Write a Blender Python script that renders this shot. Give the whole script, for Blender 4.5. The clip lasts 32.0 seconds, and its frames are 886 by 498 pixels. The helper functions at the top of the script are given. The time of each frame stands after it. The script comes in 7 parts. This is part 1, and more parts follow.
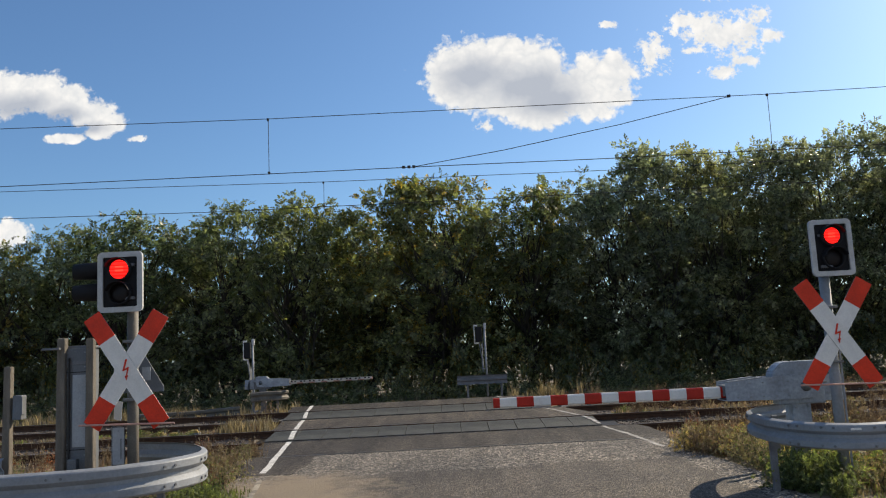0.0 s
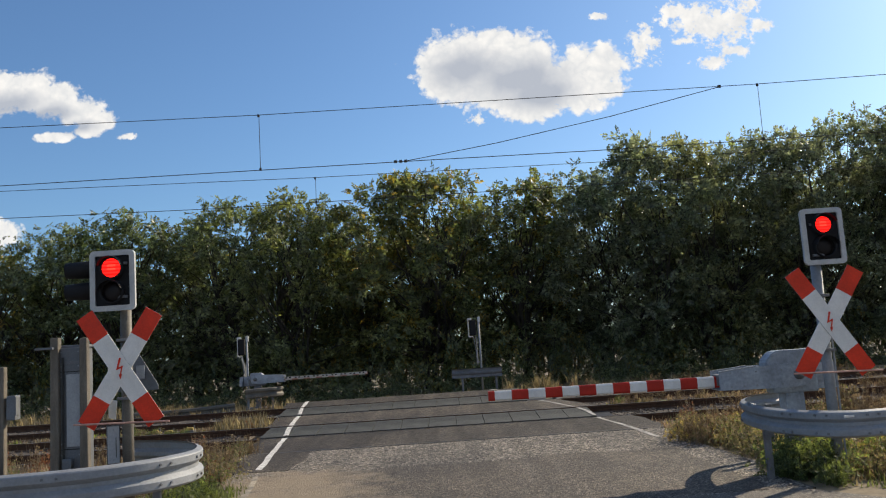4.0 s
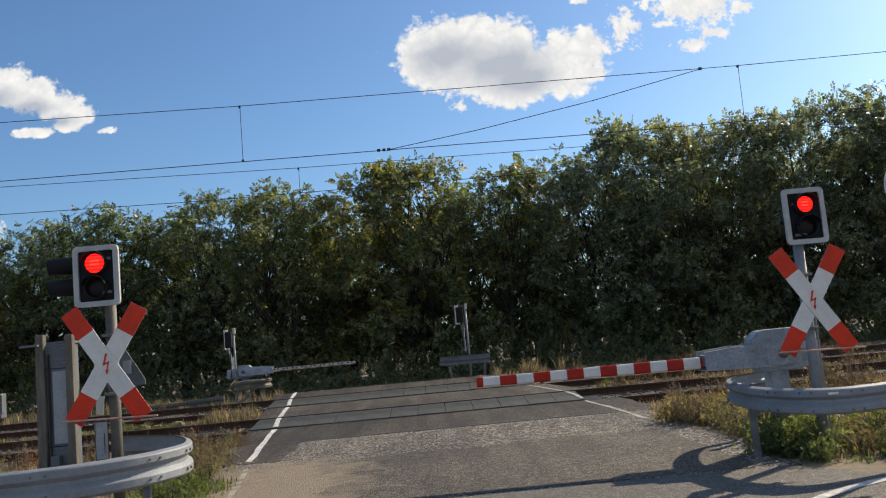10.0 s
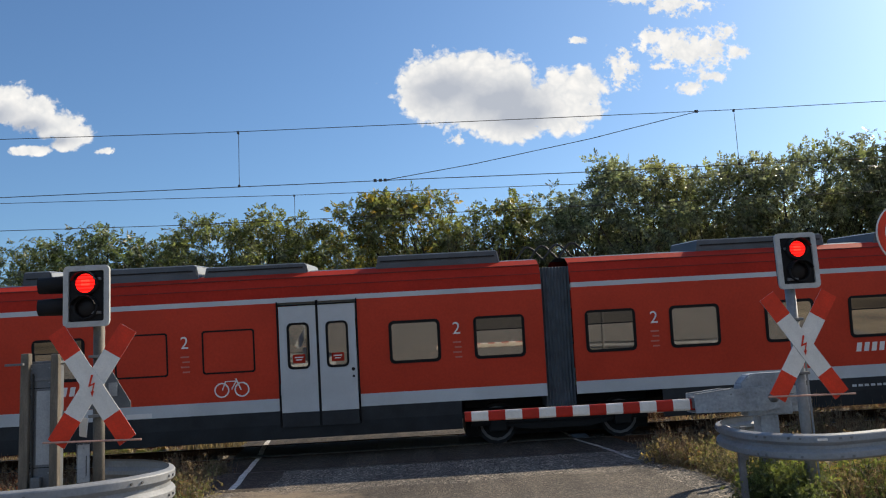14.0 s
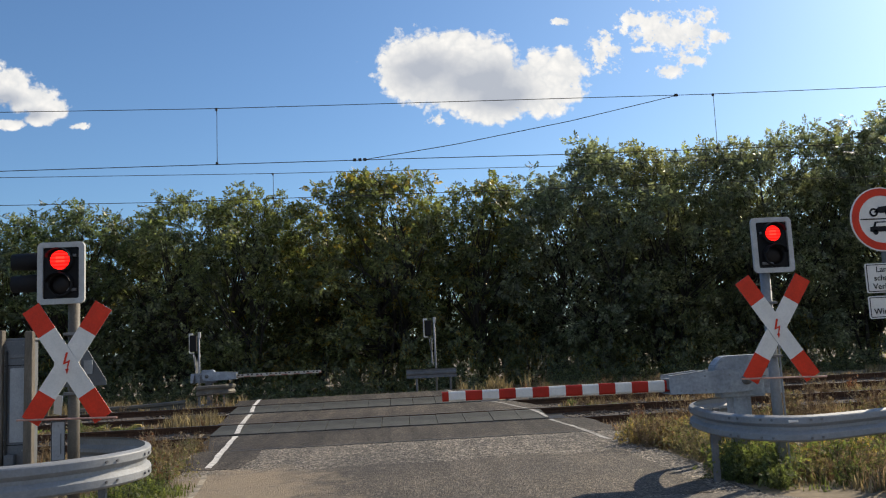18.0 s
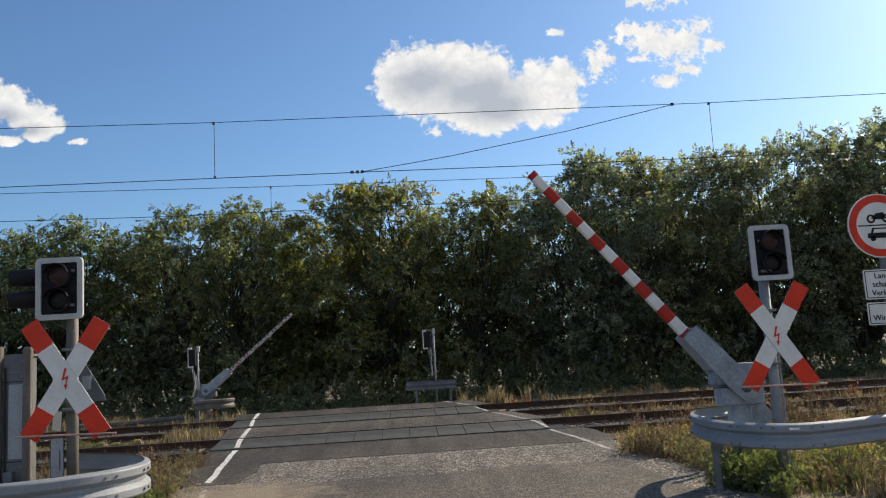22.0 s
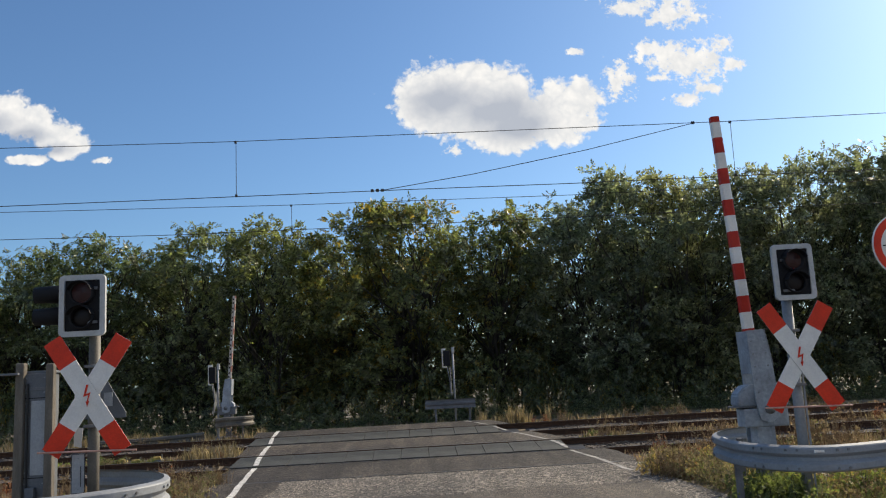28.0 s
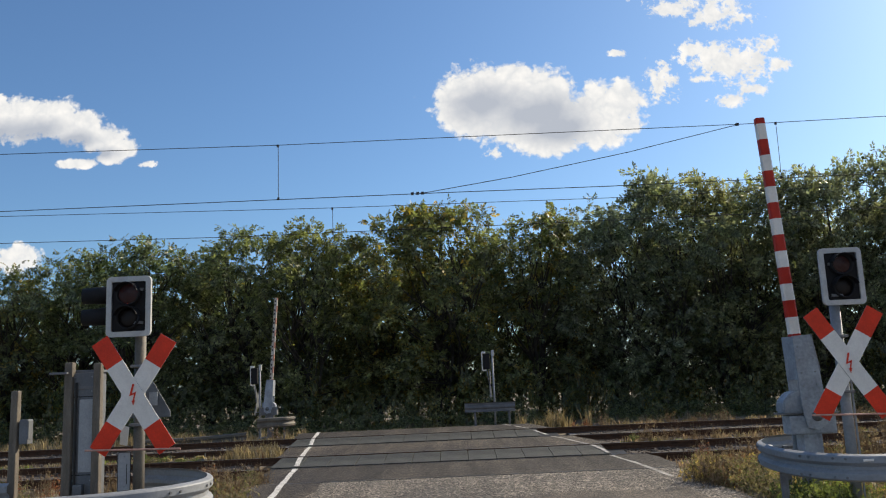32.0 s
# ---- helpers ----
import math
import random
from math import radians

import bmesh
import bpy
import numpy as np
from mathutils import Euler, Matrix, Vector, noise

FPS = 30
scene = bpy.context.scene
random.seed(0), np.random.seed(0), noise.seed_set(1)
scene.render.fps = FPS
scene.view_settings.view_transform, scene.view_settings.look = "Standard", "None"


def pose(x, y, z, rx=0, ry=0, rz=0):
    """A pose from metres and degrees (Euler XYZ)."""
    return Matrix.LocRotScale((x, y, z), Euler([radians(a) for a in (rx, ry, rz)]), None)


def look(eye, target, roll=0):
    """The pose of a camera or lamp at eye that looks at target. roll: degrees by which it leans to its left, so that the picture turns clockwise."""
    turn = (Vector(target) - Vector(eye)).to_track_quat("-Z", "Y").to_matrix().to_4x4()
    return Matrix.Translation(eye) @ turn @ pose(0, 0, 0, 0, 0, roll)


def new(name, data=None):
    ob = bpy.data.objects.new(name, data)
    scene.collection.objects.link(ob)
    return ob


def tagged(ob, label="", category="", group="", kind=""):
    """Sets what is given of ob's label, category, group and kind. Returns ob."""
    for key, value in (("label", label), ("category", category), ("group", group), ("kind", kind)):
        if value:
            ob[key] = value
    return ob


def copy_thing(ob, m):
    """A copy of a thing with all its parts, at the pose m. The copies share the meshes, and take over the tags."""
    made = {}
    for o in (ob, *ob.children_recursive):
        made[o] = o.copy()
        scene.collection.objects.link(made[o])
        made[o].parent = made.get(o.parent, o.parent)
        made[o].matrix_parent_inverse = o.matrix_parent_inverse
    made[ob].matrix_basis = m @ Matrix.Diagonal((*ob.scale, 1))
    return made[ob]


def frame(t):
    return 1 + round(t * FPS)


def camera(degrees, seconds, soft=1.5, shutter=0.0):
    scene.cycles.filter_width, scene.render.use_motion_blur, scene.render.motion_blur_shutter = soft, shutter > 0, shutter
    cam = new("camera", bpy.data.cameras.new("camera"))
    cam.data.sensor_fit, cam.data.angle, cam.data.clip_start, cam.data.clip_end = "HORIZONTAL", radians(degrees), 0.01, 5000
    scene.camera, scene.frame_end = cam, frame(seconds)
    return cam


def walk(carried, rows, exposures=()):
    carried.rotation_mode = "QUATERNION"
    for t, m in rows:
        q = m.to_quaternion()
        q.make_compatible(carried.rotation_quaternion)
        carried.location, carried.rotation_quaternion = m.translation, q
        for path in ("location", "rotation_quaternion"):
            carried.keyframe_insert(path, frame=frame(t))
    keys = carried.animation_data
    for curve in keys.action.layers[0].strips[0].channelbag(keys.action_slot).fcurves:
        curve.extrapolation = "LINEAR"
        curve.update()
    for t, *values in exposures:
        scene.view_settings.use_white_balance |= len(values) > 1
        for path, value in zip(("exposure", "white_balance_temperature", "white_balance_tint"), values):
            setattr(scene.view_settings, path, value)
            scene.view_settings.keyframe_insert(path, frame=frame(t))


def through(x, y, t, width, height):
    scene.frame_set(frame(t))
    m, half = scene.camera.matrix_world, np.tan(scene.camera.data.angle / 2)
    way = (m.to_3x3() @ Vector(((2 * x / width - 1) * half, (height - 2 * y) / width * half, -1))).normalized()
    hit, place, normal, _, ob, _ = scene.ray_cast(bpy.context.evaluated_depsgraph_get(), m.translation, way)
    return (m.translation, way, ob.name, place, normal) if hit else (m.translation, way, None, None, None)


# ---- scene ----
CLIP = 32.0
EYE = (0.0, 0.0, 1.55)
cam = camera(57, CLIP, soft=1.15)


def aim(yaw, pitch, roll):
    """Camera pose at the eye from degrees: yaw to the left of +y, pitch up, roll."""
    a, b = radians(yaw), radians(pitch)
    way = Vector((-math.sin(a) * math.cos(b), math.cos(a) * math.cos(b), math.sin(b)))
    return look(EYE, Vector(EYE) + way, roll)


walk(cam, [(t, aim(a, b, c)) for t, a, b, c in (
    (0,0.00,7.34,-2.95), (0.5,0.16,7.26,-3.01), (1,0.27,7.11,-3.01), (1.5,0.33,7.03,-2.90), (2,0.12,6.93,-2.82), (2.5,-0.09,6.93,-2.86),
    (3,-0.24,6.90,-3.04), (3.5,-0.39,6.90,-3.42), (5.5,-0.48,6.68,-4.35), (6,-0.41,6.55,-4.24), (6.5,-0.29,6.55,-4.25), (7,-0.36,6.50,-4.30),
    (7.5,-0.41,6.50,-4.45), (8,-0.54,6.46,-4.69), (8.5,-0.65,6.39,-4.87), (9,-0.93,6.30,-4.91), (9.5,-1.22,6.18,-5.09), (10,-1.43,5.95,-5.18),
    (10.5,-1.38,6.04,-4.89), (11,-1.31,7.35,-4.36), (11.5,-1.40,9.23,-3.77), (12,-1.37,9.19,-3.36), (12.5,-1.48,9.04,-3.20), (13,-1.59,8.62,-3.30),
    (13.5,-1.80,8.39,-3.25), (14,-2.07,8.17,-3.26), (14.5,-2.21,8.03,-3.26), (16.5,-3.22,6.84,-2.95), (17,-3.21,6.80,-2.83), (17.5,-3.37,6.72,-2.77),
    (18,-3.48,6.73,-2.81), (18.5,-3.54,6.84,-2.94), (19,-3.67,6.97,-3.08), (19.5,-3.71,7.04,-3.20), (20,-3.70,7.14,-3.31), (20.5,-3.69,7.17,-3.28),
    (21,-3.70,7.21,-3.32), (21.5,-3.65,7.32,-3.39), (22,-3.64,7.51,-3.47), (22.5,-3.59,7.77,-3.42), (23,-3.62,7.92,-3.45), (23.5,-3.63,8.10,-3.51),
    (24,-3.68,8.21,-3.60), (24.5,-3.63,8.20,-3.58), (25,-3.64,8.03,-3.84), (25.5,-3.49,8.01,-4.15), (27.5,-2.35,8.90,-3.52), (28,-2.33,8.88,-3.14),
    (28.5,-2.15,8.70,-3.12), (29,-1.74,8.75,-3.29), (29.5,-0.98,8.89,-3.37), (30,-0.27,9.05,-3.23), (30.5,-0.08,8.97,-3.02), (31,0.10,8.92,-2.94),
    (31.5,0.14,8.98,-2.69), (32,0.49,9.22,-2.56))],
    exposures=[(0.0, 0.1, 6880, 10), (CLIP, 0.1, 6880, 10)])

# ---- sky, clouds and sun ----
SUN_EL, SUN_AZ = 31.0, 51.0          # degrees up, degrees to the right of +y


class Nodes:
    """A small writer for node trees."""

    def __init__(self, tree):
        self.t = tree
        tree.nodes.clear()

    def add(self, kind, **props):
        n = self.t.nodes.new(kind)
        for k, v in props.items():
            if k == "operation":
                n.operation = v
            elif k == "blend_type":
                n.blend_type = v
        return n

    def link(self, a, b):
        self.t.links.new(a, b)

    def put(self, socket, v):
        if isinstance(v, bpy.types.NodeSocket):
            self.link(v, socket)
        else:
            socket.default_value = v

    def m(self, op, a, b=0.0, c=0.0, clamp=False):
        n = self.add("ShaderNodeMath", operation=op)
        n.use_clamp = clamp
        for i, v in enumerate((a, b, c)):
            self.put(n.inputs[i], v)
        return n.outputs[0]

    def ramp(self, fac, stops):
        n = self.add("ShaderNodeValToRGB")
        e = n.color_ramp.elements
        while len(e) < len(stops):
            e.new(0.5)
        for el, (p, c) in zip(e, stops):
            el.position, el.color = p, (*c, 1.0) if len(c) == 3 else c
        self.put(n.inputs[0], fac)
        return n.outputs[0]

    def mix(self, fac, a, b, blend="MIX"):
        n = self.add("ShaderNodeMixRGB", blend_type=blend)
        self.put(n.inputs[0], fac)
        for i, v in ((1, a), (2, b)):
            self.put(n.inputs[i], (*v, 1.0) if isinstance(v, tuple) and len(v) == 3 else v)
        return n.outputs[0]

    def noise(self, vec, scale, detail=4.0, rough=0.55, dist=0.0):
        n = self.add("ShaderNodeTexNoise")
        if vec is not None:
            self.link(vec, n.inputs["Vector"])
        n.inputs["Scale"].default_value = scale
        n.inputs["Detail"].default_value = detail
        n.inputs["Roughness"].default_value = rough
        n.inputs["Distortion"].default_value = dist
        return n.outputs[0]


world = bpy.data.worlds.new("sky")
world.use_nodes = True
scene.world = world
W = Nodes(world.node_tree)
sky = W.add("ShaderNodeTexSky")
sky.sky_type = "NISHITA"
sky.sun_disc = False
sky.sun_elevation, sky.sun_rotation = radians(SUN_EL), radians(SUN_AZ)
sky.altitude, sky.air_density, sky.dust_density, sky.ozone_density = 100.0, 1.0, 1.0, 2.6
geo = W.add("ShaderNodeTexCoord")
sep = W.add("ShaderNodeSeparateXYZ")
W.link(geo.outputs["Generated"], sep.inputs[0])
ahead = W.m("MAXIMUM", sep.outputs[1], 0.05)
su, sv = W.m("DIVIDE", sep.outputs[0], ahead), W.m("DIVIDE", sep.outputs[2], ahead)
flat = W.add("ShaderNodeCombineXYZ")
W.link(su, flat.inputs[0]), W.link(sv, flat.inputs[1])
puff = W.noise(flat.outputs[0], 24.0, 10.0, 0.55, 0.3)
puff2 = W.noise(flat.outputs[0], 75.0, 8.0, 0.6)
puff3 = W.noise(flat.outputs[0], 210.0, 6.0, 0.6)
broad = W.noise(flat.outputs[0], 9.0, 5.0, 0.5)
# lobes: across, up (both as slopes from the eye), half width, half height
BODY = ((0.052, 0.36, 0.066, 0.043), (0.109, 0.352, 0.072, 0.046), (0.015, 0.35, 0.034, 0.036), (0.132, 0.325, 0.082, 0.046), (0.197, 0.329, 0.057, 0.041),
        (0.227, 0.342, 0.032, 0.031), (0.192, 0.305, 0.043, 0.025), (0.130, 0.292, 0.044, 0.022), (0.231, 0.311, 0.025, 0.013), (0.088, 0.309, 0.043, 0.021),
        (0.09, 0.383, 0.03, 0.02), (0.045, 0.328, 0.05, 0.032), (0.07, 0.335, 0.06, 0.04), (-0.596, 0.358, 0.065, 0.036), (-0.538, 0.355, 0.05, 0.033), (-0.502, 0.355, 0.04, 0.03), (-0.466, 0.343, 0.034, 0.025),
        (-0.434, 0.323, 0.03, 0.024), (-0.412, 0.311, 0.024, 0.016), (-0.426, 0.299, 0.023, 0.01), (-0.469, 0.294, 0.03, 0.007), (-0.542, 0.175, 0.032, 0.02))
TORN = ((0.28, 0.365, 0.024, 0.025), (0.063, 0.281, 0.013, 0.009), (0.225, 0.407, 0.014, 0.005), (0.2, 0.292, 0.021, 0.009), (-0.378, 0.289, 0.011, 0.005),
        (0.304, 0.466, 0.042, 0.016), (0.357, 0.455, 0.046, 0.024), (0.326, 0.407, 0.022, 0.014), (0.347, 0.396, 0.042, 0.024),
        (0.375, 0.385, 0.05, 0.031), (0.4, 0.389, 0.034, 0.03), (0.43, 0.383, 0.016, 0.014), (0.424, 0.414, 0.014, 0.009), (0.333, 0.367, 0.018, 0.006),
        (0.395, 0.349, 0.023, 0.009), (0.367, 0.336, 0.022, 0.009), (0.331, 0.494, 0.069, 0.032))
CORE = ((0.055, 0.348, 0.062, 0.033), (0.11, 0.33, 0.078, 0.036), (0.145, 0.309, 0.057, 0.025), (-0.574, 0.34, 0.057, 0.021), (-0.53, 0.337, 0.05, 0.021),
        (-0.473, 0.324, 0.043, 0.015), (-0.437, 0.305, 0.032, 0.012))


def lobe_field(rows, soft):
    out_ = None
    for a, b, c, d in rows:
        du, dv = W.m("DIVIDE", W.m("SUBTRACT", su, a), c), W.m("DIVIDE", W.m("SUBTRACT", sv, b), d)
        lobe = W.m("SUBTRACT", 1.0, W.m("SQRT", W.m("ADD", W.m("MULTIPLY", du, du), W.m("MULTIPLY", dv, dv))))
        out_ = lobe if out_ is None else W.m("SMOOTH_MAX", out_, lobe, soft)
    return W.m("MAXIMUM", out_, -1.2)


def off(noise_, k):
    return W.m("MULTIPLY", W.m("SUBTRACT", noise_, 0.5), k)


# heaped clouds: rounded billows with creases between them, crisp at the rim
round1, round2 = W.noise(flat.outputs[0], 34.0, 2.0, 0.5), W.noise(flat.outputs[0], 95.0, 3.0, 0.5)
billow = W.m("ADD", W.m("MULTIPLY", W.m("SUBTRACT", W.m("ABSOLUTE", W.m("SUBTRACT", round1, 0.5)), 0.08), 1.5), W.m("MULTIPLY", W.m("SUBTRACT", W.m("ABSOLUTE", W.m("SUBTRACT", round2, 0.5)), 0.08), 0.75))
heap = W.m("ADD", W.m("ADD", lobe_field(BODY, 0.2), off(puff, 0.8)), W.m("ADD", billow, W.m("ADD", off(puff2, 0.35), off(puff3, 0.3))))
cover = W.m("MULTIPLY", W.m("SUBTRACT", heap, -0.05), 3.8, clamp=True)
# torn clouds: shreds
shred = W.m("ADD", W.m("ADD", lobe_field(TORN, 0.25), off(puff, 1.5)), W.m("ADD", off(puff2, 2.9), off(puff3, 1.3)))
cover = W.m("MAXIMUM", cover, W.m("MULTIPLY", W.m("SUBTRACT", shred, 0.05), 2.1, clamp=True))
# the thick middle of each heap is grey, its rim and sunny side white
deep = W.m("MULTIPLY", W.m("ADD", W.m("ADD", lobe_field(CORE, 0.5), off(broad, 0.9)), W.m("ADD", off(puff, 0.9), 0.06)), 1.3, clamp=True)
bright = W.mix(W.m("MULTIPLY", W.m("SUBTRACT", W.m("ADD", billow, W.m("ADD", off(puff, 0.6), 0.3)), 0.1), 2.2, clamp=True), (6.5, 6.8, 7.2), (8.3, 8.35, 8.4))
white = W.mix(deep, bright, W.mix(W.m("MULTIPLY", W.m("ADD", off(puff, 3.0), off(billow, 1.5)), 1.0, clamp=True), (4.0, 4.45, 5.3), (6.0, 6.35, 6.9)))
front = W.m("GREATER_THAN", sep.outputs[1], 0.06)
cover = W.m("MULTIPLY", cover, front)
# more fair-weather clouds, unseen behind the camera, added to brighten the shaded sides
fill_clouds = W.m("ADD", W.noise(geo.outputs["Generated"], 3.2, 8.0, 0.58), W.m("MULTIPLY", W.m("ABSOLUTE", W.m("SUBTRACT", sep.outputs[2], 0.4)), -0.12))
fill_clouds = W.m("MULTIPLY", W.m("SUBTRACT", fill_clouds, 0.47), 9.0, clamp=True)
behind = W.m("MULTIPLY", W.m("SUBTRACT", W.m("MULTIPLY", sep.outputs[1], -1.0), 0.05), 6.0, clamp=True)
cover = W.m("MAXIMUM", cover, W.m("MULTIPLY", fill_clouds, behind))
out = W.add("ShaderNodeOutputWorld")
bg = W.add("ShaderNodeBackground")
W.link(W.mix(cover, W.mix(1.0, sky.outputs[0], (0.705, 0.955, 1.19), "MULTIPLY"), white), bg.inputs[0])
bg.inputs[1].default_value = 0.11
W.link(bg.outputs[0], out.inputs[0])

sun = new("sun", bpy.data.lights.new("sun", "SUN"))
sun.data.energy, sun.data.angle, sun.data.color = 5.4, radians(0.55), (1.0, 0.88, 0.7)
sdir = Vector((math.sin(radians(SUN_AZ)) * math.cos(radians(SUN_EL)), math.cos(radians(SUN_AZ)) * math.cos(radians(SUN_EL)), math.sin(radians(SUN_EL))))
sun.matrix_world = look(sdir * 60, (0, 0, 0))


# ---- materials ----
def mat(name, base, var=0.25, scale=6.0, rough=0.6, metal=0.0, bump=0.15, fine=60.0, other=None, per="", spec=0.5, through=0.0, streak=None, tint=(1.0, 1.15, 0.45)):
    """A surface of one base colour with stains at one scale and grain at another. per: "object" or "island" varies it piece by piece, "leaf" more strongly."""
    mt = bpy.data.materials.new(name)
    mt.use_nodes = True
    N = Nodes(mt.node_tree)
    o, b = N.add("ShaderNodeOutputMaterial"), N.add("ShaderNodeBsdfPrincipled")
    tc = N.add("ShaderNodeTexCoord")
    vec = tc.outputs["Object"]
    if streak:
        mp = N.add("ShaderNodeMapping")
        mp.inputs["Scale"].default_value = streak
        N.link(vec, mp.inputs[0])
        vec = mp.outputs[0]
    big, small = N.noise(vec, scale, 5.0), N.noise(vec, fine, 3.0)
    dark = tuple(c * (1 - var) for c in base)
    light = tuple(min(1.0, c * (1 + var)) for c in (other or base))
    col = N.mix(N.m("MULTIPLY", N.m("SUBTRACT", big, 0.3), 2.5, clamp=True), dark, light)
    col = N.mix(0.35 * min(1.0, var * 3), col, N.ramp(small, [(0.3, (0.35,) * 3), (0.7, (1.4,) * 3)]), "MULTIPLY")
    if per:
        if per == "object":
            r = N.add("ShaderNodeObjectInfo").outputs["Random"]
        else:
            r = N.add("ShaderNodeNewGeometry").outputs["Random Per Island"]
        col = N.mix(1.0, col, N.ramp(r, [(0.0, (0.42,) * 3), (0.55, (0.95,) * 3), (0.85, (1.4,) * 3), (1.0, (2.0,) * 3)] if per == "leaf" else [(0.0, (0.62,) * 3), (0.7, (1.15,) * 3), (1.0, (1.7,) * 3)]), "MULTIPLY")
    if per == "leaf":
        # each tree leans a little to blue-green or to yellow
        own = N.add("ShaderNodeObjectInfo").outputs["Random"]
        col = N.mix(1.0, col, N.ramp(own, [(0.0, (0.78, 0.84, 0.88)), (0.5, (1.0, 1.0, 1.0)), (1.0, (1.14, 1.07, 0.86))]), "MULTIPLY")
    N.link(col, b.inputs["Base Color"])
    N.link(N.m("ADD", rough - 0.12, N.m("MULTIPLY", big, 0.24), clamp=True), b.inputs["Roughness"])
    b.inputs["Metallic"].default_value = metal
    b.inputs["Specular IOR Level"].default_value = spec
    if bump:
        bp = N.add("ShaderNodeBump")
        bp.inputs["Strength"].default_value, bp.inputs["Distance"].default_value = bump, 0.02
        N.link(N.m("ADD", small, big), bp.inputs["Height"])
        N.link(bp.outputs[0], b.inputs["Normal"])
    last = b.outputs[0]
    if through:
        tr = N.add("ShaderNodeBsdfTranslucent")
        N.link(N.mix(1.0, col, tint, "MULTIPLY"), tr.inputs[0])
        mx = N.add("ShaderNodeMixShader")
        mx.inputs[0].default_value = through
        N.link(last, mx.inputs[1]), N.link(tr.outputs[0], mx.inputs[2])
        last = mx.outputs[0]
    N.link(last, o.inputs[0])
    return mt


def glow(name, color, strength):
    mt = bpy.data.materials.new(name)
    mt.use_nodes = True
    N = Nodes(mt.node_tree)
    o, e = N.add("ShaderNodeOutputMaterial"), N.add("ShaderNodeEmission")
    wv = N.add("ShaderNodeTexWave")
    wv.bands_direction = "Z"
    wv.inputs["Scale"].default_value, wv.inputs["Distortion"].default_value = 16.0, 2.0
    tc = N.add("ShaderNodeTexCoord")
    N.link(tc.outputs["Object"], wv.inputs[0])
    N.link(N.mix(wv.outputs[1], tuple(c * 0.6 for c in color), color), e.inputs[0])
    e.inputs[1].default_value = strength
    N.link(e.outputs[0], o.inputs[0])
    return mt


def coated_glass(name, tint, mirror):
    mt = bpy.data.materials.new(name)
    mt.use_nodes = True
    N = Nodes(mt.node_tree)
    o = N.add("ShaderNodeOutputMaterial")
    tr, gl = N.add("ShaderNodeBsdfTransparent"), N.add("ShaderNodeBsdfGlossy")
    tr.inputs[0].default_value = (*tint, 1)
    gl.inputs["Roughness"].default_value = 0.03
    gl.inputs[0].default_value = (0.95, 0.92, 0.86, 1)
    mx = N.add("ShaderNodeMixShader")
    mx.inputs[0].default_value = mirror
    N.link(tr.outputs[0], mx.inputs[1]), N.link(gl.outputs[0], mx.inputs[2])
    N.link(mx.outputs[0], o.inputs[0])
    return mt


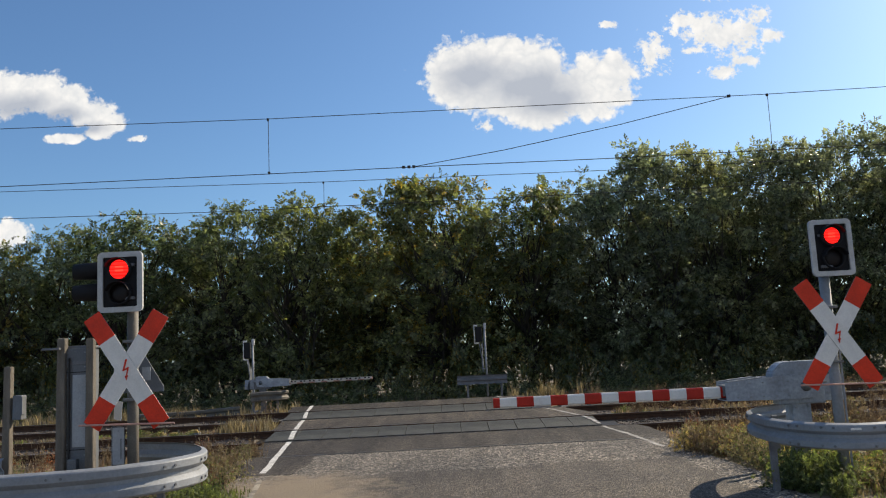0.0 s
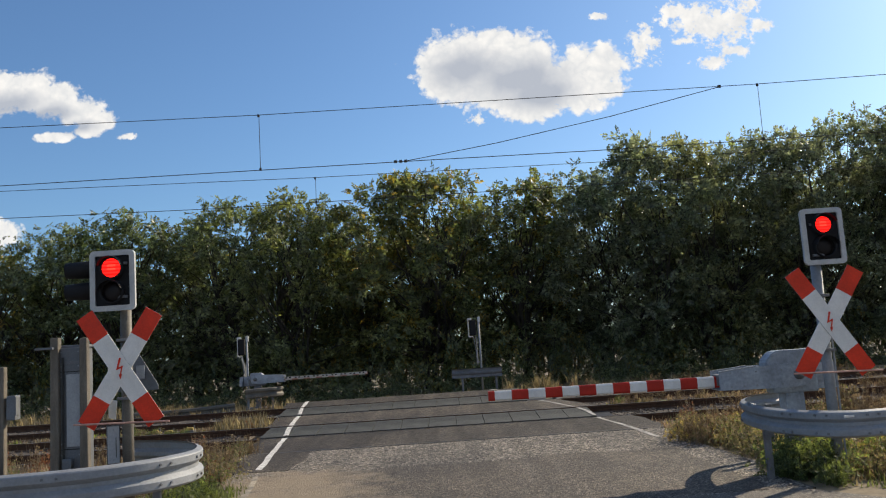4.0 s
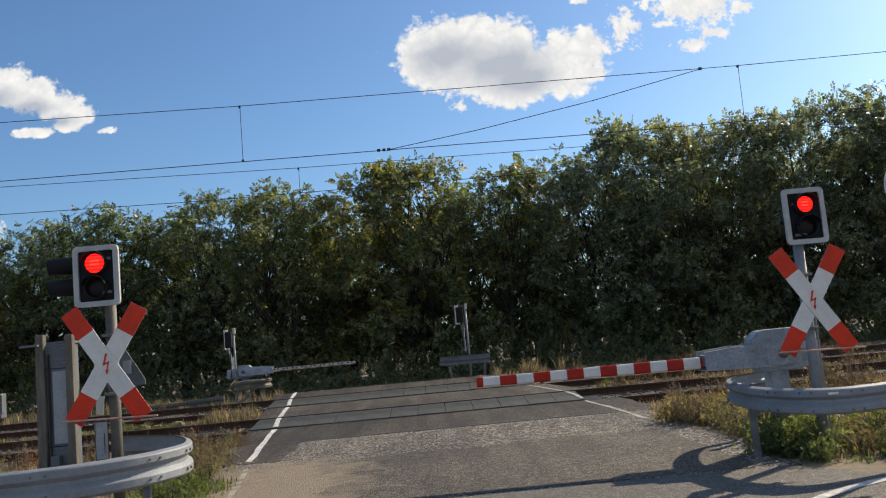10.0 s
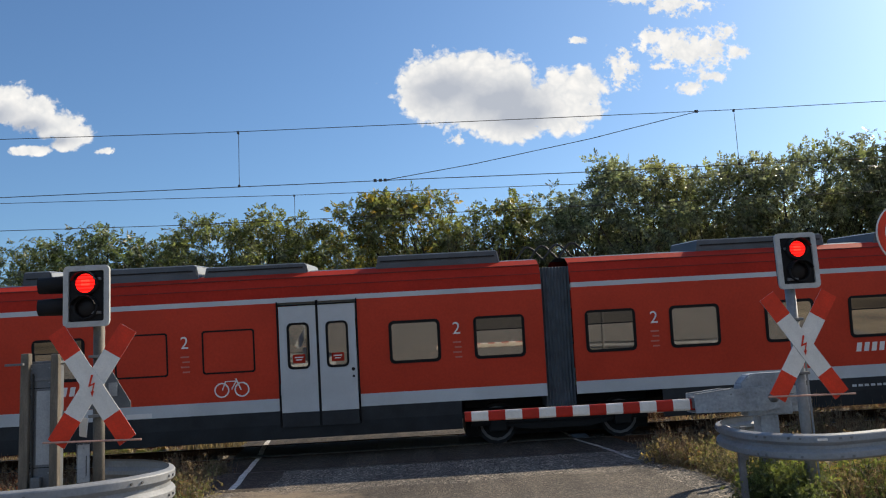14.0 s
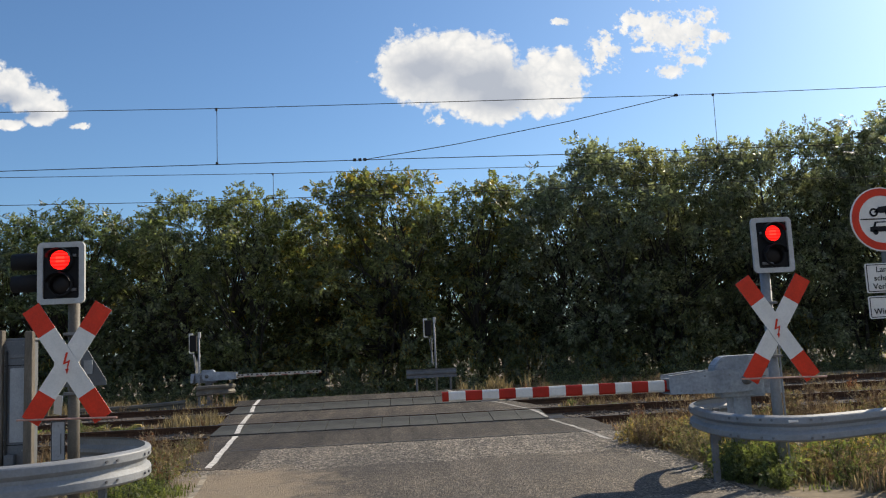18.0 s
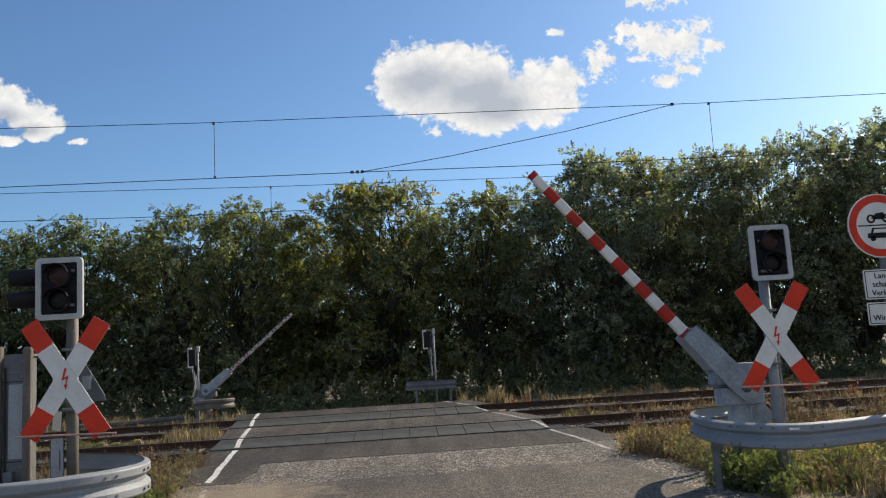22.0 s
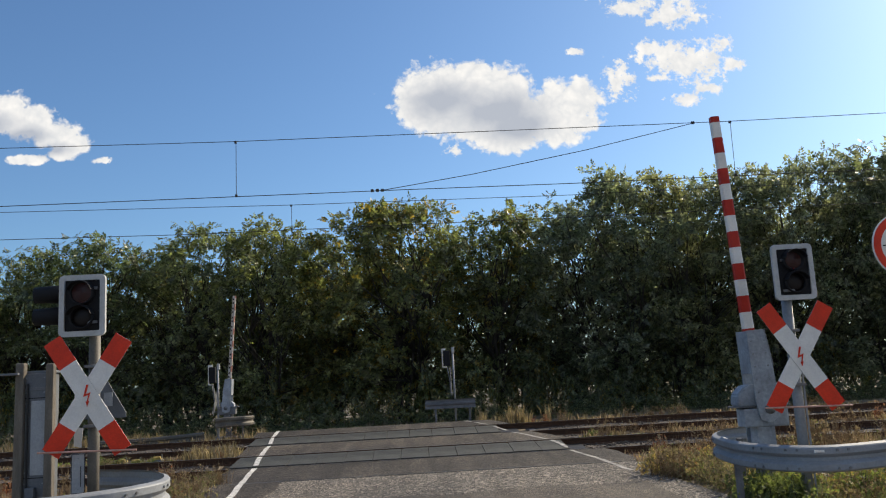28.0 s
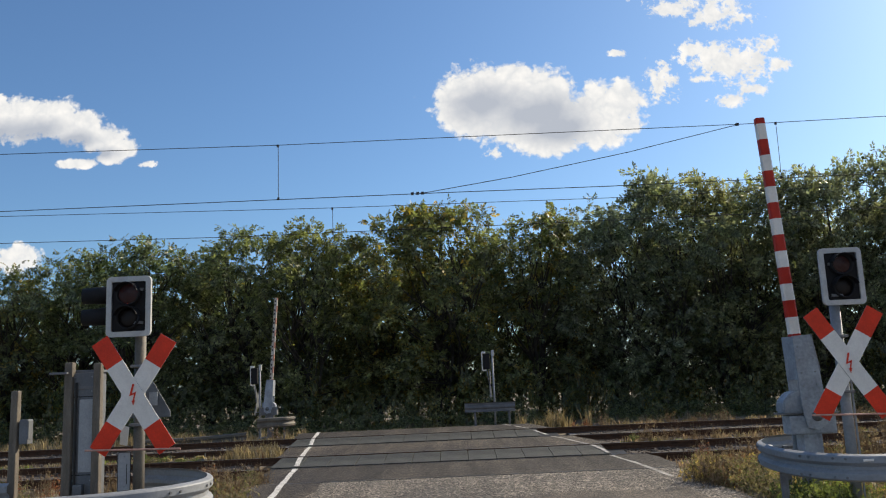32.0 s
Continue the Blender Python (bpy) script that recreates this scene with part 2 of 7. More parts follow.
def asphalt(name, base, light, grain, bump, chips=0.9, rough=0.8, wear=0.0, spec=0.25, sandy=False):
    """Asphalt: aggregate chips of several greys in dark binder, with worn and sandy patches."""
    mt = bpy.data.materials.new(name)
    mt.use_nodes = True
    N = Nodes(mt.node_tree)
    o, b = N.add("ShaderNodeOutputMaterial"), N.add("ShaderNodeBsdfPrincipled")
    vec = N.add("ShaderNodeTexCoord").outputs["Object"]
    vo = N.add("ShaderNodeTexVoronoi")
    vo.inputs["Scale"].default_value = grain
    N.link(vec, vo.inputs["Vector"])
    chip = N.add("ShaderNodeSeparateXYZ")
    N.link(vo.outputs["Color"], chip.inputs[0])
    patch, mid = N.noise(vec, 0.45, 6.0, 0.6, 0.4), N.noise(vec, 7.0, 5.0, 0.65)
    col = N.mix(N.ramp(patch, [(0.35, (0.0,) * 3), (0.68, (1.0,) * 3)]), base, light)
    col = N.mix(chips, col, N.ramp(chip.outputs[0], [(0.0, (0.15,) * 3), (0.5, (0.75,) * 3), (0.8, (1.6,) * 3), (1.0, (3.6, 3.4, 3.1))]), "MULTIPLY")
    col = N.mix(0.35, col, N.ramp(mid, [(0.3, (0.45,) * 3), (0.7, (1.45,) * 3)]), "MULTIPLY")
    if wear:
        mp = N.add("ShaderNodeMapping")
        mp.inputs["Scale"].default_value = (1.5, 0.07, 1.0)
        N.link(vec, mp.inputs[0])
        col = N.mix(wear, col, N.ramp(N.noise(mp.outputs[0], 1.6, 4.0, 0.6), [(0.32, (0.5,) * 3), (0.68, (1.5, 1.45, 1.4))]), "MULTIPLY")
    if sandy:
        # drifted sand at the road's west edge
        at = N.add("ShaderNodeSeparateXYZ")
        N.link(vec, at.inputs[0])
        dx, dy = N.m("DIVIDE", N.m("ADD", at.outputs[0], 2.3), 1.25), N.m("DIVIDE", N.m("SUBTRACT", at.outputs[1], 10.2), 2.1)
        far = N.m("SQRT", N.m("ADD", N.m("MULTIPLY", dx, dx), N.m("MULTIPLY", dy, dy)))
        drift = N.m("ADD", N.m("SUBTRACT", 1.0, far), N.m("MULTIPLY", N.m("SUBTRACT", N.noise(vec, 1.7, 8.0, 0.65, 0.5), 0.5), 2.2))
        sand = N.mix(N.m("MULTIPLY", N.noise(vec, 26.0, 6.0, 0.7), 1.0), (0.15, 0.122, 0.09), (0.37, 0.295, 0.205))
        col = N.mix(N.m("MULTIPLY", N.m("ADD", drift, 0.3), 1.7, clamp=True), col, sand)
    N.link(col, b.inputs["Base Color"])
    N.link(N.m("ADD", rough - 0.1, N.m("MULTIPLY", patch, 0.2)), b.inputs["Roughness"])
    b.inputs["Specular IOR Level"].default_value = spec
    bp = N.add("ShaderNodeBump")
    bp.inputs["Strength"].default_value, bp.inputs["Distance"].default_value = bump, 0.012
    N.link(N.m("ADD", vo.outputs["Distance"], N.m("MULTIPLY", mid, 2.0)), bp.inputs["Height"])
    N.link(bp.outputs[0], b.inputs["Normal"])
    N.link(b.outputs[0], o.inputs[0])
    return mt


M_OLD = asphalt("old_asphalt", (0.113, 0.104, 0.093), (0.162, 0.147, 0.128), 40.0, 1.0, 1.0, 0.8, 0.3, sandy=True)
M_PATCH = asphalt("patched_asphalt", (0.078, 0.07, 0.061), (0.125, 0.109, 0.091), 64.0, 0.7, 0.7, 0.75, 0.5, sandy=True)
M_JUNCTION = asphalt("smooth_asphalt", (0.115, 0.107, 0.097), (0.14, 0.128, 0.113), 90.0, 0.3, 0.5, sandy=True)
M_NEW = asphalt("new_asphalt", (0.034, 0.0305, 0.027), (0.07, 0.062, 0.053), 48.0, 0.7, 0.85, 0.72, 0.9)
M_MID = asphalt("worn_deck_asphalt", (0.048, 0.043, 0.038), (0.088, 0.076, 0.064), 48.0, 0.7, 0.85, 0.72, 0.9)
M_LINEW = mat("worn_road_paint", (0.5, 0.475, 0.44), 0.5, 9, 0.8, bump=0.3, fine=40)
M_LINED = mat("scuffed_road_paint", (0.36, 0.345, 0.32), 0.65, 7, 0.8, bump=0.3, fine=40)
M_LINES = mat("sandy_road_paint", (0.3, 0.26, 0.2), 0.5, 5, 0.85, bump=0.3, fine=40)
M_SEAM = mat("bitumen_seam", (0.015, 0.015, 0.015), 0.2, 4, 0.5, bump=0.1)
M_SLAB = mat("rubber_slab", (0.038, 0.037, 0.033), 0.5, 1.3, 0.66, bump=0.35, fine=80, spec=0.3, other=(0.058, 0.06, 0.054))
M_LINE = mat("road_paint", (0.6, 0.585, 0.55), 0.4, 9, 0.7, bump=0.2, fine=50)
M_SOIL = mat("dry_soil", (0.14, 0.106, 0.074), 0.45, 0.35, 0.95, bump=0.6, fine=9, other=(0.185, 0.148, 0.095))
M_BALLAST = mat("ballast_bed", (0.075, 0.062, 0.052), 0.4, 4, 0.95, bump=1.0, fine=22)
M_STONE = mat("ballast_stone", (0.115, 0.093, 0.076), 0.35, 14, 0.9, bump=0.3, per="island")
M_SLEEPER = mat("concrete_sleeper", (0.22, 0.2, 0.18), 0.3, 6, 0.9, bump=0.4)
M_RUST = mat("rusty_rail", (0.09, 0.045, 0.025), 0.35, 8, 0.8, metal=0.4, bump=0.3)
M_RAILTOP = mat("polished_rail", (0.16, 0.15, 0.145), 0.15, 3, 0.38, metal=0.8, bump=0.03)
M_GALV = mat("galvanised_steel", (0.27, 0.285, 0.305), 0.16, 3, 0.66, metal=0.3, bump=0.1, fine=35, spec=0.35)
M_DRIVE = mat("painted_drive", (0.29, 0.325, 0.37), 0.3, 4, 0.55, metal=0.1, bump=0.1, fine=30)
M_RUSSET = mat("russet_leaf", (0.22, 0.1, 0.06), 0.3, 2.0, 0.7, bump=0.0, per="island", through=0.6, tint=(1.2, 0.9, 0.6))
M_DEAD = mat("withered_leaf", (0.27, 0.205, 0.145), 0.35, 2.0, 0.8, bump=0.0, per="island", through=0.6, tint=(1.05, 0.95, 0.75))
M_GALVD = mat("dull_zinc", (0.16, 0.165, 0.175), 0.25, 5, 0.6, metal=0.3, bump=0.08)
M_POST = mat("weathered_steel_post", (0.12, 0.108, 0.09), 0.3, 4, 0.6, metal=0.1, bump=0.1)
M_WHITE = mat("white_enamel", (0.74, 0.71, 0.665), 0.1, 5, 0.45, bump=0.04)
M_FADED = mat("faded_boom_red", (0.42, 0.2, 0.15), 0.15, 6, 0.6, bump=0.05)
M_STRIP = mat("aged_boom_white", (0.5, 0.46, 0.4), 0.15, 6, 0.6, bump=0.05)
# darker copy of red_enamel: the boom's shadow side is put into the colour
M_SHADERED = mat("boom_red_shaded", (0.44, 0.026, 0.014), 0.15, 5, 0.5, bump=0.04, spec=0.25)
M_WEED = mat("weed_green", (0.125, 0.145, 0.062), 0.35, 2.0, 0.6, bump=0.0, per="island", through=0.5, tint=(1.2, 1.35, 0.7))
M_RED = mat("red_enamel", (0.68, 0.04, 0.012), 0.15, 5, 0.45, bump=0.04, spec=0.3)
M_FRAMEW = mat("white_border", (0.45, 0.455, 0.45), 0.15, 8, 0.55, bump=0.05)
M_BLACK = mat("black_housing", (0.011, 0.011, 0.013), 0.2, 8, 0.65, bump=0.05, spec=0.22)
M_LENSR = mat("dark_red_lens", (0.035, 0.009, 0.008), 0.15, 30, 0.35, bump=0.2, fine=90, spec=0.3)
M_LENS = mat("dark_lens", (0.01, 0.007, 0.007), 0.1, 8, 0.45, bump=0.02, spec=0.25)
M_GLOW = glow("lit_red_lamp", (1.0, 0.014, 0.012), 3.0)
M_GLOWH = glow("lit_lamp_core", (1.0, 0.03, 0.02), 3.3)
M_GLOWD = glow("lit_lamp_ridge", (1.0, 0.012, 0.01), 1.2)
M_WOOD = mat("weathered_post", (0.17, 0.148, 0.12), 0.35, 3, 0.9, bump=0.5, fine=40, streak=(6, 6, 0.8))
M_CAB = mat("grey_cabinet", (0.14, 0.152, 0.168), 0.25, 3, 0.6, metal=0.2, bump=0.1)
M_CABL = mat("light_panel", (0.33, 0.35, 0.37), 0.2, 4, 0.6, bump=0.06)
M_CABLE = mat("black_cable", (0.02, 0.02, 0.02), 0.1, 8, 0.6, bump=0.0)
M_WIRE = mat("copper_wire", (0.05, 0.045, 0.04), 0.2, 4, 0.6, metal=0.5, bump=0.0)
M_BARK = mat("bark", (0.048, 0.04, 0.032), 0.35, 5, 0.95, bump=0.8, fine=24, streak=(3, 3, 0.7))
M_LEAF = mat("leaf_green", (0.16, 0.176, 0.095), 0.3, 0.5, 0.35, bump=0.0, per="leaf", through=0.5, other=(0.166, 0.176, 0.094), tint=(1.25, 1.42, 0.75))
M_LEAFY = mat("leaf_yellow", (0.205, 0.176, 0.065), 0.35, 0.6, 0.45, bump=0.0, per="leaf", through=0.65, other=(0.19, 0.15, 0.065), tint=(1.7, 1.65, 0.7))
# large leaves of the east trees; the sun's glare over them lightens this colour
M_LEAFGLARE = mat("leaf_broad_glare", (0.195, 0.205, 0.135), 0.3, 0.5, 0.28, bump=0.0, per="leaf", through=0.55, tint=(1.5, 1.6, 1.1))
M_LEAFD = mat("leaf_dark", (0.145, 0.16, 0.094), 0.3, 0.5, 0.35, bump=0.0, per="leaf", through=0.5, tint=(1.25, 1.42, 0.8))
M_STRAW = mat("dry_grass", (0.235, 0.2, 0.132), 0.35, 1.5, 0.8, bump=0.0, per="island", through=0.55, tint=(1.05, 0.98, 0.72))
M_BUSH = mat("yellow_green_weed", (0.27, 0.22, 0.105), 0.4, 1.0, 0.55, bump=0.0, per="island", through=0.6, tint=(1.5, 1.45, 0.7))
M_GRASS = mat("green_grass", (0.15, 0.175, 0.068), 0.35, 1.5, 0.7, bump=0.0, per="island", through=0.6, tint=(1.1, 1.12, 0.7))
M_TRED = mat("train_red", (0.53, 0.045, 0.02), 0.12, 0.8, 0.45, bump=0.015, fine=20, spec=0.22)
M_TRED2 = mat("train_dark_red", (0.41, 0.03, 0.018), 0.16, 0.8, 0.7, bump=0.015, fine=20, spec=0.08)
M_TGREY = mat("train_light_grey", (0.5, 0.53, 0.56), 0.1, 1.0, 0.4, bump=0.015)
M_TDARK = mat("train_underframe", (0.014, 0.015, 0.016), 0.3, 2.0, 0.7, bump=0.1, spec=0.25)
M_TSKIRT = mat("train_skirt", (0.028, 0.032, 0.037), 0.3, 2.0, 0.6, bump=0.05, spec=0.3)
M_SEAMR = mat("train_red_seam", (0.16, 0.012, 0.008), 0.2, 3, 0.6, bump=0.0)
M_TROOF = mat("train_roof", (0.085, 0.1, 0.12), 0.3, 1.0, 0.5, metal=0.25, bump=0.05)
M_TYEL = mat("train_yellow", (0.62, 0.36, 0.02), 0.1, 2, 0.45, bump=0.02)
M_MASK = mat("cab_mask", (0.05, 0.058, 0.06), 0.15, 2, 0.4, bump=0.02)
M_DIRTY = mat("dirty_yellow", (0.36, 0.25, 0.06), 0.4, 12, 0.7, bump=0.1)
M_BELLOWS = mat("bellows_grey", (0.11, 0.13, 0.155), 0.25, 3, 0.6, bump=0.05)
M_CAP = mat("cab_roof_cap", (0.3, 0.33, 0.36), 0.12, 2, 0.4, bump=0.02)
# paler than train_red: the highlight on the cab crease is painted in
M_CREASEGLINT = mat("cab_crease_glint", (0.7, 0.2, 0.15), 0.1, 2, 0.4, bump=0.0)
M_TWHITE = mat("train_lettering", (0.75, 0.72, 0.7), 0.05, 5, 0.5, bump=0.0)
M_RUBBER = mat("black_rubber", (0.008, 0.008, 0.009), 0.2, 8, 0.6, bump=0.05, spec=0.2)
M_GLASS = coated_glass("coated_glass", (0.3, 0.3, 0.27), 0.52)
M_VENT = coated_glass("dark_vent_glass", (0.05, 0.05, 0.05), 0.22)
M_TPINK = mat("faded_lettering", (0.5, 0.16, 0.13), 0.1, 5, 0.5, bump=0.0)
M_INSIDE = mat("coach_interior", (0.3, 0.29, 0.27), 0.1, 2, 0.7, bump=0.0)
M_SEAT = mat("seat_fabric", (0.05, 0.07, 0.13), 0.2, 9, 0.9, bump=0.1)


# ---- mesh helpers ----
def mesh_of(bm, name, material, smooth=False):
    me = bpy.data.meshes.new(name)
    bm.to_mesh(me)
    bm.free()
    for one in material if isinstance(material, (list, tuple)) else (material,):
        me.materials.append(one)
    if smooth:
        me.polygons.foreach_set("use_smooth", [True] * len(me.polygons))
    return me


def part(name, bm, material, parent=None, label="", smooth=False):
    ob = new(name, mesh_of(bm, name, material, smooth))
    ob.parent = parent
    return tagged(ob, label)


def thing(name, label, category, at=None, group="", kind=""):
    ob = new(name)
    ob.empty_display_size = 0.2
    ob.matrix_basis = at or Matrix()
    return tagged(ob, label, category, group, kind)


def box(bm, c, s, bevel=0.0, m=None, mi=0):
    r = bmesh.ops.create_cube(bm, size=1.0)
    vs = r["verts"]
    for v in vs:
        v.co = Vector((v.co.x * s[0] + c[0], v.co.y * s[1] + c[1], v.co.z * s[2] + c[2]))
    faces = {f for v in vs for f in v.link_faces}
    for f in faces:
        f.material_index = mi
    if bevel:
        r2 = bmesh.ops.bevel(bm, geom=list({e for v in vs for e in v.link_edges}), offset=bevel, segments=2, affect="EDGES", profile=0.6)
        vs = list({v for f in r2["faces"] for v in f.verts} | {v for v in vs if v.is_valid})
        for f in {f for v in vs for f in v.link_faces}:
            f.material_index = mi
    if m is not None:
        bmesh.ops.transform(bm, matrix=m, verts=vs)
    return bm


def cyl(bm, p, q, r, r2=None, n=12, mi=0):
    p, q = Vector(p), Vector(q)
    d = q - p
    m = Matrix.Translation((p + q) / 2) @ d.to_track_quat("Z", "Y").to_matrix().to_4x4()
    res = bmesh.ops.create_cone(bm, cap_ends=True, segments=n, radius1=r, radius2=r if r2 is None else r2, depth=d.length, matrix=m)
    for f in {f for v in res["verts"] for f in v.link_faces}:
        f.material_index = mi
    return bm


def prism(bm, pts, y0, y1, mi=0):
    """A plate in the x, z plane from a closed outline, from y0 to y1."""
    a = [bm.verts.new((x, y0, z)) for x, z in pts]
    b = [bm.verts.new((x, y1, z)) for x, z in pts]
    fs = [bm.faces.new(a), bm.faces.new(b[::-1])]
    for i in range(len(pts)):
        j = (i + 1) % len(pts)
        fs.append(bm.faces.new((a[j], a[i], b[i], b[j])))
    for f in fs:
        f.material_index = mi
    bmesh.ops.recalc_face_normals(bm, faces=fs)
    return bm


def rounded(cx, cz, w, h, r, n=4):
    out = []
    for sx, sz, a0 in ((1, 1, 0), (-1, 1, 90), (-1, -1, 180), (1, -1, 270)):
        for k in range(n + 1):
            a = radians(a0 + 90 * k / n)
            out.append((cx + sx * (w / 2 - r) + r * math.cos(a), cz + sz * (h / 2 - r) + r * math.sin(a)))
    return out


def ring_frame(bm, cx, cz, w, h, r, t, y0, y1, mi=0):
    """A rounded frame: outline w by h, of bar width t."""
    o, i = rounded(cx, cz, w, h, r), rounded(cx, cz, w - 2 * t, h - 2 * t, max(0.005, r - t * 0.6))
    vs = [[bm.verts.new((x, y, z)) for x, z in ring] for ring, y in ((o, y0), (i, y0), (i, y1), (o, y1))]
    n = len(o)
    fs = []
    for a in range(4):
        for k in range(n):
            fs.append(bm.faces.new((vs[a][k], vs[a][(k + 1) % n], vs[(a + 1) % 4][(k + 1) % n], vs[(a + 1) % 4][k])))
    for f in fs:
        f.material_index = mi
    bmesh.ops.recalc_face_normals(bm, faces=fs)
    return bm


def spline(pts, n=8):
    """Catmull-Rom points through the given ones."""
    pts = [Vector(p) for p in pts]
    ext = [2 * pts[0] - pts[1], *pts, 2 * pts[-1] - pts[-2]]
    out = []
    for i in range(1, len(ext) - 2):
        a, b, c, d = ext[i - 1:i + 3]
        for k in range(n):
            t = k / n
            out.append(0.5 * (2 * b + (c - a) * t + (2 * a - 5 * b + 4 * c - d) * t * t + (3 * b - a - 3 * c + d) * t ** 3))
    return out + [pts[-1]]


def sweep(bm, profile, path, closed=True):
    """Sweeps a profile of (out, up) along a level path; out is to the right of the way."""
    rows = []
    for i, p in enumerate(path):
        d = path[min(i + 1, len(path) - 1)] - path[max(i - 1, 0)]
        side = Vector((d.y, -d.x, 0)).normalized()
        rows.append([bm.verts.new(p + side * o + Vector((0, 0, u))) for o, u in profile])
    n = len(profile)
    fs = []
    for a, b in zip(rows, rows[1:]):
        for k in range(n if closed else n - 1):
            fs.append(bm.faces.new((a[k], a[(k + 1) % n], b[(k + 1) % n], b[k])))
    if closed:
        fs += [bm.faces.new(rows[0][::-1]), bm.faces.new(rows[-1])]
    bmesh.ops.recalc_face_normals(bm, faces=fs)
    return bm


def tube(bm, path, r, n=6, r2=None):
    rows = []
    for i, p in enumerate(path):
        p = Vector(p)
        d = (Vector(path[min(i + 1, len(path) - 1)]) - Vector(path[max(i - 1, 0)])).normalized()
        q = d.to_track_quat("Z", "Y")
        rr = r if r2 is None else r + (r2 - r) * i / (len(path) - 1)
        rows.append([bm.verts.new(p + q @ Vector((rr * math.cos(2 * math.pi * k / n), rr * math.sin(2 * math.pi * k / n), 0))) for k in range(n)])
    for a, b in zip(rows, rows[1:]):
        for k in range(n):
            bm.faces.new((a[k], a[(k + 1) % n], b[(k + 1) % n], b[k]))
    bm.faces.new(rows[0][::-1]), bm.faces.new(rows[-1])
    return bm


def lettering(text, size, material, parent, m, name="lettering", label=""):
    cu = bpy.data.curves.new(name, "FONT")
    cu.body, cu.size, cu.extrude, cu.align_x, cu.align_y = text, size, 0.002, "CENTER", "CENTER"
    tmp = bpy.data.objects.new(name, cu)
    me = bpy.data.meshes.new_from_object(tmp)
    bpy.data.objects.remove(tmp)
    me.materials.clear()
    me.materials.append(material)
    ob = new(name, me)
    ob.parent = parent
    ob.matrix_basis = m
    return tagged(ob, label)


def raw(name, verts, quads, materials, index=None):
    """A mesh from arrays of corners and faces."""
    me = bpy.data.meshes.new(name)
    k = quads.shape[1]
    me.vertices.add(len(verts)), me.loops.add(quads.size), me.polygons.add(len(quads))
    me.vertices.foreach_set("co", np.asarray(verts, np.float32).ravel())
    me.loops.foreach_set("vertex_index", np.asarray(quads, np.int32).ravel())
    me.polygons.foreach_set("loop_start", np.arange(0, quads.size, k, dtype=np.int32))
    for one in materials:
        me.materials.append(one)
    if index is not None:
        me.polygons.foreach_set("material_index", np.asarray(index, np.int32))
    me.update(calc_edges=True)
    me.validate()
    return me


# ---- the lie of the land ----
GROUND = -0.12
R1A, R1B, R2A, R2B = 17.53, 18.97, 21.70, 23.14      # rails, across the line
Z1A, Z1B, Z2A, Z2B = -0.11, 0.01, 0.03, 0.16         # their running tops: both tracks are canted
PROFILE = ((-60, GROUND), (14.9, GROUND), (17.46, Z1A), (R1B + 0.07, Z1B), (21.63, Z2A), (R2B + 0.07, Z2B), (25.2, 0.2), (27.2, 0.05), (30, -0.25), (60, -0.4))


def road_z(y):
    return float(np.interp(y, [p[0] for p in PROFILE], [p[1] for p in PROFILE]))


def road_left(y):
    return float(np.interp(y, (8.0, 10, 14.4, 20, 27, 40), (-2.9, -3.0, -3.65, -4.25, -5.0, -6.0)))


def road_right(y):
    return float(np.interp(y, (8.0, 9.5, 13, 15.6, 17.2, 18, 19.6, 22.7, 26, 30, 40), (3.6, 3.75, 3.85, 4.0, 3.95, 3.72, 3.36, 2.66, 1.9, 0.6, -2)))


def land_z(x, y):
    """The soil beside the road: falls to the ballast at the tracks and rises as a field far behind."""
    z = float(np.interp(y, (-700, -60, -20, 15.2, 16.6, 20, 25, 27, 33, 60, 2500), (52, 2.5, -0.16, -0.16, -0.33, -0.22, -0.02, -0.12, -0.4, -0.8, -0.8)))
    if -20 < y < 60 and abs(x) < 60:
        z += 0.05 * noise.noise((x * 0.35, y * 0.35, 3.0))
    return z


# ---- ground, road and crossing ----
def build_ground():
    xs = sorted({*[-2500, -900, -300, -120, -70, -45], *[x * 1.0 for x in range(-32, 33)], *[45, 70, 120, 300, 900, 2500]})
    ys = sorted({*[-2500, -1200, -700, -400, -200, -100, -60, -40, -20, -10, 0, 4, 7], *[8 + k * 0.8 for k in range(36)], *[40, 50, 60, 90, 150, 300, 900, 2500]})
    v = [(x, y, land_z(x, y)) for y in ys for x in xs]
    n = len(xs)
    q = [(j * n + i, j * n + i + 1, (j + 1) * n + i + 1, (j + 1) * n + i) for j in range(len(ys) - 1) for i in range(n - 1)]
    ob = new("ground", raw("ground", np.array(v), np.array(q), [M_SOIL]))
    tagged(ob, "dry brown soil with stubble and short withered grass", "ground", kind="structure")


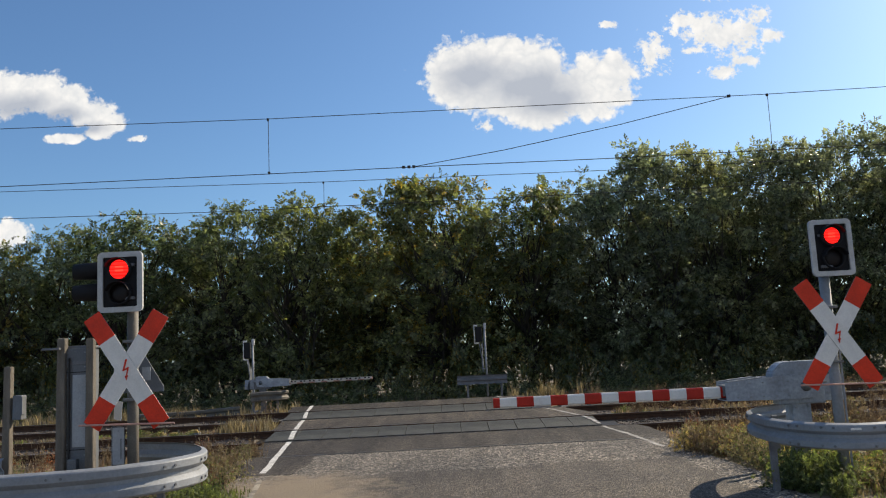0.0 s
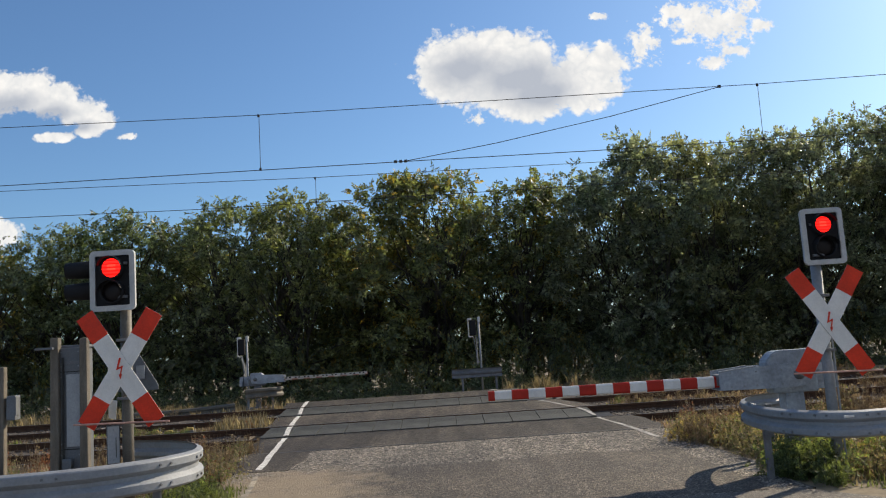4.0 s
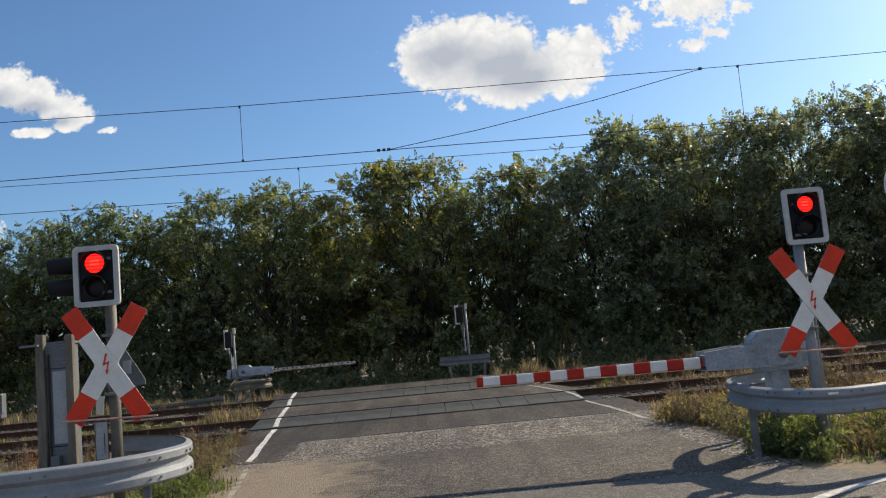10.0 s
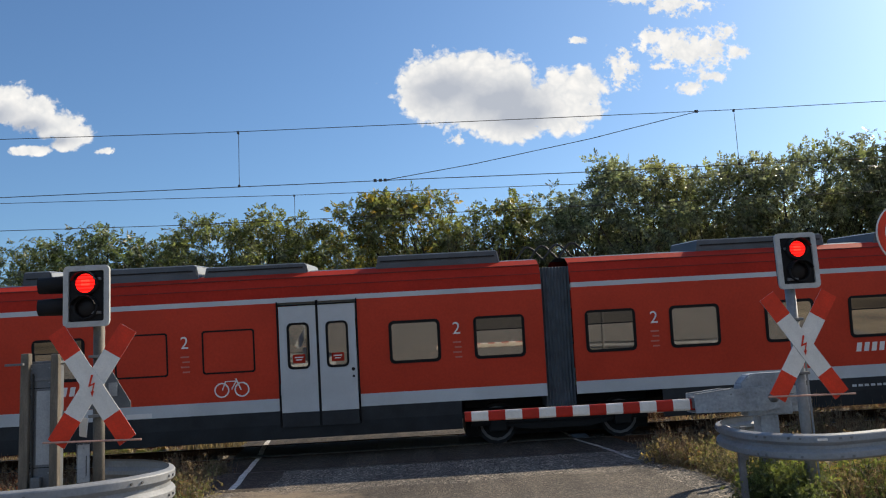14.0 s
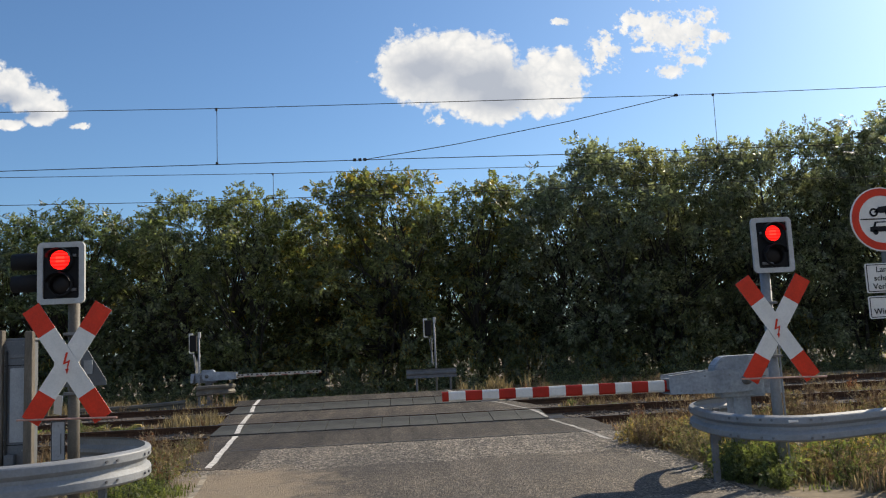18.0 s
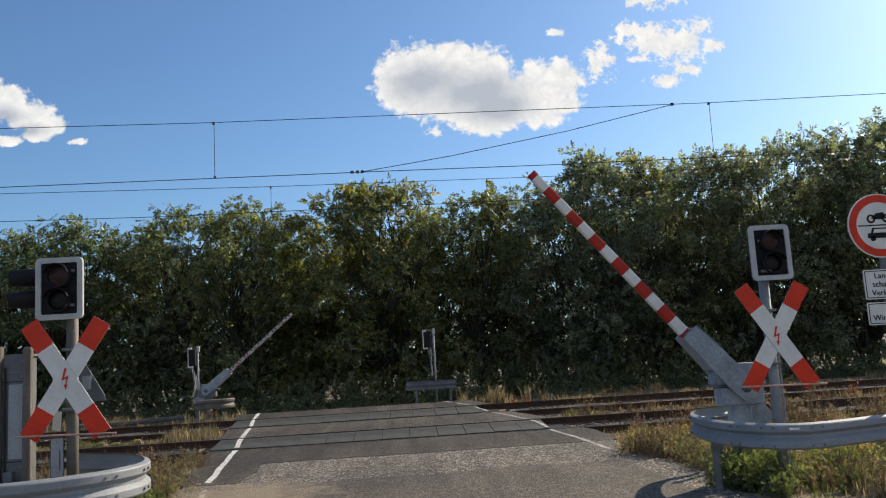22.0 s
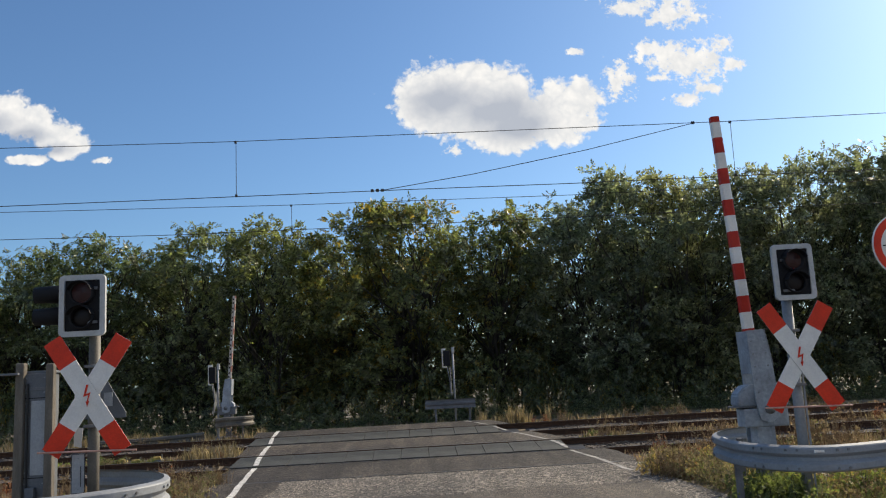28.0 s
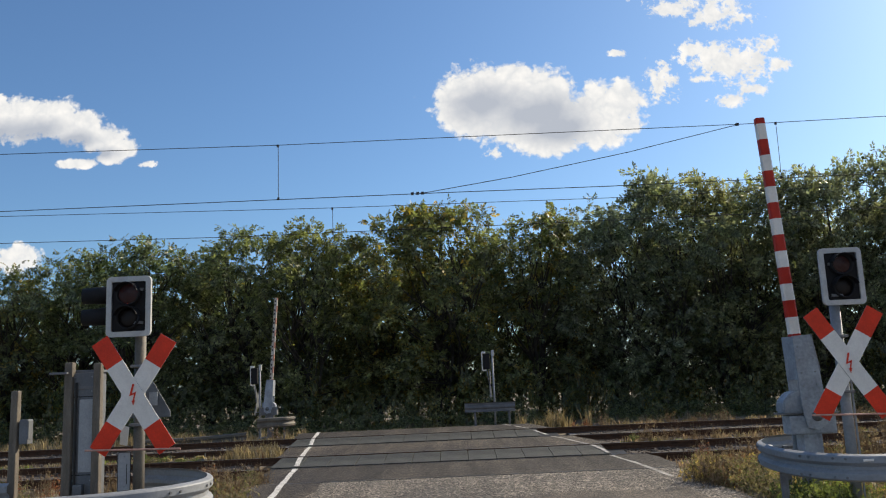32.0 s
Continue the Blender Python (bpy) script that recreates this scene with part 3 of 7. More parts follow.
def strip(name, y0, y1, left, right, material, label, step=0.6, drop=0.25, lift=0.0, wob=0.0):
    """A paved sheet with sides, between two edges that follow y."""
    bm = bmesh.new()
    ys = [y0 + (y1 - y0) * k / max(1, round((y1 - y0) / step)) for k in range(max(1, round((y1 - y0) / step)) + 1)]
    rows = []
    for y in ys:
        a, b = left(y), right(y)
        a += wob * noise.noise((y * 1.3, 1.7, 0))
        b += wob * noise.noise((y * 1.3, 9.7, 0))
        xs = [a + (b - a) * k / 6 for k in range(7)]
        rows.append([bm.verts.new((a, y, road_z(y) - drop))] + [bm.verts.new((x, y, road_z(y) + lift)) for x in xs] + [bm.verts.new((b, y, road_z(y) - drop))])
    for r, s in zip(rows, rows[1:]):
        for k in range(8):
            bm.faces.new((r[k], r[k + 1], s[k + 1], s[k]))
    bm.faces.new(rows[0]), bm.faces.new(rows[-1][::-1])
    ob = part(name, bm, material)
    return tagged(ob, label, "road", kind="structure")


def build_road():
    strip("road_junction", -12, 8.62, lambda y: -14.0, lambda y: 16.0 if y < 7.5 else 3.6 if y > 8.5 else 4.2, M_JUNCTION, "worn light grey asphalt road before the crossing", step=0.9)
    strip("road", 8.62, 14.9, lambda y: road_left(y), lambda y: road_right(y), M_OLD, "rough light grey asphalt road with worn edges", wob=0.25)
    bm = bmesh.new()
    rows = []
    for k in range(21):
        x = -2.6 + 5.9 * k / 20
        far = 12.12 + 0.07 * x + 0.22 * noise.noise((x * 0.9, 4.0, 1.0))
        rows.append([bm.verts.new((x + 0.06 * noise.noise((y * 2, k, 0)) * (k in (0, 20)), y, GROUND + 0.005)) for y in [8.66 + (far - 8.66) * e / 6 for e in range(7)]])
    for r, q in zip(rows, rows[1:]):
        for e in range(6):
            bm.faces.new((r[e], q[e], q[e + 1], r[e + 1]))
    tagged(part("road_patch", bm, M_PATCH), "darker resurfaced asphalt patch on the road", "road", kind="structure")
    bm = bmesh.new()
    rows = [(bm.verts.new((x, y, GROUND + 0.006)), bm.verts.new((x - 0.03, y + 0.12, GROUND + 0.006))) for x, y in ((2.9, 6.75), (3.2, 7.02), (3.4, 7.16), (3.7, 7.34), (4.0, 7.48), (4.5, 7.66), (5.5, 7.92), (7.5, 8.2))]
    for r, q in zip(rows, rows[1:]):
        bm.faces.new((r[0], q[0], q[1], r[1]))
    tagged(part("kerb_line", bm, M_LINEW), "white edge line of the side road", "road marking", kind="structure")
    strip("road_margin", 12.55, 14.88, lambda y: road_left(y) + 0.06, lambda y: -2.42 + 0.12 * noise.noise((y * 1.1, 3.0, 0)), M_NEW, "dark asphalt margin beside the edge line", step=0.3, drop=0.01, lift=0.004, wob=0.1)
    seam = strip("bitumen_seam", 14.88, 14.97, lambda y: -3.4, lambda y: 3.6, M_SEAM, "dark bitumen joint across the road", step=0.09, drop=0.01, lift=0.004)
    deck = thing("crossing_deck", "dark asphalt deck of the level crossing with rubber panels between the rails", "level crossing", kind="structure")
    for y0, y1 in ((14.9, R1A - 0.06), (R1B + 0.06, R2A - 0.06), (R2B + 0.06, 27.6)):
        ob = strip("asphalt_strip", y0, y1, road_left, road_right, M_MID if 19 < y0 < 20 else M_NEW, "", wob=0.08)
        for k in ("category", "kind"):
            del ob[k]
        ob.parent = deck
    # panels between the rails, with open grooves beside each rail
    me = {}
    for a, za, b, zb in ((R1A, Z1A, R1B, Z1B), (R2A, Z2A, R2B, Z2B)):
        y0, y1 = a + 0.135, b - 0.125
        tilt = math.atan2(zb - za, b - a)
        bm = bmesh.new()
        box(bm, (0, 0, -0.06), (0.59, (y1 - y0) / math.cos(tilt), 0.12), 0.006)
        mesh = mesh_of(bm, "panel", M_SLAB)
        c = (a + b) / 2
        x = road_left(c) + 0.35
        while x < road_right(c) - 0.3:
            ob = new("panel", mesh)
            ob.parent = deck
            ob.matrix_basis = Matrix.Translation((x, c, (za + zb) / 2 + 0.004 + random.uniform(-0.004, 0.004))) @ Matrix.Rotation(tilt, 4, "X")
            x += 0.6
        bm = bmesh.new()
        box(bm, ((road_left(c) + road_right(c)) / 2, 0, 0), (road_right(c) - road_left(c), b - a - 0.1, 0.05))
        bed = part("groove_bed", bm, M_SEAM, deck)
        bed.matrix_basis = Matrix.Translation((0, c, (za + zb) / 2 - 0.15)) @ Matrix.Rotation(tilt, 4, "X")
    # edge lines, worn, in short strokes
    for name, pts in (("edge_line_west", ((-2.93, 12.8), (-3.3, 16.2), (-3.64, 19.5), (-4.26, 25.6))),
                      ("edge_line_south", ((-2.5, 9.7), (-2.59, 10.34), (-2.79, 11.89), (-2.84, 12.3))),
                      ("edge_line_east", ((3.45, 13.6), (3.3, 16.0), (3.09, 18.2), (2.49, 21.3), (1.15, 25.9)))):
        line = thing(name, "worn white edge line painted on the crossing", "road marking", kind="structure")
        px, py = [p[0] for p in pts], [p[1] for p in pts]
        for lo, hi in ((0, 17.43), (17.7, 18.83), (19.06, 21.6), (21.86, 23.0), (23.24, 60)):
            lo, hi = max(lo, py[0]), min(hi, py[-1])
            if hi <= lo:
                continue
            n = max(2, int((hi - lo) / 0.25))
            up = 0.016 if 17.6 < lo < 18 or 21.8 < lo < 22 else 0.006
            bm = bmesh.new()
            rows = []
            for k in range(n + 1):
                yy = lo + (hi - lo) * k / n
                xx = float(np.interp(yy, py, px)) + 0.05 * noise.noise((yy * 0.6, px[0], 2.0)) + random.uniform(-0.004, 0.004)
                w = (0.054 if name.endswith("west") else 0.042) + random.uniform(-0.01, 0.006)
                rows.append((bm.verts.new((xx - w, yy, road_z(yy) + up)), bm.verts.new((xx + w, yy, road_z(yy) + up))))
            for k, (r, q) in enumerate(zip(rows, rows[1:])):
                if random.random() > {"edge_line_west": 0.0, "edge_line_east": 0.07}.get(name, 0.3):
                    bm.faces.new((r[0], r[1], q[1], q[0]))
            part("paint_stroke", bm, M_LINE if name.endswith("west") else M_LINED if name.endswith("east") else M_LINES, line)


def build_tracks():
    prof = ((-0.036, 0.0), (0.036, 0.0), (0.036, -0.04), (0.01, -0.055), (0.01, -0.13), (0.07, -0.15), (0.07, -0.165), (-0.07, -0.165), (-0.07, -0.15), (-0.01, -0.13), (-0.01, -0.055), (-0.036, -0.04))
    sm = None
    for name, a, za, b, zb in (("near_track", R1A, Z1A, R1B, Z1B), ("far_track", R2A, Z2A, R2B, Z2B)):
        tilt = math.atan2(zb - za, b - a)
        tr = thing("railway_track", "rusty railway track with steel rails on sleepers in weedy ballast", "railway track", group="railway tracks")
        for y, z in ((a, za), (b, zb)):
            bm = bmesh.new()
            sweep(bm, prof, [Vector((x, y, z)) for x in (-900, -60, -20, 0, 20, 60, 900)])
            rail = part("rail", bm, M_RUST, tr, "brown rusty rail")
            bm = bmesh.new()
            for x0, x1 in ((-900, 900),):
                box(bm, ((x0 + x1) / 2, y, z + 0.0025), (x1 - x0, 0.052, 0.004))
            part("running_band", bm, M_RAILTOP, rail, "bright running surface")
        if sm is None:
            bm = bmesh.new()
            box(bm, (0, 0, -0.08), (0.24, 2.6, 0.18), 0.02)
            sm = mesh_of(bm, "sleeper", M_SLEEPER)
        for k in range(-38, 39):
            x = k * 0.6 + 0.15
            c = (a + b) / 2
            if road_left(c) - 0.1 < x < road_right(c) + 0.1:
                continue
            ob = new("sleeper", sm)
            ob.parent = tr
            ob.matrix_basis = Matrix.Translation((x, c, (za + zb) / 2 - 0.175)) @ Matrix.Rotation(tilt, 4, "X")
    # ballast: a rough bed with loose stones
    ys = np.linspace(16.3, 25.0, 30)
    zs = np.interp(ys, (16.3, 16.9, R1A, R1B, 20.3, R2A, R2B, 24.0, 25.0), (-0.36, -0.29, Z1A - 0.17, Z1B - 0.15, -0.12, Z2A - 0.17, Z2B - 0.15, -0.05, -0.2))
    for name, x0, x1 in (("ballast_west", -60.0, -4.6), ("ballast_east", 3.4, 60.0)):
        xs = np.concatenate([np.linspace(x0, x1, 110)])
        v = [(x + (0.3 * (y - 20) * -0.22 if abs(x) < 6 else 0), y, z + 0.04 * noise.noise((x * 3, y * 3, 1))) for y, z in zip(ys, zs) for x in xs]
        n = len(xs)
        q = [(j * n + i, j * n + i + 1, (j + 1) * n + i + 1, (j + 1) * n + i) for j in range(len(ys) - 1) for i in range(n - 1)]
        tagged(new(name, raw(name, np.array(v), np.array(q), [M_BALLAST])), "dark brown ballast bed of the railway line", "ballast", kind="structure")
    rng = np.random.default_rng(5)
    N = 15000
    side = rng.random(N) < 0.5
    x = np.where(side, -4.7 - 16 * rng.random(N) ** 1.4, 3.6 + 18 * rng.random(N) ** 1.4)
    y = 16.5 + 8.3 * rng.random(N)
    z = np.interp(y, ys, zs) + 0.01
    base = np.array([(1, 0, 0), (-1, 0, 0), (0, 1, 0), (0, -1, 0), (0, 0, 0.8), (0, 0, -0.8)])
    face = np.array([(0, 2, 4), (2, 1, 4), (1, 3, 4), (3, 0, 4), (2, 0, 5), (1, 2, 5), (3, 1, 5), (0, 3, 5)])
    s = rng.uniform(0.02, 0.045, (N, 1, 3))
    pts = base[None] * s * (1 + 0.5 * (rng.random((N, 6, 1)) - 0.5))
    a = rng.random(N) * 6.283
    ca, sa = np.cos(a)[:, None], np.sin(a)[:, None]
    px, py = pts[..., 0] * ca - pts[..., 1] * sa, pts[..., 0] * sa + pts[..., 1] * ca
    pts = np.stack([px + x[:, None], py + y[:, None], pts[..., 2] + z[:, None]], -1).reshape(-1, 3)
    fs = (face[None] + 6 * np.arange(N)[:, None, None]).reshape(-1, 3)
    tagged(new("ballast_stones", raw("ballast_stones", pts, fs, [M_STONE])), "loose grey-brown ballast stones along the rails", "stones", kind="stuff")


# ---- signals ----
def build_signal(x, y, side_lamp, post_label, dx, dz, lamp_r=0.1):
    """Traffic signal with a St Andrew's cross on one post. Returns the lamp insert, which turns."""
    s = thing("crossing_signal", "railway crossing signal with a red and white cross on grey post", "railway signal", pose(x, y, 0), group="crossing signals")
    bm = bmesh.new()
    cyl(bm, (0, 0.1, GROUND - 0.2), (0, 0.1, 2.3), 0.057, n=20)
    part("post", bm, M_POST if side_lamp else M_GALV, s, post_label, True)
    if not side_lamp:
        part("conduit", cyl(bmesh.new(), (0.066, 0.06, GROUND - 0.1), (0.066, 0.06, 1.75), 0.012, n=8), M_GALV, s, "thin bright conduit up the post")
    bm = bmesh.new()
    ring_frame(bm, dx, 2.475 + dz, 0.47, 0.635, 0.05, 0.055, -0.02, 0.02)
    part("contrast_border", bm, M_FRAMEW, s, "white border with rounded corners")
    bm = bmesh.new()
    prism(bm, rounded(dx, 2.475 + dz, 0.365, 0.53, 0.015), 0.004, 0.016)
    part("screen", bm, M_BLACK, s, "black screen")
    bm = bmesh.new()
    box(bm, (dx, 0.13, 2.475 + dz), (0.3, 0.22, 0.5), 0.02)
    part("housing", bm, M_BLACK, s)
    insert = None
    for z, lit in ((2.605 + dz, True), (2.355 + dz, False)):
        bm = bmesh.new()
        n = 24
        ring = []
        for r, yy in ((0.122, 0.006), (0.122, -0.055), (0.108, -0.055), (lamp_r + 0.0015, -0.03) if lit else (0.104, -0.004)):
            ring.append([bm.verts.new((dx + r * math.cos(2 * math.pi * k / n), yy, z + r * math.sin(2 * math.pi * k / n))) for k in range(n)])
        for a, b in zip(ring, ring[1:]):
            for k in range(n):
                bm.faces.new((a[k], a[(k + 1) % n], b[(k + 1) % n], b[k]))
        part("lamp_ring", bm, M_BLACK, s, "", True)
        bm = bmesh.new()
        rows = []
        for k in range(9):
            a0 = radians(12 + k * 156 / 8)
            c, d = math.cos(a0), math.sin(a0)
            rows.append([bm.verts.new((r * c + dx, yy, r * d * f + z)) for r, yy, f in ((0.123, -0.006, 1), (0.13, -0.006, 1), (0.13, -0.13, 0.93), (0.123, -0.13, 0.93))])
        for a, b in zip(rows, rows[1:]):
            for e in range(4):
                bm.faces.new((a[e], a[(e + 1) % 4], b[(e + 1) % 4], b[e]))
        bm.faces.new(rows[0]), bm.faces.new(rows[-1][::-1])
        part("visor", bm, M_BLACK, s)
        if not lit:
            bm = bmesh.new()
            bmesh.ops.create_uvsphere(bm, u_segments=24, v_segments=12, radius=0.104)
            for v in bm.verts:
                v.co = Vector((v.co.x + dx, v.co.y * 0.3 - 0.002, v.co.z + z))
            part("lens", bm, M_LENS, s, "unlit dark lens", True)
        else:
            bm = bmesh.new()
            ra, rb = [], []
            for k in range(n):
                c, d = lamp_r * math.cos(2 * math.pi * k / n), lamp_r * math.sin(2 * math.pi * k / n)
                ra.append(bm.verts.new((c, -0.02, d))), rb.append(bm.verts.new((c, 0.004, d)))
            cb = bm.verts.new((0, 0.02, 0))
            for k in range(n):
                j = (k + 1) % n
                bm.faces.new((rb[j], rb[k], cb)).material_index = 1
                bm.faces.new((ra[j], ra[k], rb[k], rb[j])).material_index = 1
            # ridged glass: bands across the disc, the middle of the upper ones hot
            m_ = 16
            FR = (-1, -0.45, 0.45, 1)
            grid = []
            for k in range(m_ + 1):
                zc = lamp_r * (-0.99 + 1.98 * k / m_)
                wc = max(0.0, lamp_r ** 2 - zc * zc) ** 0.5
                grid.append([bm.verts.new((wc * f, -0.006 - 0.006 * (k % 2), zc)) for f in FR])
            for k in range(m_):
                for e in range(3):
                    f = bm.faces.new((grid[k][e], grid[k][e + 1], grid[k + 1][e + 1], grid[k + 1][e]))
                    f.material_index = 3 if k % 3 == 2 else 2 if e == 1 and 6 <= k <= 11 else 0
            for e in range(4):
                grid[0][e].co.y = grid[-1][e].co.y = -0.004
            insert = part("lamp_insert", bm, [M_GLOW, M_LENSR, M_GLOWH, M_GLOWD], s, "round red lamp insert, lit on one face")
            insert.matrix_basis = pose(dx, -0.03, z)
    # the cross
    L, w, ang = 1.33, 0.19, radians(57.5)
    for k, sg in enumerate((1, -1)):
        for u0, u1, mt, lab in ((-L / 2, -L / 2 + 0.3, M_RED, "red end"), (-L / 2 + 0.3, L / 2 - 0.3, M_WHITE, "white middle"), (L / 2 - 0.3, L / 2, M_RED, "red end")):
            dx, dz = math.cos(ang) * sg, math.sin(ang)
            pts = [(u * dx - v * dz, u * dz + v * dx) for u, v in ((u0, -w / 2), (u1, -w / 2), (u1, w / 2), (u0, w / 2))]
            bm = bmesh.new()
            prism(bm, [(a, b + 1.56) for a, b in pts], -0.075 - 0.012 * k, -0.069 - 0.012 * k)
            part("cross_blade", bm, mt, s, lab)
        pts = [(u * dx - v * dz, u * dz + v * dx) for u, v in ((-L / 2, -w / 2), (L / 2, -w / 2), (L / 2, w / 2), (-L / 2, w / 2))]
        part("blade_back", prism(bmesh.new(), [(a, b + 1.56) for a, b in pts], -0.0685 - 0.012 * k, -0.064 - 0.012 * k), M_CABL, s, "bare grey rear of the cross blade")
    bm = bmesh.new()
    prism(bm, [(-0.006, 1.665), (0.014, 1.665), (-0.012, 1.568), (0.034, 1.588), (0.012, 1.5), (0.024, 1.502), (0.005, 1.448), (-0.011, 1.497), (0.001, 1.499), (0.014, 1.562), (-0.036, 1.543)], -0.094, -0.089)
    part("flash_symbol", bm, M_RED, s, "red lightning flash")
    bm = bmesh.new()
    cyl(bm, (-0.47, -0.11, 1.02), (0.5, -0.11, 1.0), 0.01, n=10)
    part("guard_rod", bm, mat("rod_red", (0.55, 0.31, 0.24), 0.3, 9, 0.5), s, "thin pale red rod across the cross")
    for z in (1.25, 1.85, 2.3, 2.65):
        part("clamp", box(bmesh.new(), (0, 0.06, z), (0.128, 0.16, 0.03), 0.006), M_GALVD, s)
    if side_lamp:
        bm = bmesh.new()
        for z in (2.63, 2.4):
            cyl(bm, (-0.26, 0.2, z), (-0.64, 0.14, z - 0.01), 0.1, 0.085, 16)
        box(bm, (-0.26, 0.22, 2.5), (0.2, 0.16, 0.52), 0.02)
        part("side_lamp", bm, M_BLACK, s, "second pair of hooded lamps facing sideways", True)
        bm = bmesh.new()
        turn = Matrix.Rotation(radians(28), 4, "Z")
        box(bm, (-0.1, 0.06, 0.79), (0.13, 0.012, 0.39), 0.004, turn)
        plate = part("small_plate", bm, M_CABL, s, "small pale grey plate on the post")
        bm = bmesh.new()
        ring_frame(bm, -0.1, 0.79, 0.128, 0.386, 0.01, 0.006, 0.048, 0.053)
        bmesh.ops.transform(bm, matrix=turn, verts=bm.verts)
        part("plate_edge", bm, M_BLACK, plate)
        for z in (0.94, 0.64):
            part("plate_bolt", cyl(bmesh.new(), turn @ Vector((-0.1, 0.054, z)), turn @ Vector((-0.1, 0.042, z)), 0.008, n=8), M_GALV, plate)
        part("plate_mark", box(bmesh.new(), (-0.075, 0.051, 0.76), (0.006, 0.004, 0.2), 0, turn), M_BLACK, plate)
    return insert


# ---- guard rails ----
W_BEAM = ((0.0, 0.155), (0.012, 0.152), (0.05, 0.136), (0.058, 0.124), (0.058, 0.062), (0.05, 0.05), (0.012, 0.018), (0.012, -0.018), (0.05, -0.05), (0.058, -0.062), (0.058, -0.124), (0.05, -0.136), (0.012, -0.152), (0.0, -0.155),
          (0.042, -0.128), (0.045, -0.062), (-0.003, -0.02), (-0.003, 0.02), (0.045, 0.062), (0.042, 0.128))


def guard_rail(pts, top, posts, label, flip=False, high=1.0, metal=None):
    g = thing("guard_rail", label, "guard rail", group="guard rails")
    path = [Vector((p.x, p.y, p.z + top - 0.155 * high)) for p in spline([(q[0], q[1], q[2] if len(q) > 2 else 0.0) for q in pts], 10)]
    bm = bmesh.new()
    sweep(bm, [(-o if flip else o, u * high) for o, u in W_BEAM], path)
    part("beam", bm, metal or M_GALV, g, "galvanised corrugated steel beam", True).data.set_sharp_from_angle(angle=radians(24))
    for x, y in posts:
        bm = bmesh.new()
        box(bm, (x, y, (top + GROUND) / 2 - 0.16), (0.07, 0.055, top - GROUND + 0.1), 0.006)
        post = part("post", bm, M_GALVD, g)
    for i in sorted({*range(8, len(path) - 1, 20), *((59,) if len(path) > 80 else ())}):
        d = path[i + 1] - path[i - 1]
        sd = Vector((d.y, -d.x, 0)).normalized() * (-1 if flip else 1)
        for u in (0.09, -0.09):
            for k in (-0.06, 0.06):
                c = path[i] + sd * 0.056 + d.normalized() * k + Vector((0, 0, u))
                part("bolt", cyl(bmesh.new(), c, c + sd * 0.014, 0.013, n=6), M_GALVD, g)
    return g


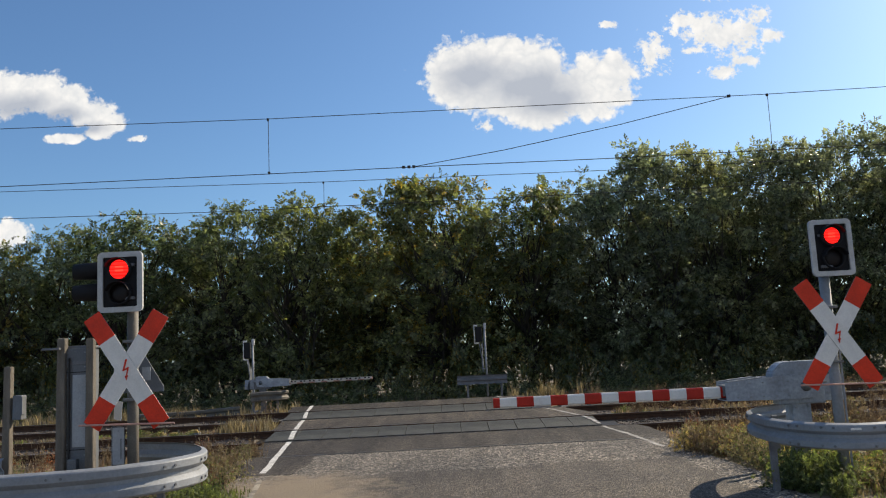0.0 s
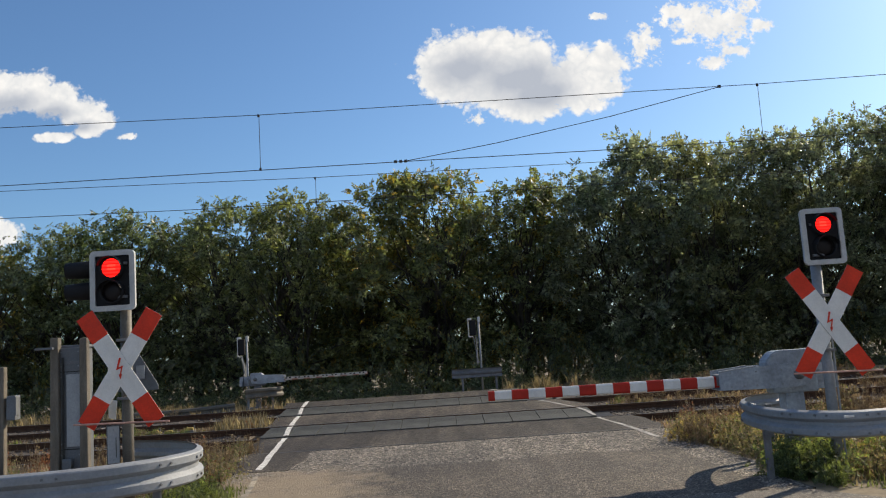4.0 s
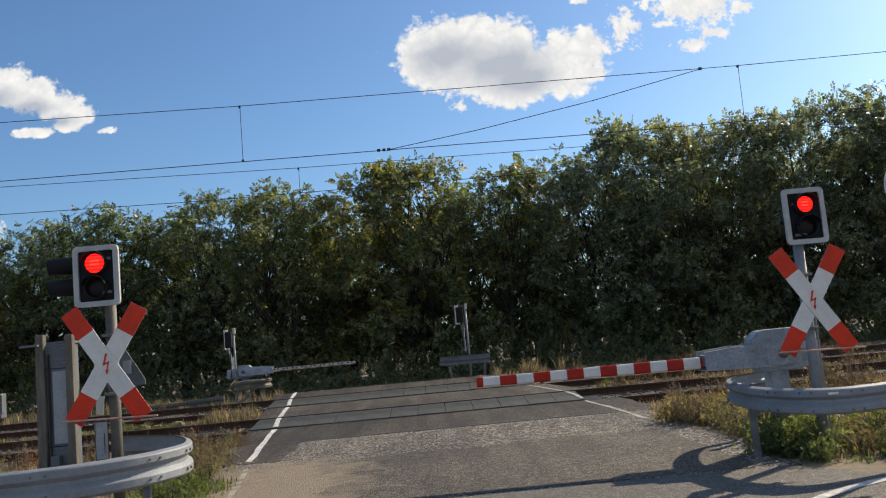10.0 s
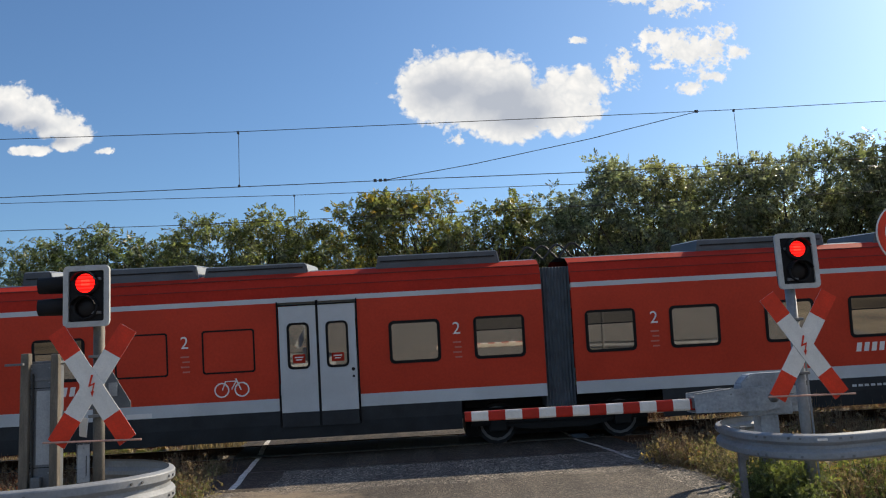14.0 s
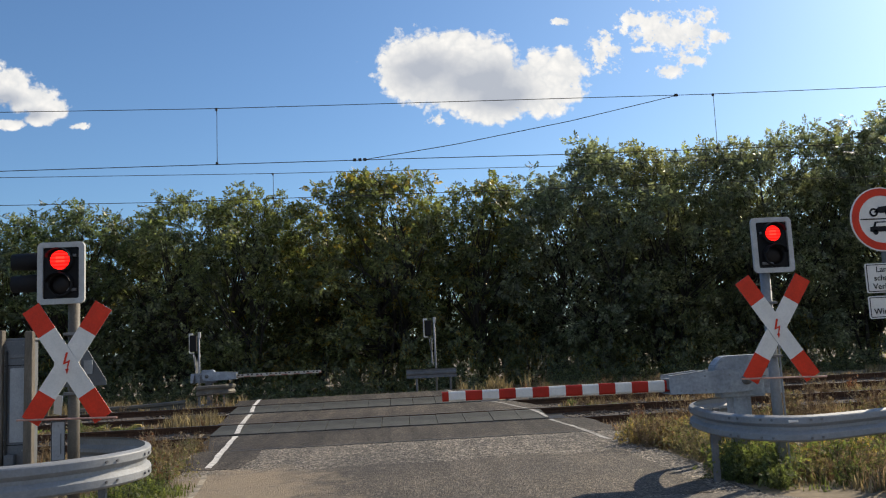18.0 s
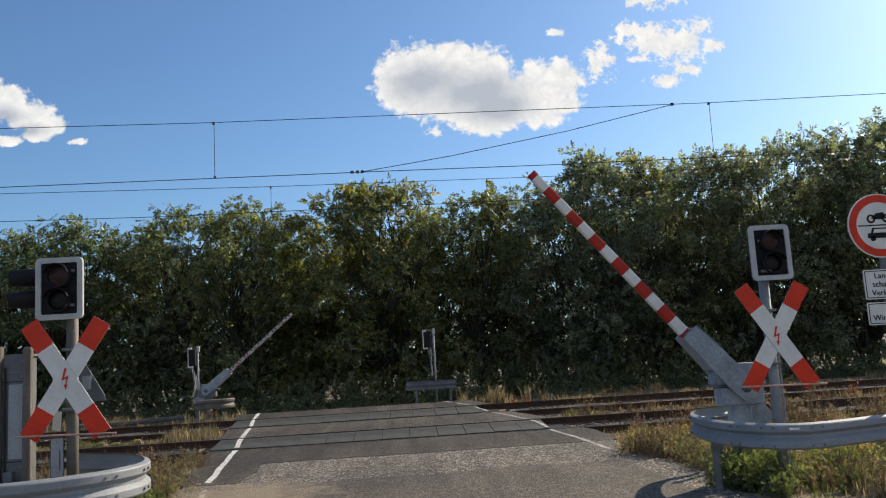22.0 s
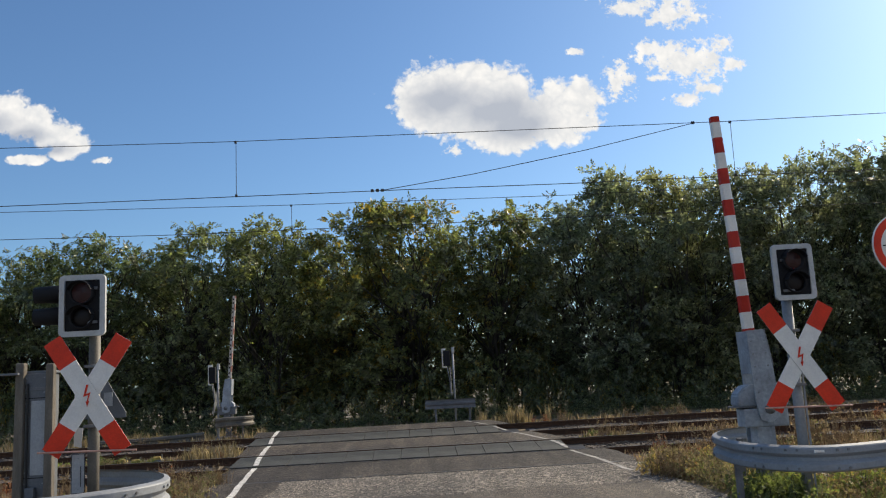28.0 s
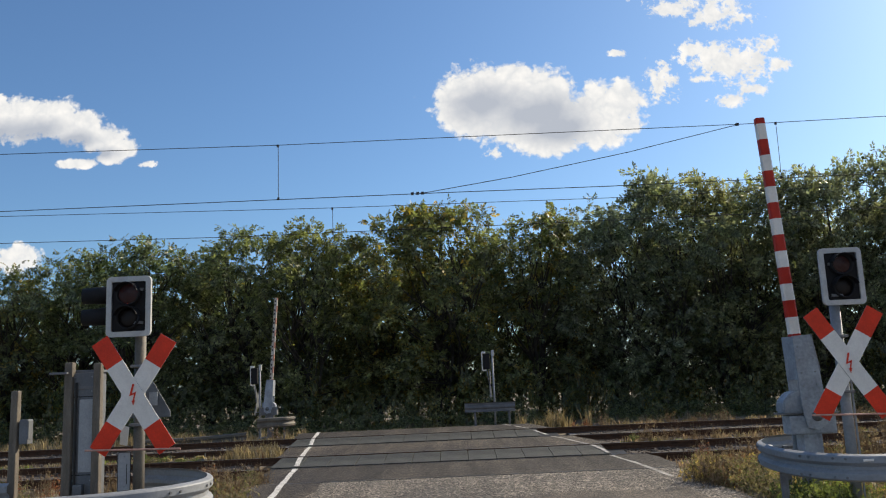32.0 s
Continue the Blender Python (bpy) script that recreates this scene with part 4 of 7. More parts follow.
# ---- barriers ----
def build_barrier(x, y, z, facing, holes, label):
    """A half barrier; its arm points to the left of the pedestal (facing 1) or to the right (-1). Returns the arm, which turns about the pivot."""
    s = facing
    b = thing("half_barrier", label, "barrier", pose(x, y, z), group="half barriers")
    gz = GROUND - z if facing > 0 else -0.98
    bm = bmesh.new()
    box(bm, (-0.04 * s, 0.02, -0.36), (0.22, 0.22, 0.34), 0.015)
    # the far pedestal is backlit: its shade is painted by the darker zinc
    part("pedestal", bm, M_DRIVE if s > 0 else M_GALVD, b, "grey steel pedestal")
    part("column", box(bmesh.new(), (-0.05 * s, 0.04, (gz - 0.53) / 2), (0.17, 0.17, -gz - 0.53), 0.01), M_GALVD, b, "square steel column")
    for bx_ in (-0.14, 0.04):
        for bz_ in (-0.24, -0.48):
            part("pedestal_bolt", cyl(bmesh.new(), (bx_ * 0.8 * s, -0.098, bz_), (bx_ * 0.8 * s, -0.112, bz_), 0.012, n=8), M_GALV, b)
    bm = bmesh.new()
    box(bm, (-0.03 * s, 0.0, -0.1), (0.54, 0.23, 0.22), 0.02)
    # same darker zinc for the far box's shade; its sunlit cover stays pale
    part("drive_box", bm, M_DRIVE if s > 0 else M_GALVD, b, "grey steel drive box")
    bm = bmesh.new()
    box(bm, (0.03 * s, 0.0, gz + 0.03), (0.62, 0.5, 0.1), 0.015)
    part("base_plate", bm, M_GALVD, b)
    bm = bmesh.new()
    cyl(bm, (0, -0.19, 0), (0, 0.19, 0), 0.06, n=18)
    part("axle", bm, M_GALVD, b, "", True)
    bm = bmesh.new()
    g = 1.0 if facing > 0 else 0.72
    prism(bm, [(-0.36 * s * g, 0.04), (-0.35 * s * g, 0.17 * g), (-0.26 * s * g, 0.265 * g), (-0.2 * s * g, 0.285 * g), (0.24 * s * g, 0.285 * g), (0.27 * s * g, 0.04)], -0.115, 0.115)
    bmesh.ops.bevel(bm, geom=bm.edges[:], offset=0.016, segments=2, affect="EDGES")
    part("drive_cover", bm, M_DRIVE, b, "pale grey metal cover")
    part("cover_lip", box(bmesh.new(), (-0.06 * s, 0, 0.03), (0.66, 0.245, 0.018), 0.004), M_GALVD, b)
    outline = [(-0.93 * s, -0.135), (-0.93 * s, 0.075), (-0.5 * s, 0.115), (-0.1 * s, 0.13)]
    arm = part("arm", prism(bmesh.new(), outline + [(0.1 * s, 0.11), (0.16 * s, 0.0), (0.12 * s, -0.12), (-0.1 * s, -0.15)], -0.165, -0.14), M_DRIVE, b, "galvanised bracket plate")
    part("bracket_plate", prism(bmesh.new(), outline + [(0.58 * s, 0.1), (0.6 * s, -0.2), (0.3 * s, -0.2), (-0.1 * s, -0.15)], 0.14, 0.165), M_DRIVE, arm)
    part("channel_plate", prism(bmesh.new(), [(-0.925 * s, -0.137), (-0.42 * s, -0.145), (-0.42 * s, -0.133), (-0.925 * s, -0.125)], -0.14, 0.14), M_DRIVE, arm)
    for yy in (-0.153, 0.153):
        part("plate_edge", prism(bmesh.new(), [(-0.93 * s, 0.0755), (-0.5 * s, 0.1155), (-0.5 * s, 0.125), (-0.93 * s, 0.085)], yy - 0.022, yy + 0.022), M_GALV, arm)
    part("weight", box(bmesh.new(), (0.45 * s, 0.19, -0.05), (0.26, 0.05, 0.26), 0.01), M_GALVD, arm)
    bm = bmesh.new()
    box(bm, (-0.7 * s, 0, -0.02), (0.46, 0.22, 0.13), 0.01)
    part("clamp_block", bm, M_GALVD, arm)
    # the boom, striped in lengths
    x0, x1, k = -0.86, -3.63, 0
    edges = [x1, x1 + 0.075]
    while edges[-1] < x0:
        edges.append(min(x0, edges[-1] + 0.2))
    for a, c in zip(edges, edges[1:]):
        hb = 0.042 if holes else 0.055
        h0, h1 = hb + 0.012 * (a - x1) / (x0 - x1), hb + 0.012 * (c - x1) / (x0 - x1)
        bm = bmesh.new()
        o = []
        for xx, h in ((a, h0), (c, h1)):
            o.append([bm.verts.new((xx * s, yy, zz - 0.04)) for yy, zz in ((-0.03, -h), (-0.042, -h * 0.7), (-0.042, h * 0.7), (-0.03, h), (0.03, h), (0.042, h * 0.7), (0.042, -h * 0.7), (0.03, -h))])
        fs = [bm.faces.new((o[0][i], o[0][(i + 1) % 8], o[1][(i + 1) % 8], o[1][i])) for i in range(8)]
        fs += [bm.faces.new(o[0][::-1]), bm.faces.new(o[1])]
        bmesh.ops.recalc_face_normals(bm, faces=fs)
        part("boom_stripe", bm, (M_FADED if k % 2 == 0 else M_STRIP) if holes else M_SHADERED if k % 2 == 0 else M_WHITE, arm, ("faded pinkish stripe" if k % 2 == 0 else "pale stripe") if holes else "red stripe" if k % 2 == 0 else "white stripe")
        k += 1
    if holes:
        for i in range(9):
            for d in (-0.06, 0.06):
                part("slot", box(bmesh.new(), (-(1.05 + i * 0.3 + d) * s, -0.05, -0.02), (0.06, 0.012, 0.035)), M_BLACK, arm, "small dark slot")
        bm = bmesh.new()
        box(bm, (-2.27 * s, -0.044, -0.02), (2.7, 0.006, 0.066))
        part("boom_rear_strip", bm, M_STRIP, arm, "pale strip on the rear of the boom")
    else:
        part("boom_rear_strip", box(bmesh.new(), (-2.27 * s, 0.0455, -0.04), (2.72, 0.006, 0.1)), M_STRIP, arm, "pale strip on the rear of the boom")
        for i in range(5):
            for zz in (0.06, -0.1):
                part("bolt_head", cyl(bmesh.new(), (-(0.2 + 0.15 * i) * s, -0.164, zz), (-(0.2 + 0.15 * i) * s, -0.176, zz), 0.011, n=8), M_GALV, arm)
    return arm


# ---- things beside the road ----
def build_cabinet():
    c = thing("relay_cabinet", "dark grey steel cabinet with a lighter panel between posts", "cabinet", pose(-4.21, 9.36, 0))
    bm = bmesh.new()
    box(bm, (0, 0.1, 0.83), (0.25, 0.3, 2.0), 0.012)
    part("body", bm, M_CAB, c)
    bm = bmesh.new()
    box(bm, (0.03, -0.056, 1.13), (0.15, 0.012, 0.8), 0.004)
    part("door_panel", bm, M_CABL, c, "pale grey panel")
    bm = bmesh.new()
    tube(bm, [(-0.08, -0.07, z) for z in (0.3, 0.8, 1.3, 1.72)], 0.012)
    part("conduit", bm, M_CABLE, c, "black cable down the front")
    bm = bmesh.new()
    box(bm, (-0.02, -0.09, 0.5), (0.1, 0.08, 0.21), 0.012)
    jb = part("junction_box", bm, M_CAB, c, "small dark grey junction box")
    part("gland", cyl(bmesh.new(), (-0.02, -0.09, 0.4), (-0.02, -0.09, 0.33), 0.018, n=10), M_CABLE, jb)
    for z in (0.57, 0.43):
        part("screw", cyl(bmesh.new(), (-0.02, -0.13, z), (-0.02, -0.136, z), 0.009, n=8), M_GALVD, jb)
    bm = bmesh.new()
    box(bm, (0, 0.14, 1.845), (0.3, 0.3, 0.03), 0.006)
    part("cover", bm, M_CAB, c)
    # seams, hinges and rivets on the front
    for z in (0.7, 1.56):
        part("seam", box(bmesh.new(), (0, -0.0525, z), (0.248, 0.006, 0.008)), M_BLACK, c)
    for z in (0.82, 1.14, 1.46):
        part("hinge", cyl(bmesh.new(), (0.112, -0.056, z - 0.04), (0.112, -0.056, z + 0.04), 0.01, n=8), M_GALV, c, "bright hinge")
    for z in (0.26, 0.64, 0.76, 1.5, 1.62, 1.78):
        for x in (-0.105, 0.09):
            part("rivet", cyl(bmesh.new(), (x, -0.05, z), (x, -0.058, z), 0.008, n=6), M_GALV, c)
    part("strap", box(bmesh.new(), (0, -0.057, 1.66), (0.25, 0.01, 0.035), 0.002), M_GALVD, c, "dull metal strap")
    for x, z, r in ((-4.375, 1.95, 0.056), (-4.05, 1.93, 0.052), (-4.985, 1.66, 0.05)):
        p = thing("wooden_post", "weathered grey-brown square post with a worn top", "post", pose(x, 9.3, 0), group="wooden posts")
        bm = bmesh.new()
        box(bm, (0, 0, (z + GROUND - 0.2) / 2), (r * 1.9, r * 1.9, z - GROUND + 0.2), 0.016)
        for v in bm.verts:
            v.co.x += 0.006 * math.sin(v.co.z * 3.1 + x * 7) * (v.co.z - GROUND)
            if v.co.z > z - 0.02:
                v.co.x, v.co.y = v.co.x * 0.86, v.co.y * 0.86
        part("shaft", bm, M_WOOD, p)
    bm = bmesh.new()
    box(bm, (-4.46, 9.22, 1.83), (0.2, 0.05, 0.025), 0.004)
    tagged(part("bracket", bm, M_GALVD), "dull metal bracket fixed to a post", "bracket")
    b = thing("meter_box", "small dark box fixed on a post", "box", pose(-4.86, 9.32, 1.2))
    bm = bmesh.new()
    box(bm, (0, 0, 0), (0.1, 0.12, 0.27), 0.01)
    part("case", bm, M_CAB, b)
    bm = bmesh.new()
    box(bm, (0.055, -0.02, 0.02), (0.014, 0.09, 0.2), 0.003)
    part("lid", bm, M_CAB, b)
    # sign seen from behind, beyond the cabinet
    s = thing("warning_sign", "grey back of a triangular sign on a post", "sign", pose(-3.75, 9.95, 0))
    bm = bmesh.new()
    prism(bm, [(-0.32, 1.28), (0.3, 1.28), (0.3, 1.34), (0.03, 1.8), (-0.04, 1.8), (-0.32, 1.34)], 0, 0.012)
    part("plate", bm, M_CAB, s)
    bm = bmesh.new()
    box(bm, (0.1, -0.02, 1.5), (0.1, 0.012, 0.16), 0.002)
    part("sticker", bm, M_CABL, s, "pale sticker")
    bm = bmesh.new()
    cyl(bm, (-0.1, 0.03, GROUND - 0.2), (-0.1, 0.03, 1.75), 0.03, n=10)
    part("post", bm, M_GALVD, s)
    bm = bmesh.new()
    prism(bm, [(-0.28, 1.35), (-0.17, 1.35), (-0.12, 1.58), (-0.28, 1.66)], -0.05, -0.03)
    prism(bm, [(-0.28, 0.98), (-0.2, 0.96), (-0.18, 1.18), (-0.28, 1.2)], -0.05, -0.03)
    part("reflector_plate", bm, M_WHITE, s, "white plates behind the cross")


def build_road_sign():
    """Round prohibition sign with two supplementary plates."""
    s = thing("traffic_sign", "round red-bordered traffic sign above two white plates", "traffic sign", pose(5.5, 8.8, 0))
    bm = bmesh.new()
    cyl(bm, (0.02, 0.05, GROUND - 0.2), (0.02, 0.05, 3.08), 0.038, n=14)
    part("post", bm, M_GALVD, s)

    def disc(r, y, n=40):
        return [(r * math.cos(2 * math.pi * k / n), 2.72 + r * math.sin(2 * math.pi * k / n)) for k in range(n)]
    bm = bmesh.new()
    prism(bm, disc(0.365, 0), 0.0, 0.014)
    d = part("disc", bm, M_WHITE, s, "round white sign face")
    bm = bmesh.new()
    n = 40
    o, i = disc(0.352, 0), disc(0.268, 0)
    vo, vi = [bm.verts.new((x, -0.003, z)) for x, z in o], [bm.verts.new((x, -0.003, z)) for x, z in i]
    for k in range(n):
        bm.faces.new((vo[k], vo[(k + 1) % n], vi[(k + 1) % n], vi[k]))
    part("red_ring", bm, M_RED, d, "red ring")
    bm = bmesh.new()
    box(bm, (0, -0.004, 2.725), (0.5, 0.004, 0.012))
    # motorcycle
    for cx in (-0.09, 0.09):
        ring_frame(bm, cx, 2.8, 0.1, 0.1, 0.05, 0.018, -0.006, -0.002)
    prism(bm, [(-0.09, 2.8), (-0.03, 2.86), (0.06, 2.87), (0.09, 2.8), (0.02, 2.79)], -0.006, -0.002)
    # car
    prism(bm, [(-0.15, 2.58), (-0.15, 2.635), (-0.11, 2.64), (-0.09, 2.695), (0.1, 2.695), (0.14, 2.63), (0.14, 2.58)], -0.006, -0.002)
    for cx in (-0.09, 0.09):
        cyl(bm, (cx, -0.006, 2.575), (cx, -0.002, 2.575), 0.03, n=14)
    part("pictogram", bm, M_BLACK, d, "black motorcycle above a car")
    bm = bmesh.new()
    prism(bm, [(-0.085, 2.64), (-0.07, 2.68), (0.09, 2.68), (0.115, 2.64)], -0.009, -0.007)
    part("car_window", bm, M_WHITE, d)
    for zc, h, lines in ((2.06, 0.33, ("Landwirt-", "schaftlicher", "Verkehr frei")), (1.735, 0.25, ("Kein", "Winterdienst"))):
        bm = bmesh.new()
        prism(bm, rounded(0.04, zc, 0.6, h, 0.02), 0.0, 0.01)
        p = part("plate", bm, M_WHITE, s, "white supplementary plate with black border")
        bm = bmesh.new()
        ring_frame(bm, 0.04, zc, 0.575, h - 0.025, 0.015, 0.009, -0.003, -0.001)
        part("border", bm, M_BLACK, p)
        for k, t in enumerate(lines):
            lettering(t, 0.092, M_BLACK, p, Matrix.Translation((0.04, -0.004, zc + (len(lines) - 1) * 0.047 - k * 0.095)) @ Matrix.Rotation(radians(90), 4, "X"))


def far_signal(x, y, z0, mirrored, label):
    s = thing("far_signal", label, "railway signal", pose(x, y, z0), group="far signals")
    k = -1 if mirrored else 1
    bm = bmesh.new()
    cyl(bm, (0, 0, -0.3), (0, 0, 2.36), 0.034, n=12)
    part("post", bm, M_GALV, s, "", True)
    part("post_cap", box(bmesh.new(), (0.02 * k, 0.0, 2.27), (0.09, 0.09, 0.2), 0.02), M_FRAMEW, s, "pale cap on the post")
    bm = bmesh.new()
    box(bm, (-0.2 * k, 0.1, 2.0), (0.22, 0.16, 0.52), 0.03)
    part("lamp_housing", bm, M_BLACK, s, "black lamp housing seen from behind")
    bm = bmesh.new()
    box(bm, (-0.35 * k, 0.2, 2.0), (0.035, 0.06, 0.62), 0.01)
    box(bm, (-0.3 * k, 0.2, 2.31), (0.14, 0.06, 0.06), 0.01)
    box(bm, (-0.27 * k, 0.2, 1.7), (0.13, 0.06, 0.05), 0.01)
    part("contrast_border", bm, M_WHITE, s, "edge of the white border")
    for z0_, z1_ in ((1.68, 1.15), (1.15, 0.8)):
        part("bracket_tube", tube(bmesh.new(), [(-0.2 * k if z0_ > 1.2 else -0.13 * k, 0.05, z0_), (-0.13 * k, 0.04, z1_)], 0.016, 6), M_GALV, s)
    part("cross_arm", box(bmesh.new(), (-0.07 * k, 0.02, 0.82), (0.16, 0.03, 0.03)), M_GALV, s)
    for ang in (57, -57):
        bm = bmesh.new()
        a = radians(ang)
        # blade seen almost edge-on
        m = Matrix.Translation((-0.1 * k, 0.12, 1.2)) @ Matrix.Rotation(radians(84 * k), 4, "Z") @ Matrix.Rotation(a, 4, "Y")
        box(bm, (0, 0, 0), (1.1, 0.01, 0.16), 0, m)
        part("cross_blade", bm, M_CAB, s, "grey rear of the cross")
    return s


# ---- overhead line ----
def build_overhead():
    def wire(name, pts, r, parent, n=5):
        bm = bmesh.new()
        tube(bm, pts, r, n)
        return part(name, bm, M_WIRE, parent)
    for y, cat, con, dr in ((18.25, ((-120, 8.3), (-40, 7.55), (-10.05, 7.22), (-3.9, 7.13), (7.6, 7.11), (25, 7.3), (120, 8.4)), ((-120, 5.88), (-10, 5.86), (0, 5.82), (3.7, 5.79), (120, 5.8)), (-3.88, 7.64, -17, 19)),
                            (22.4, ((-120, 8.6), (-40, 7.4), (-12.3, 6.69), (-3.25, 6.5), (4.5, 6.42), (20, 6.45), (120, 8.4)), ((-120, 5.98), (-12.3, 5.92), (-6, 5.8), (4, 5.78), (120, 5.8)), (-3.25, 9.0, -14))):
        o = thing("overhead_line", "dark overhead contact line with droppers above the track", "overhead line", group="overhead lines")
        wire("catenary_wire", [(a, y, b) for a, b in cat], 0.0085, o)
        wire("contact_wire", [(a, y, b) for a, b in con], 0.0095, o)
        for x in dr:
            zt, zb = (float(np.interp(x, [p[0] for p in q], [p[1] for p in q])) for q in (cat, con))
            wire("dropper", [(x, y, zb), (x + 0.01, y, zt)], 0.007, o, 4)
            for zz in (zb + 0.02, zt - 0.02):
                part("clip", box(bmesh.new(), (x, y, zz), (0.05, 0.03, 0.06)), M_WIRE, o)
        if y < 20:
            wire("stitch_wire", [(-0.57, y, 5.83), (1.5, y, 6.11), (4.2, y, 6.57), (6.76, y, 7.1)], 0.009, o)
            for x, z in ((-0.8, 5.83), (-0.68, 5.83), (-0.57, 5.83), (6.76, 7.11)):
                part("clamp", box(bmesh.new(), (x, y, z), (0.07, 0.04, 0.06)), M_WIRE, o)


# ---- trees, shrubs, grass ----
def leaf_cloud(rng, centres, radii, count, size, up=0.35):
    """Sprays of seven leaflets on an arching stalk, scattered in clumps; each leaflet is a folded pair of triangles. Returns corners (4 a leaflet) and faces."""
    n = max(1, count // 7)
    k = rng.integers(0, len(centres), n)
    d = rng.normal(size=(n, 3))
    d /= np.linalg.norm(d, axis=1)[:, None]
    rad = rng.random(n) ** 0.5
    p = centres[k] + d * (radii[k] * rad)[:, None] * np.array([1.0, 1.0, 0.8])
    ax = d * 0.7 + rng.normal(size=(n, 3)) * 0.5 + np.array([0, 0, -0.1])
    ax /= np.linalg.norm(ax, axis=1)[:, None]
    nr = d * 0.5 + rng.normal(size=(n, 3)) * 0.4 + np.array([0, 0, up + 0.25])
    sd = np.cross(ax, nr)
    sd /= np.linalg.norm(sd, axis=1)[:, None] + 1e-9
    nn = np.cross(sd, ax)
    s = rng.uniform(*size, n)[:, None]
    out = []
    for t, side in ((0.3, 1), (0.36, -1), (0.9, 1), (0.96, -1), (1.5, 1), (1.56, -1), (1.75, 0)):
        way = ax * (0.55 if side else 1.0) + sd * side * 0.85 + rng.normal(size=(n, 3)) * 0.16 - np.array([0, 0, 0.14])
        way /= np.linalg.norm(way, axis=1)[:, None]
        w = np.cross(way, nn + rng.normal(size=(n, 3)) * 0.2)
        w /= np.linalg.norm(w, axis=1)[:, None] + 1e-9
        b = p + ax * s * t - nn * s * 0.12 * t * t
        ln = s * rng.uniform(0.8, 1.2, (n, 1))
        out.append(np.stack([b, b + way * ln * 0.45 + w * ln * 0.29 + nn * ln * 0.07, b + way * ln, b + way * ln * 0.45 - w * ln * 0.29 + nn * ln * 0.07], 1))
    v = np.stack(out, 1).reshape(-1, 3)
    i = 4 * np.arange(7 * n)[:, None]
    f = np.concatenate([i + np.array([[0, 1, 2]]), i + np.array([[0, 2, 3]])], 1).reshape(-1, 3)
    return v, f


def make_tree(seed, height, width, leaves, materials, label, crown_low=0.1, open_=0.0, dome=False, size=(0.092, 0.162)):
    rng = np.random.default_rng(seed)
    tree = thing("tree", label, "tree", group="row of trees behind the line")
    # a few stems that part near the ground
    stems = []
    for k in range(4):
        a = 1.57 * k + rng.uniform(-0.5, 0.5)
        out = width * (0.05 if k == 0 else rng.uniform(0.16, 0.3))
        top = height * (0.86 if k == 0 else rng.uniform(0.55, 0.8))
        path = [(out * math.cos(a) * t ** 0.8 + 0.09 * math.sin(5 * t + seed + k), out * math.sin(a) * t ** 0.8 * 0.8, -0.5 + t * (top + 0.5)) for t in np.linspace(0, 1, 8)]
        stems.append(path)
        part("trunk" if k == 0 else "stem", tube(bmesh.new(), path, 0.12 if k == 0 else 0.075, 7, 0.015), M_BARK, tree, "", True)
    def full_at(t, a):
        """Half width of the crown's outline: fullest just above the middle, with lobes."""
        mid_t = 0.38 if dome else 0.46
        e = abs((t - mid_t) / (1.02 - mid_t if t > mid_t else 0.62))
        return (width * 0.56 * (1 - e ** 2.0) ** 0.5 if e < 1 else 0.15) * (0.9 + 0.14 * math.sin(3 * a + 7 * t + seed))

    # boughs: rounded masses of foliage on the crown's outline, with dark hollows between them
    n = int(90 + width * 16)
    boughs = []
    for i in range(19):
        t = crown_low + 0.04 + (0.9 - crown_low) * ((i + 0.6 * rng.random()) / 19)
        a = i * 2.4 + rng.uniform(-0.4, 0.4)
        size_ = width * rng.uniform(0.13, 0.2)
        r = max(0.0, full_at(t, a) - size_ * 0.75)
        boughs.append((r * math.cos(a), r * math.sin(a) * 0.9, min(t * height, height - size_ * 0.8), size_))
    boughs.append((rng.normal() * 0.2, rng.normal() * 0.2, height * 0.88, width * 0.16))
    tips = []
    for i in range(int(n * 0.78)):
        bx, by, bz, br = boughs[i % len(boughs)]
        d = rng.normal(size=3)
        d *= br * rng.random() ** 0.4 / np.linalg.norm(d)
        tips.append((bx + d[0], by + d[1], max(0.25, bz + d[2] * 0.85)))
    for i in range(n - len(tips)):
        t = crown_low + (0.95 - crown_low) * rng.random()
        a = rng.random() * 6.283
        r = full_at(t, a) * 0.85 * rng.random() ** 0.5
        tips.append((r * math.cos(a), r * math.sin(a) * 0.85, t * height))
    tips += [(rng.normal() * 0.4, rng.normal() * 0.3, height * (0.93 + 0.07 * rng.random())) for _ in range(4)]
    # sprays that stand out of the crown
    for i in range(16):
        t = rng.uniform(0.5, 0.97)
        e = (t - 0.46) / 0.56
        r = width * 0.56 * max(0.02, 1 - e * e) ** 0.5 * rng.uniform(0.88, 1.03)
        a = i * 2.4 + rng.random()
        tips.append((r * math.cos(a), r * math.sin(a) * 0.85, t * height + rng.uniform(0.0, 0.25)))
    tips = np.array(tips)
    for i, c in enumerate(tips[::3]):
        path = stems[i % 4]
        b = path[max(2, min(7, int(7 * (c[2] / height) * 0.85)))]
        if b[2] > c[2]:
            b = path[2]
        mid = (np.array(b) + c) / 2 + rng.normal(size=3) * 0.15
        part("limb", tube(bmesh.new(), [b, tuple(mid), tuple(c)], 0.042, 5, 0.008), M_BARK, tree, "", True)
    slim = np.ones(len(tips))
    slim[-16:] = 0.62
    radii = slim * rng.uniform(0.25, 0.5, len(tips)) * (1 - 0.25 * open_) * (0.6 + width / 11)
    v, f = leaf_cloud(rng, tips, radii, leaves, size)
    v[:, 2] *= height / np.percentile(v[:, 2], 99.5)
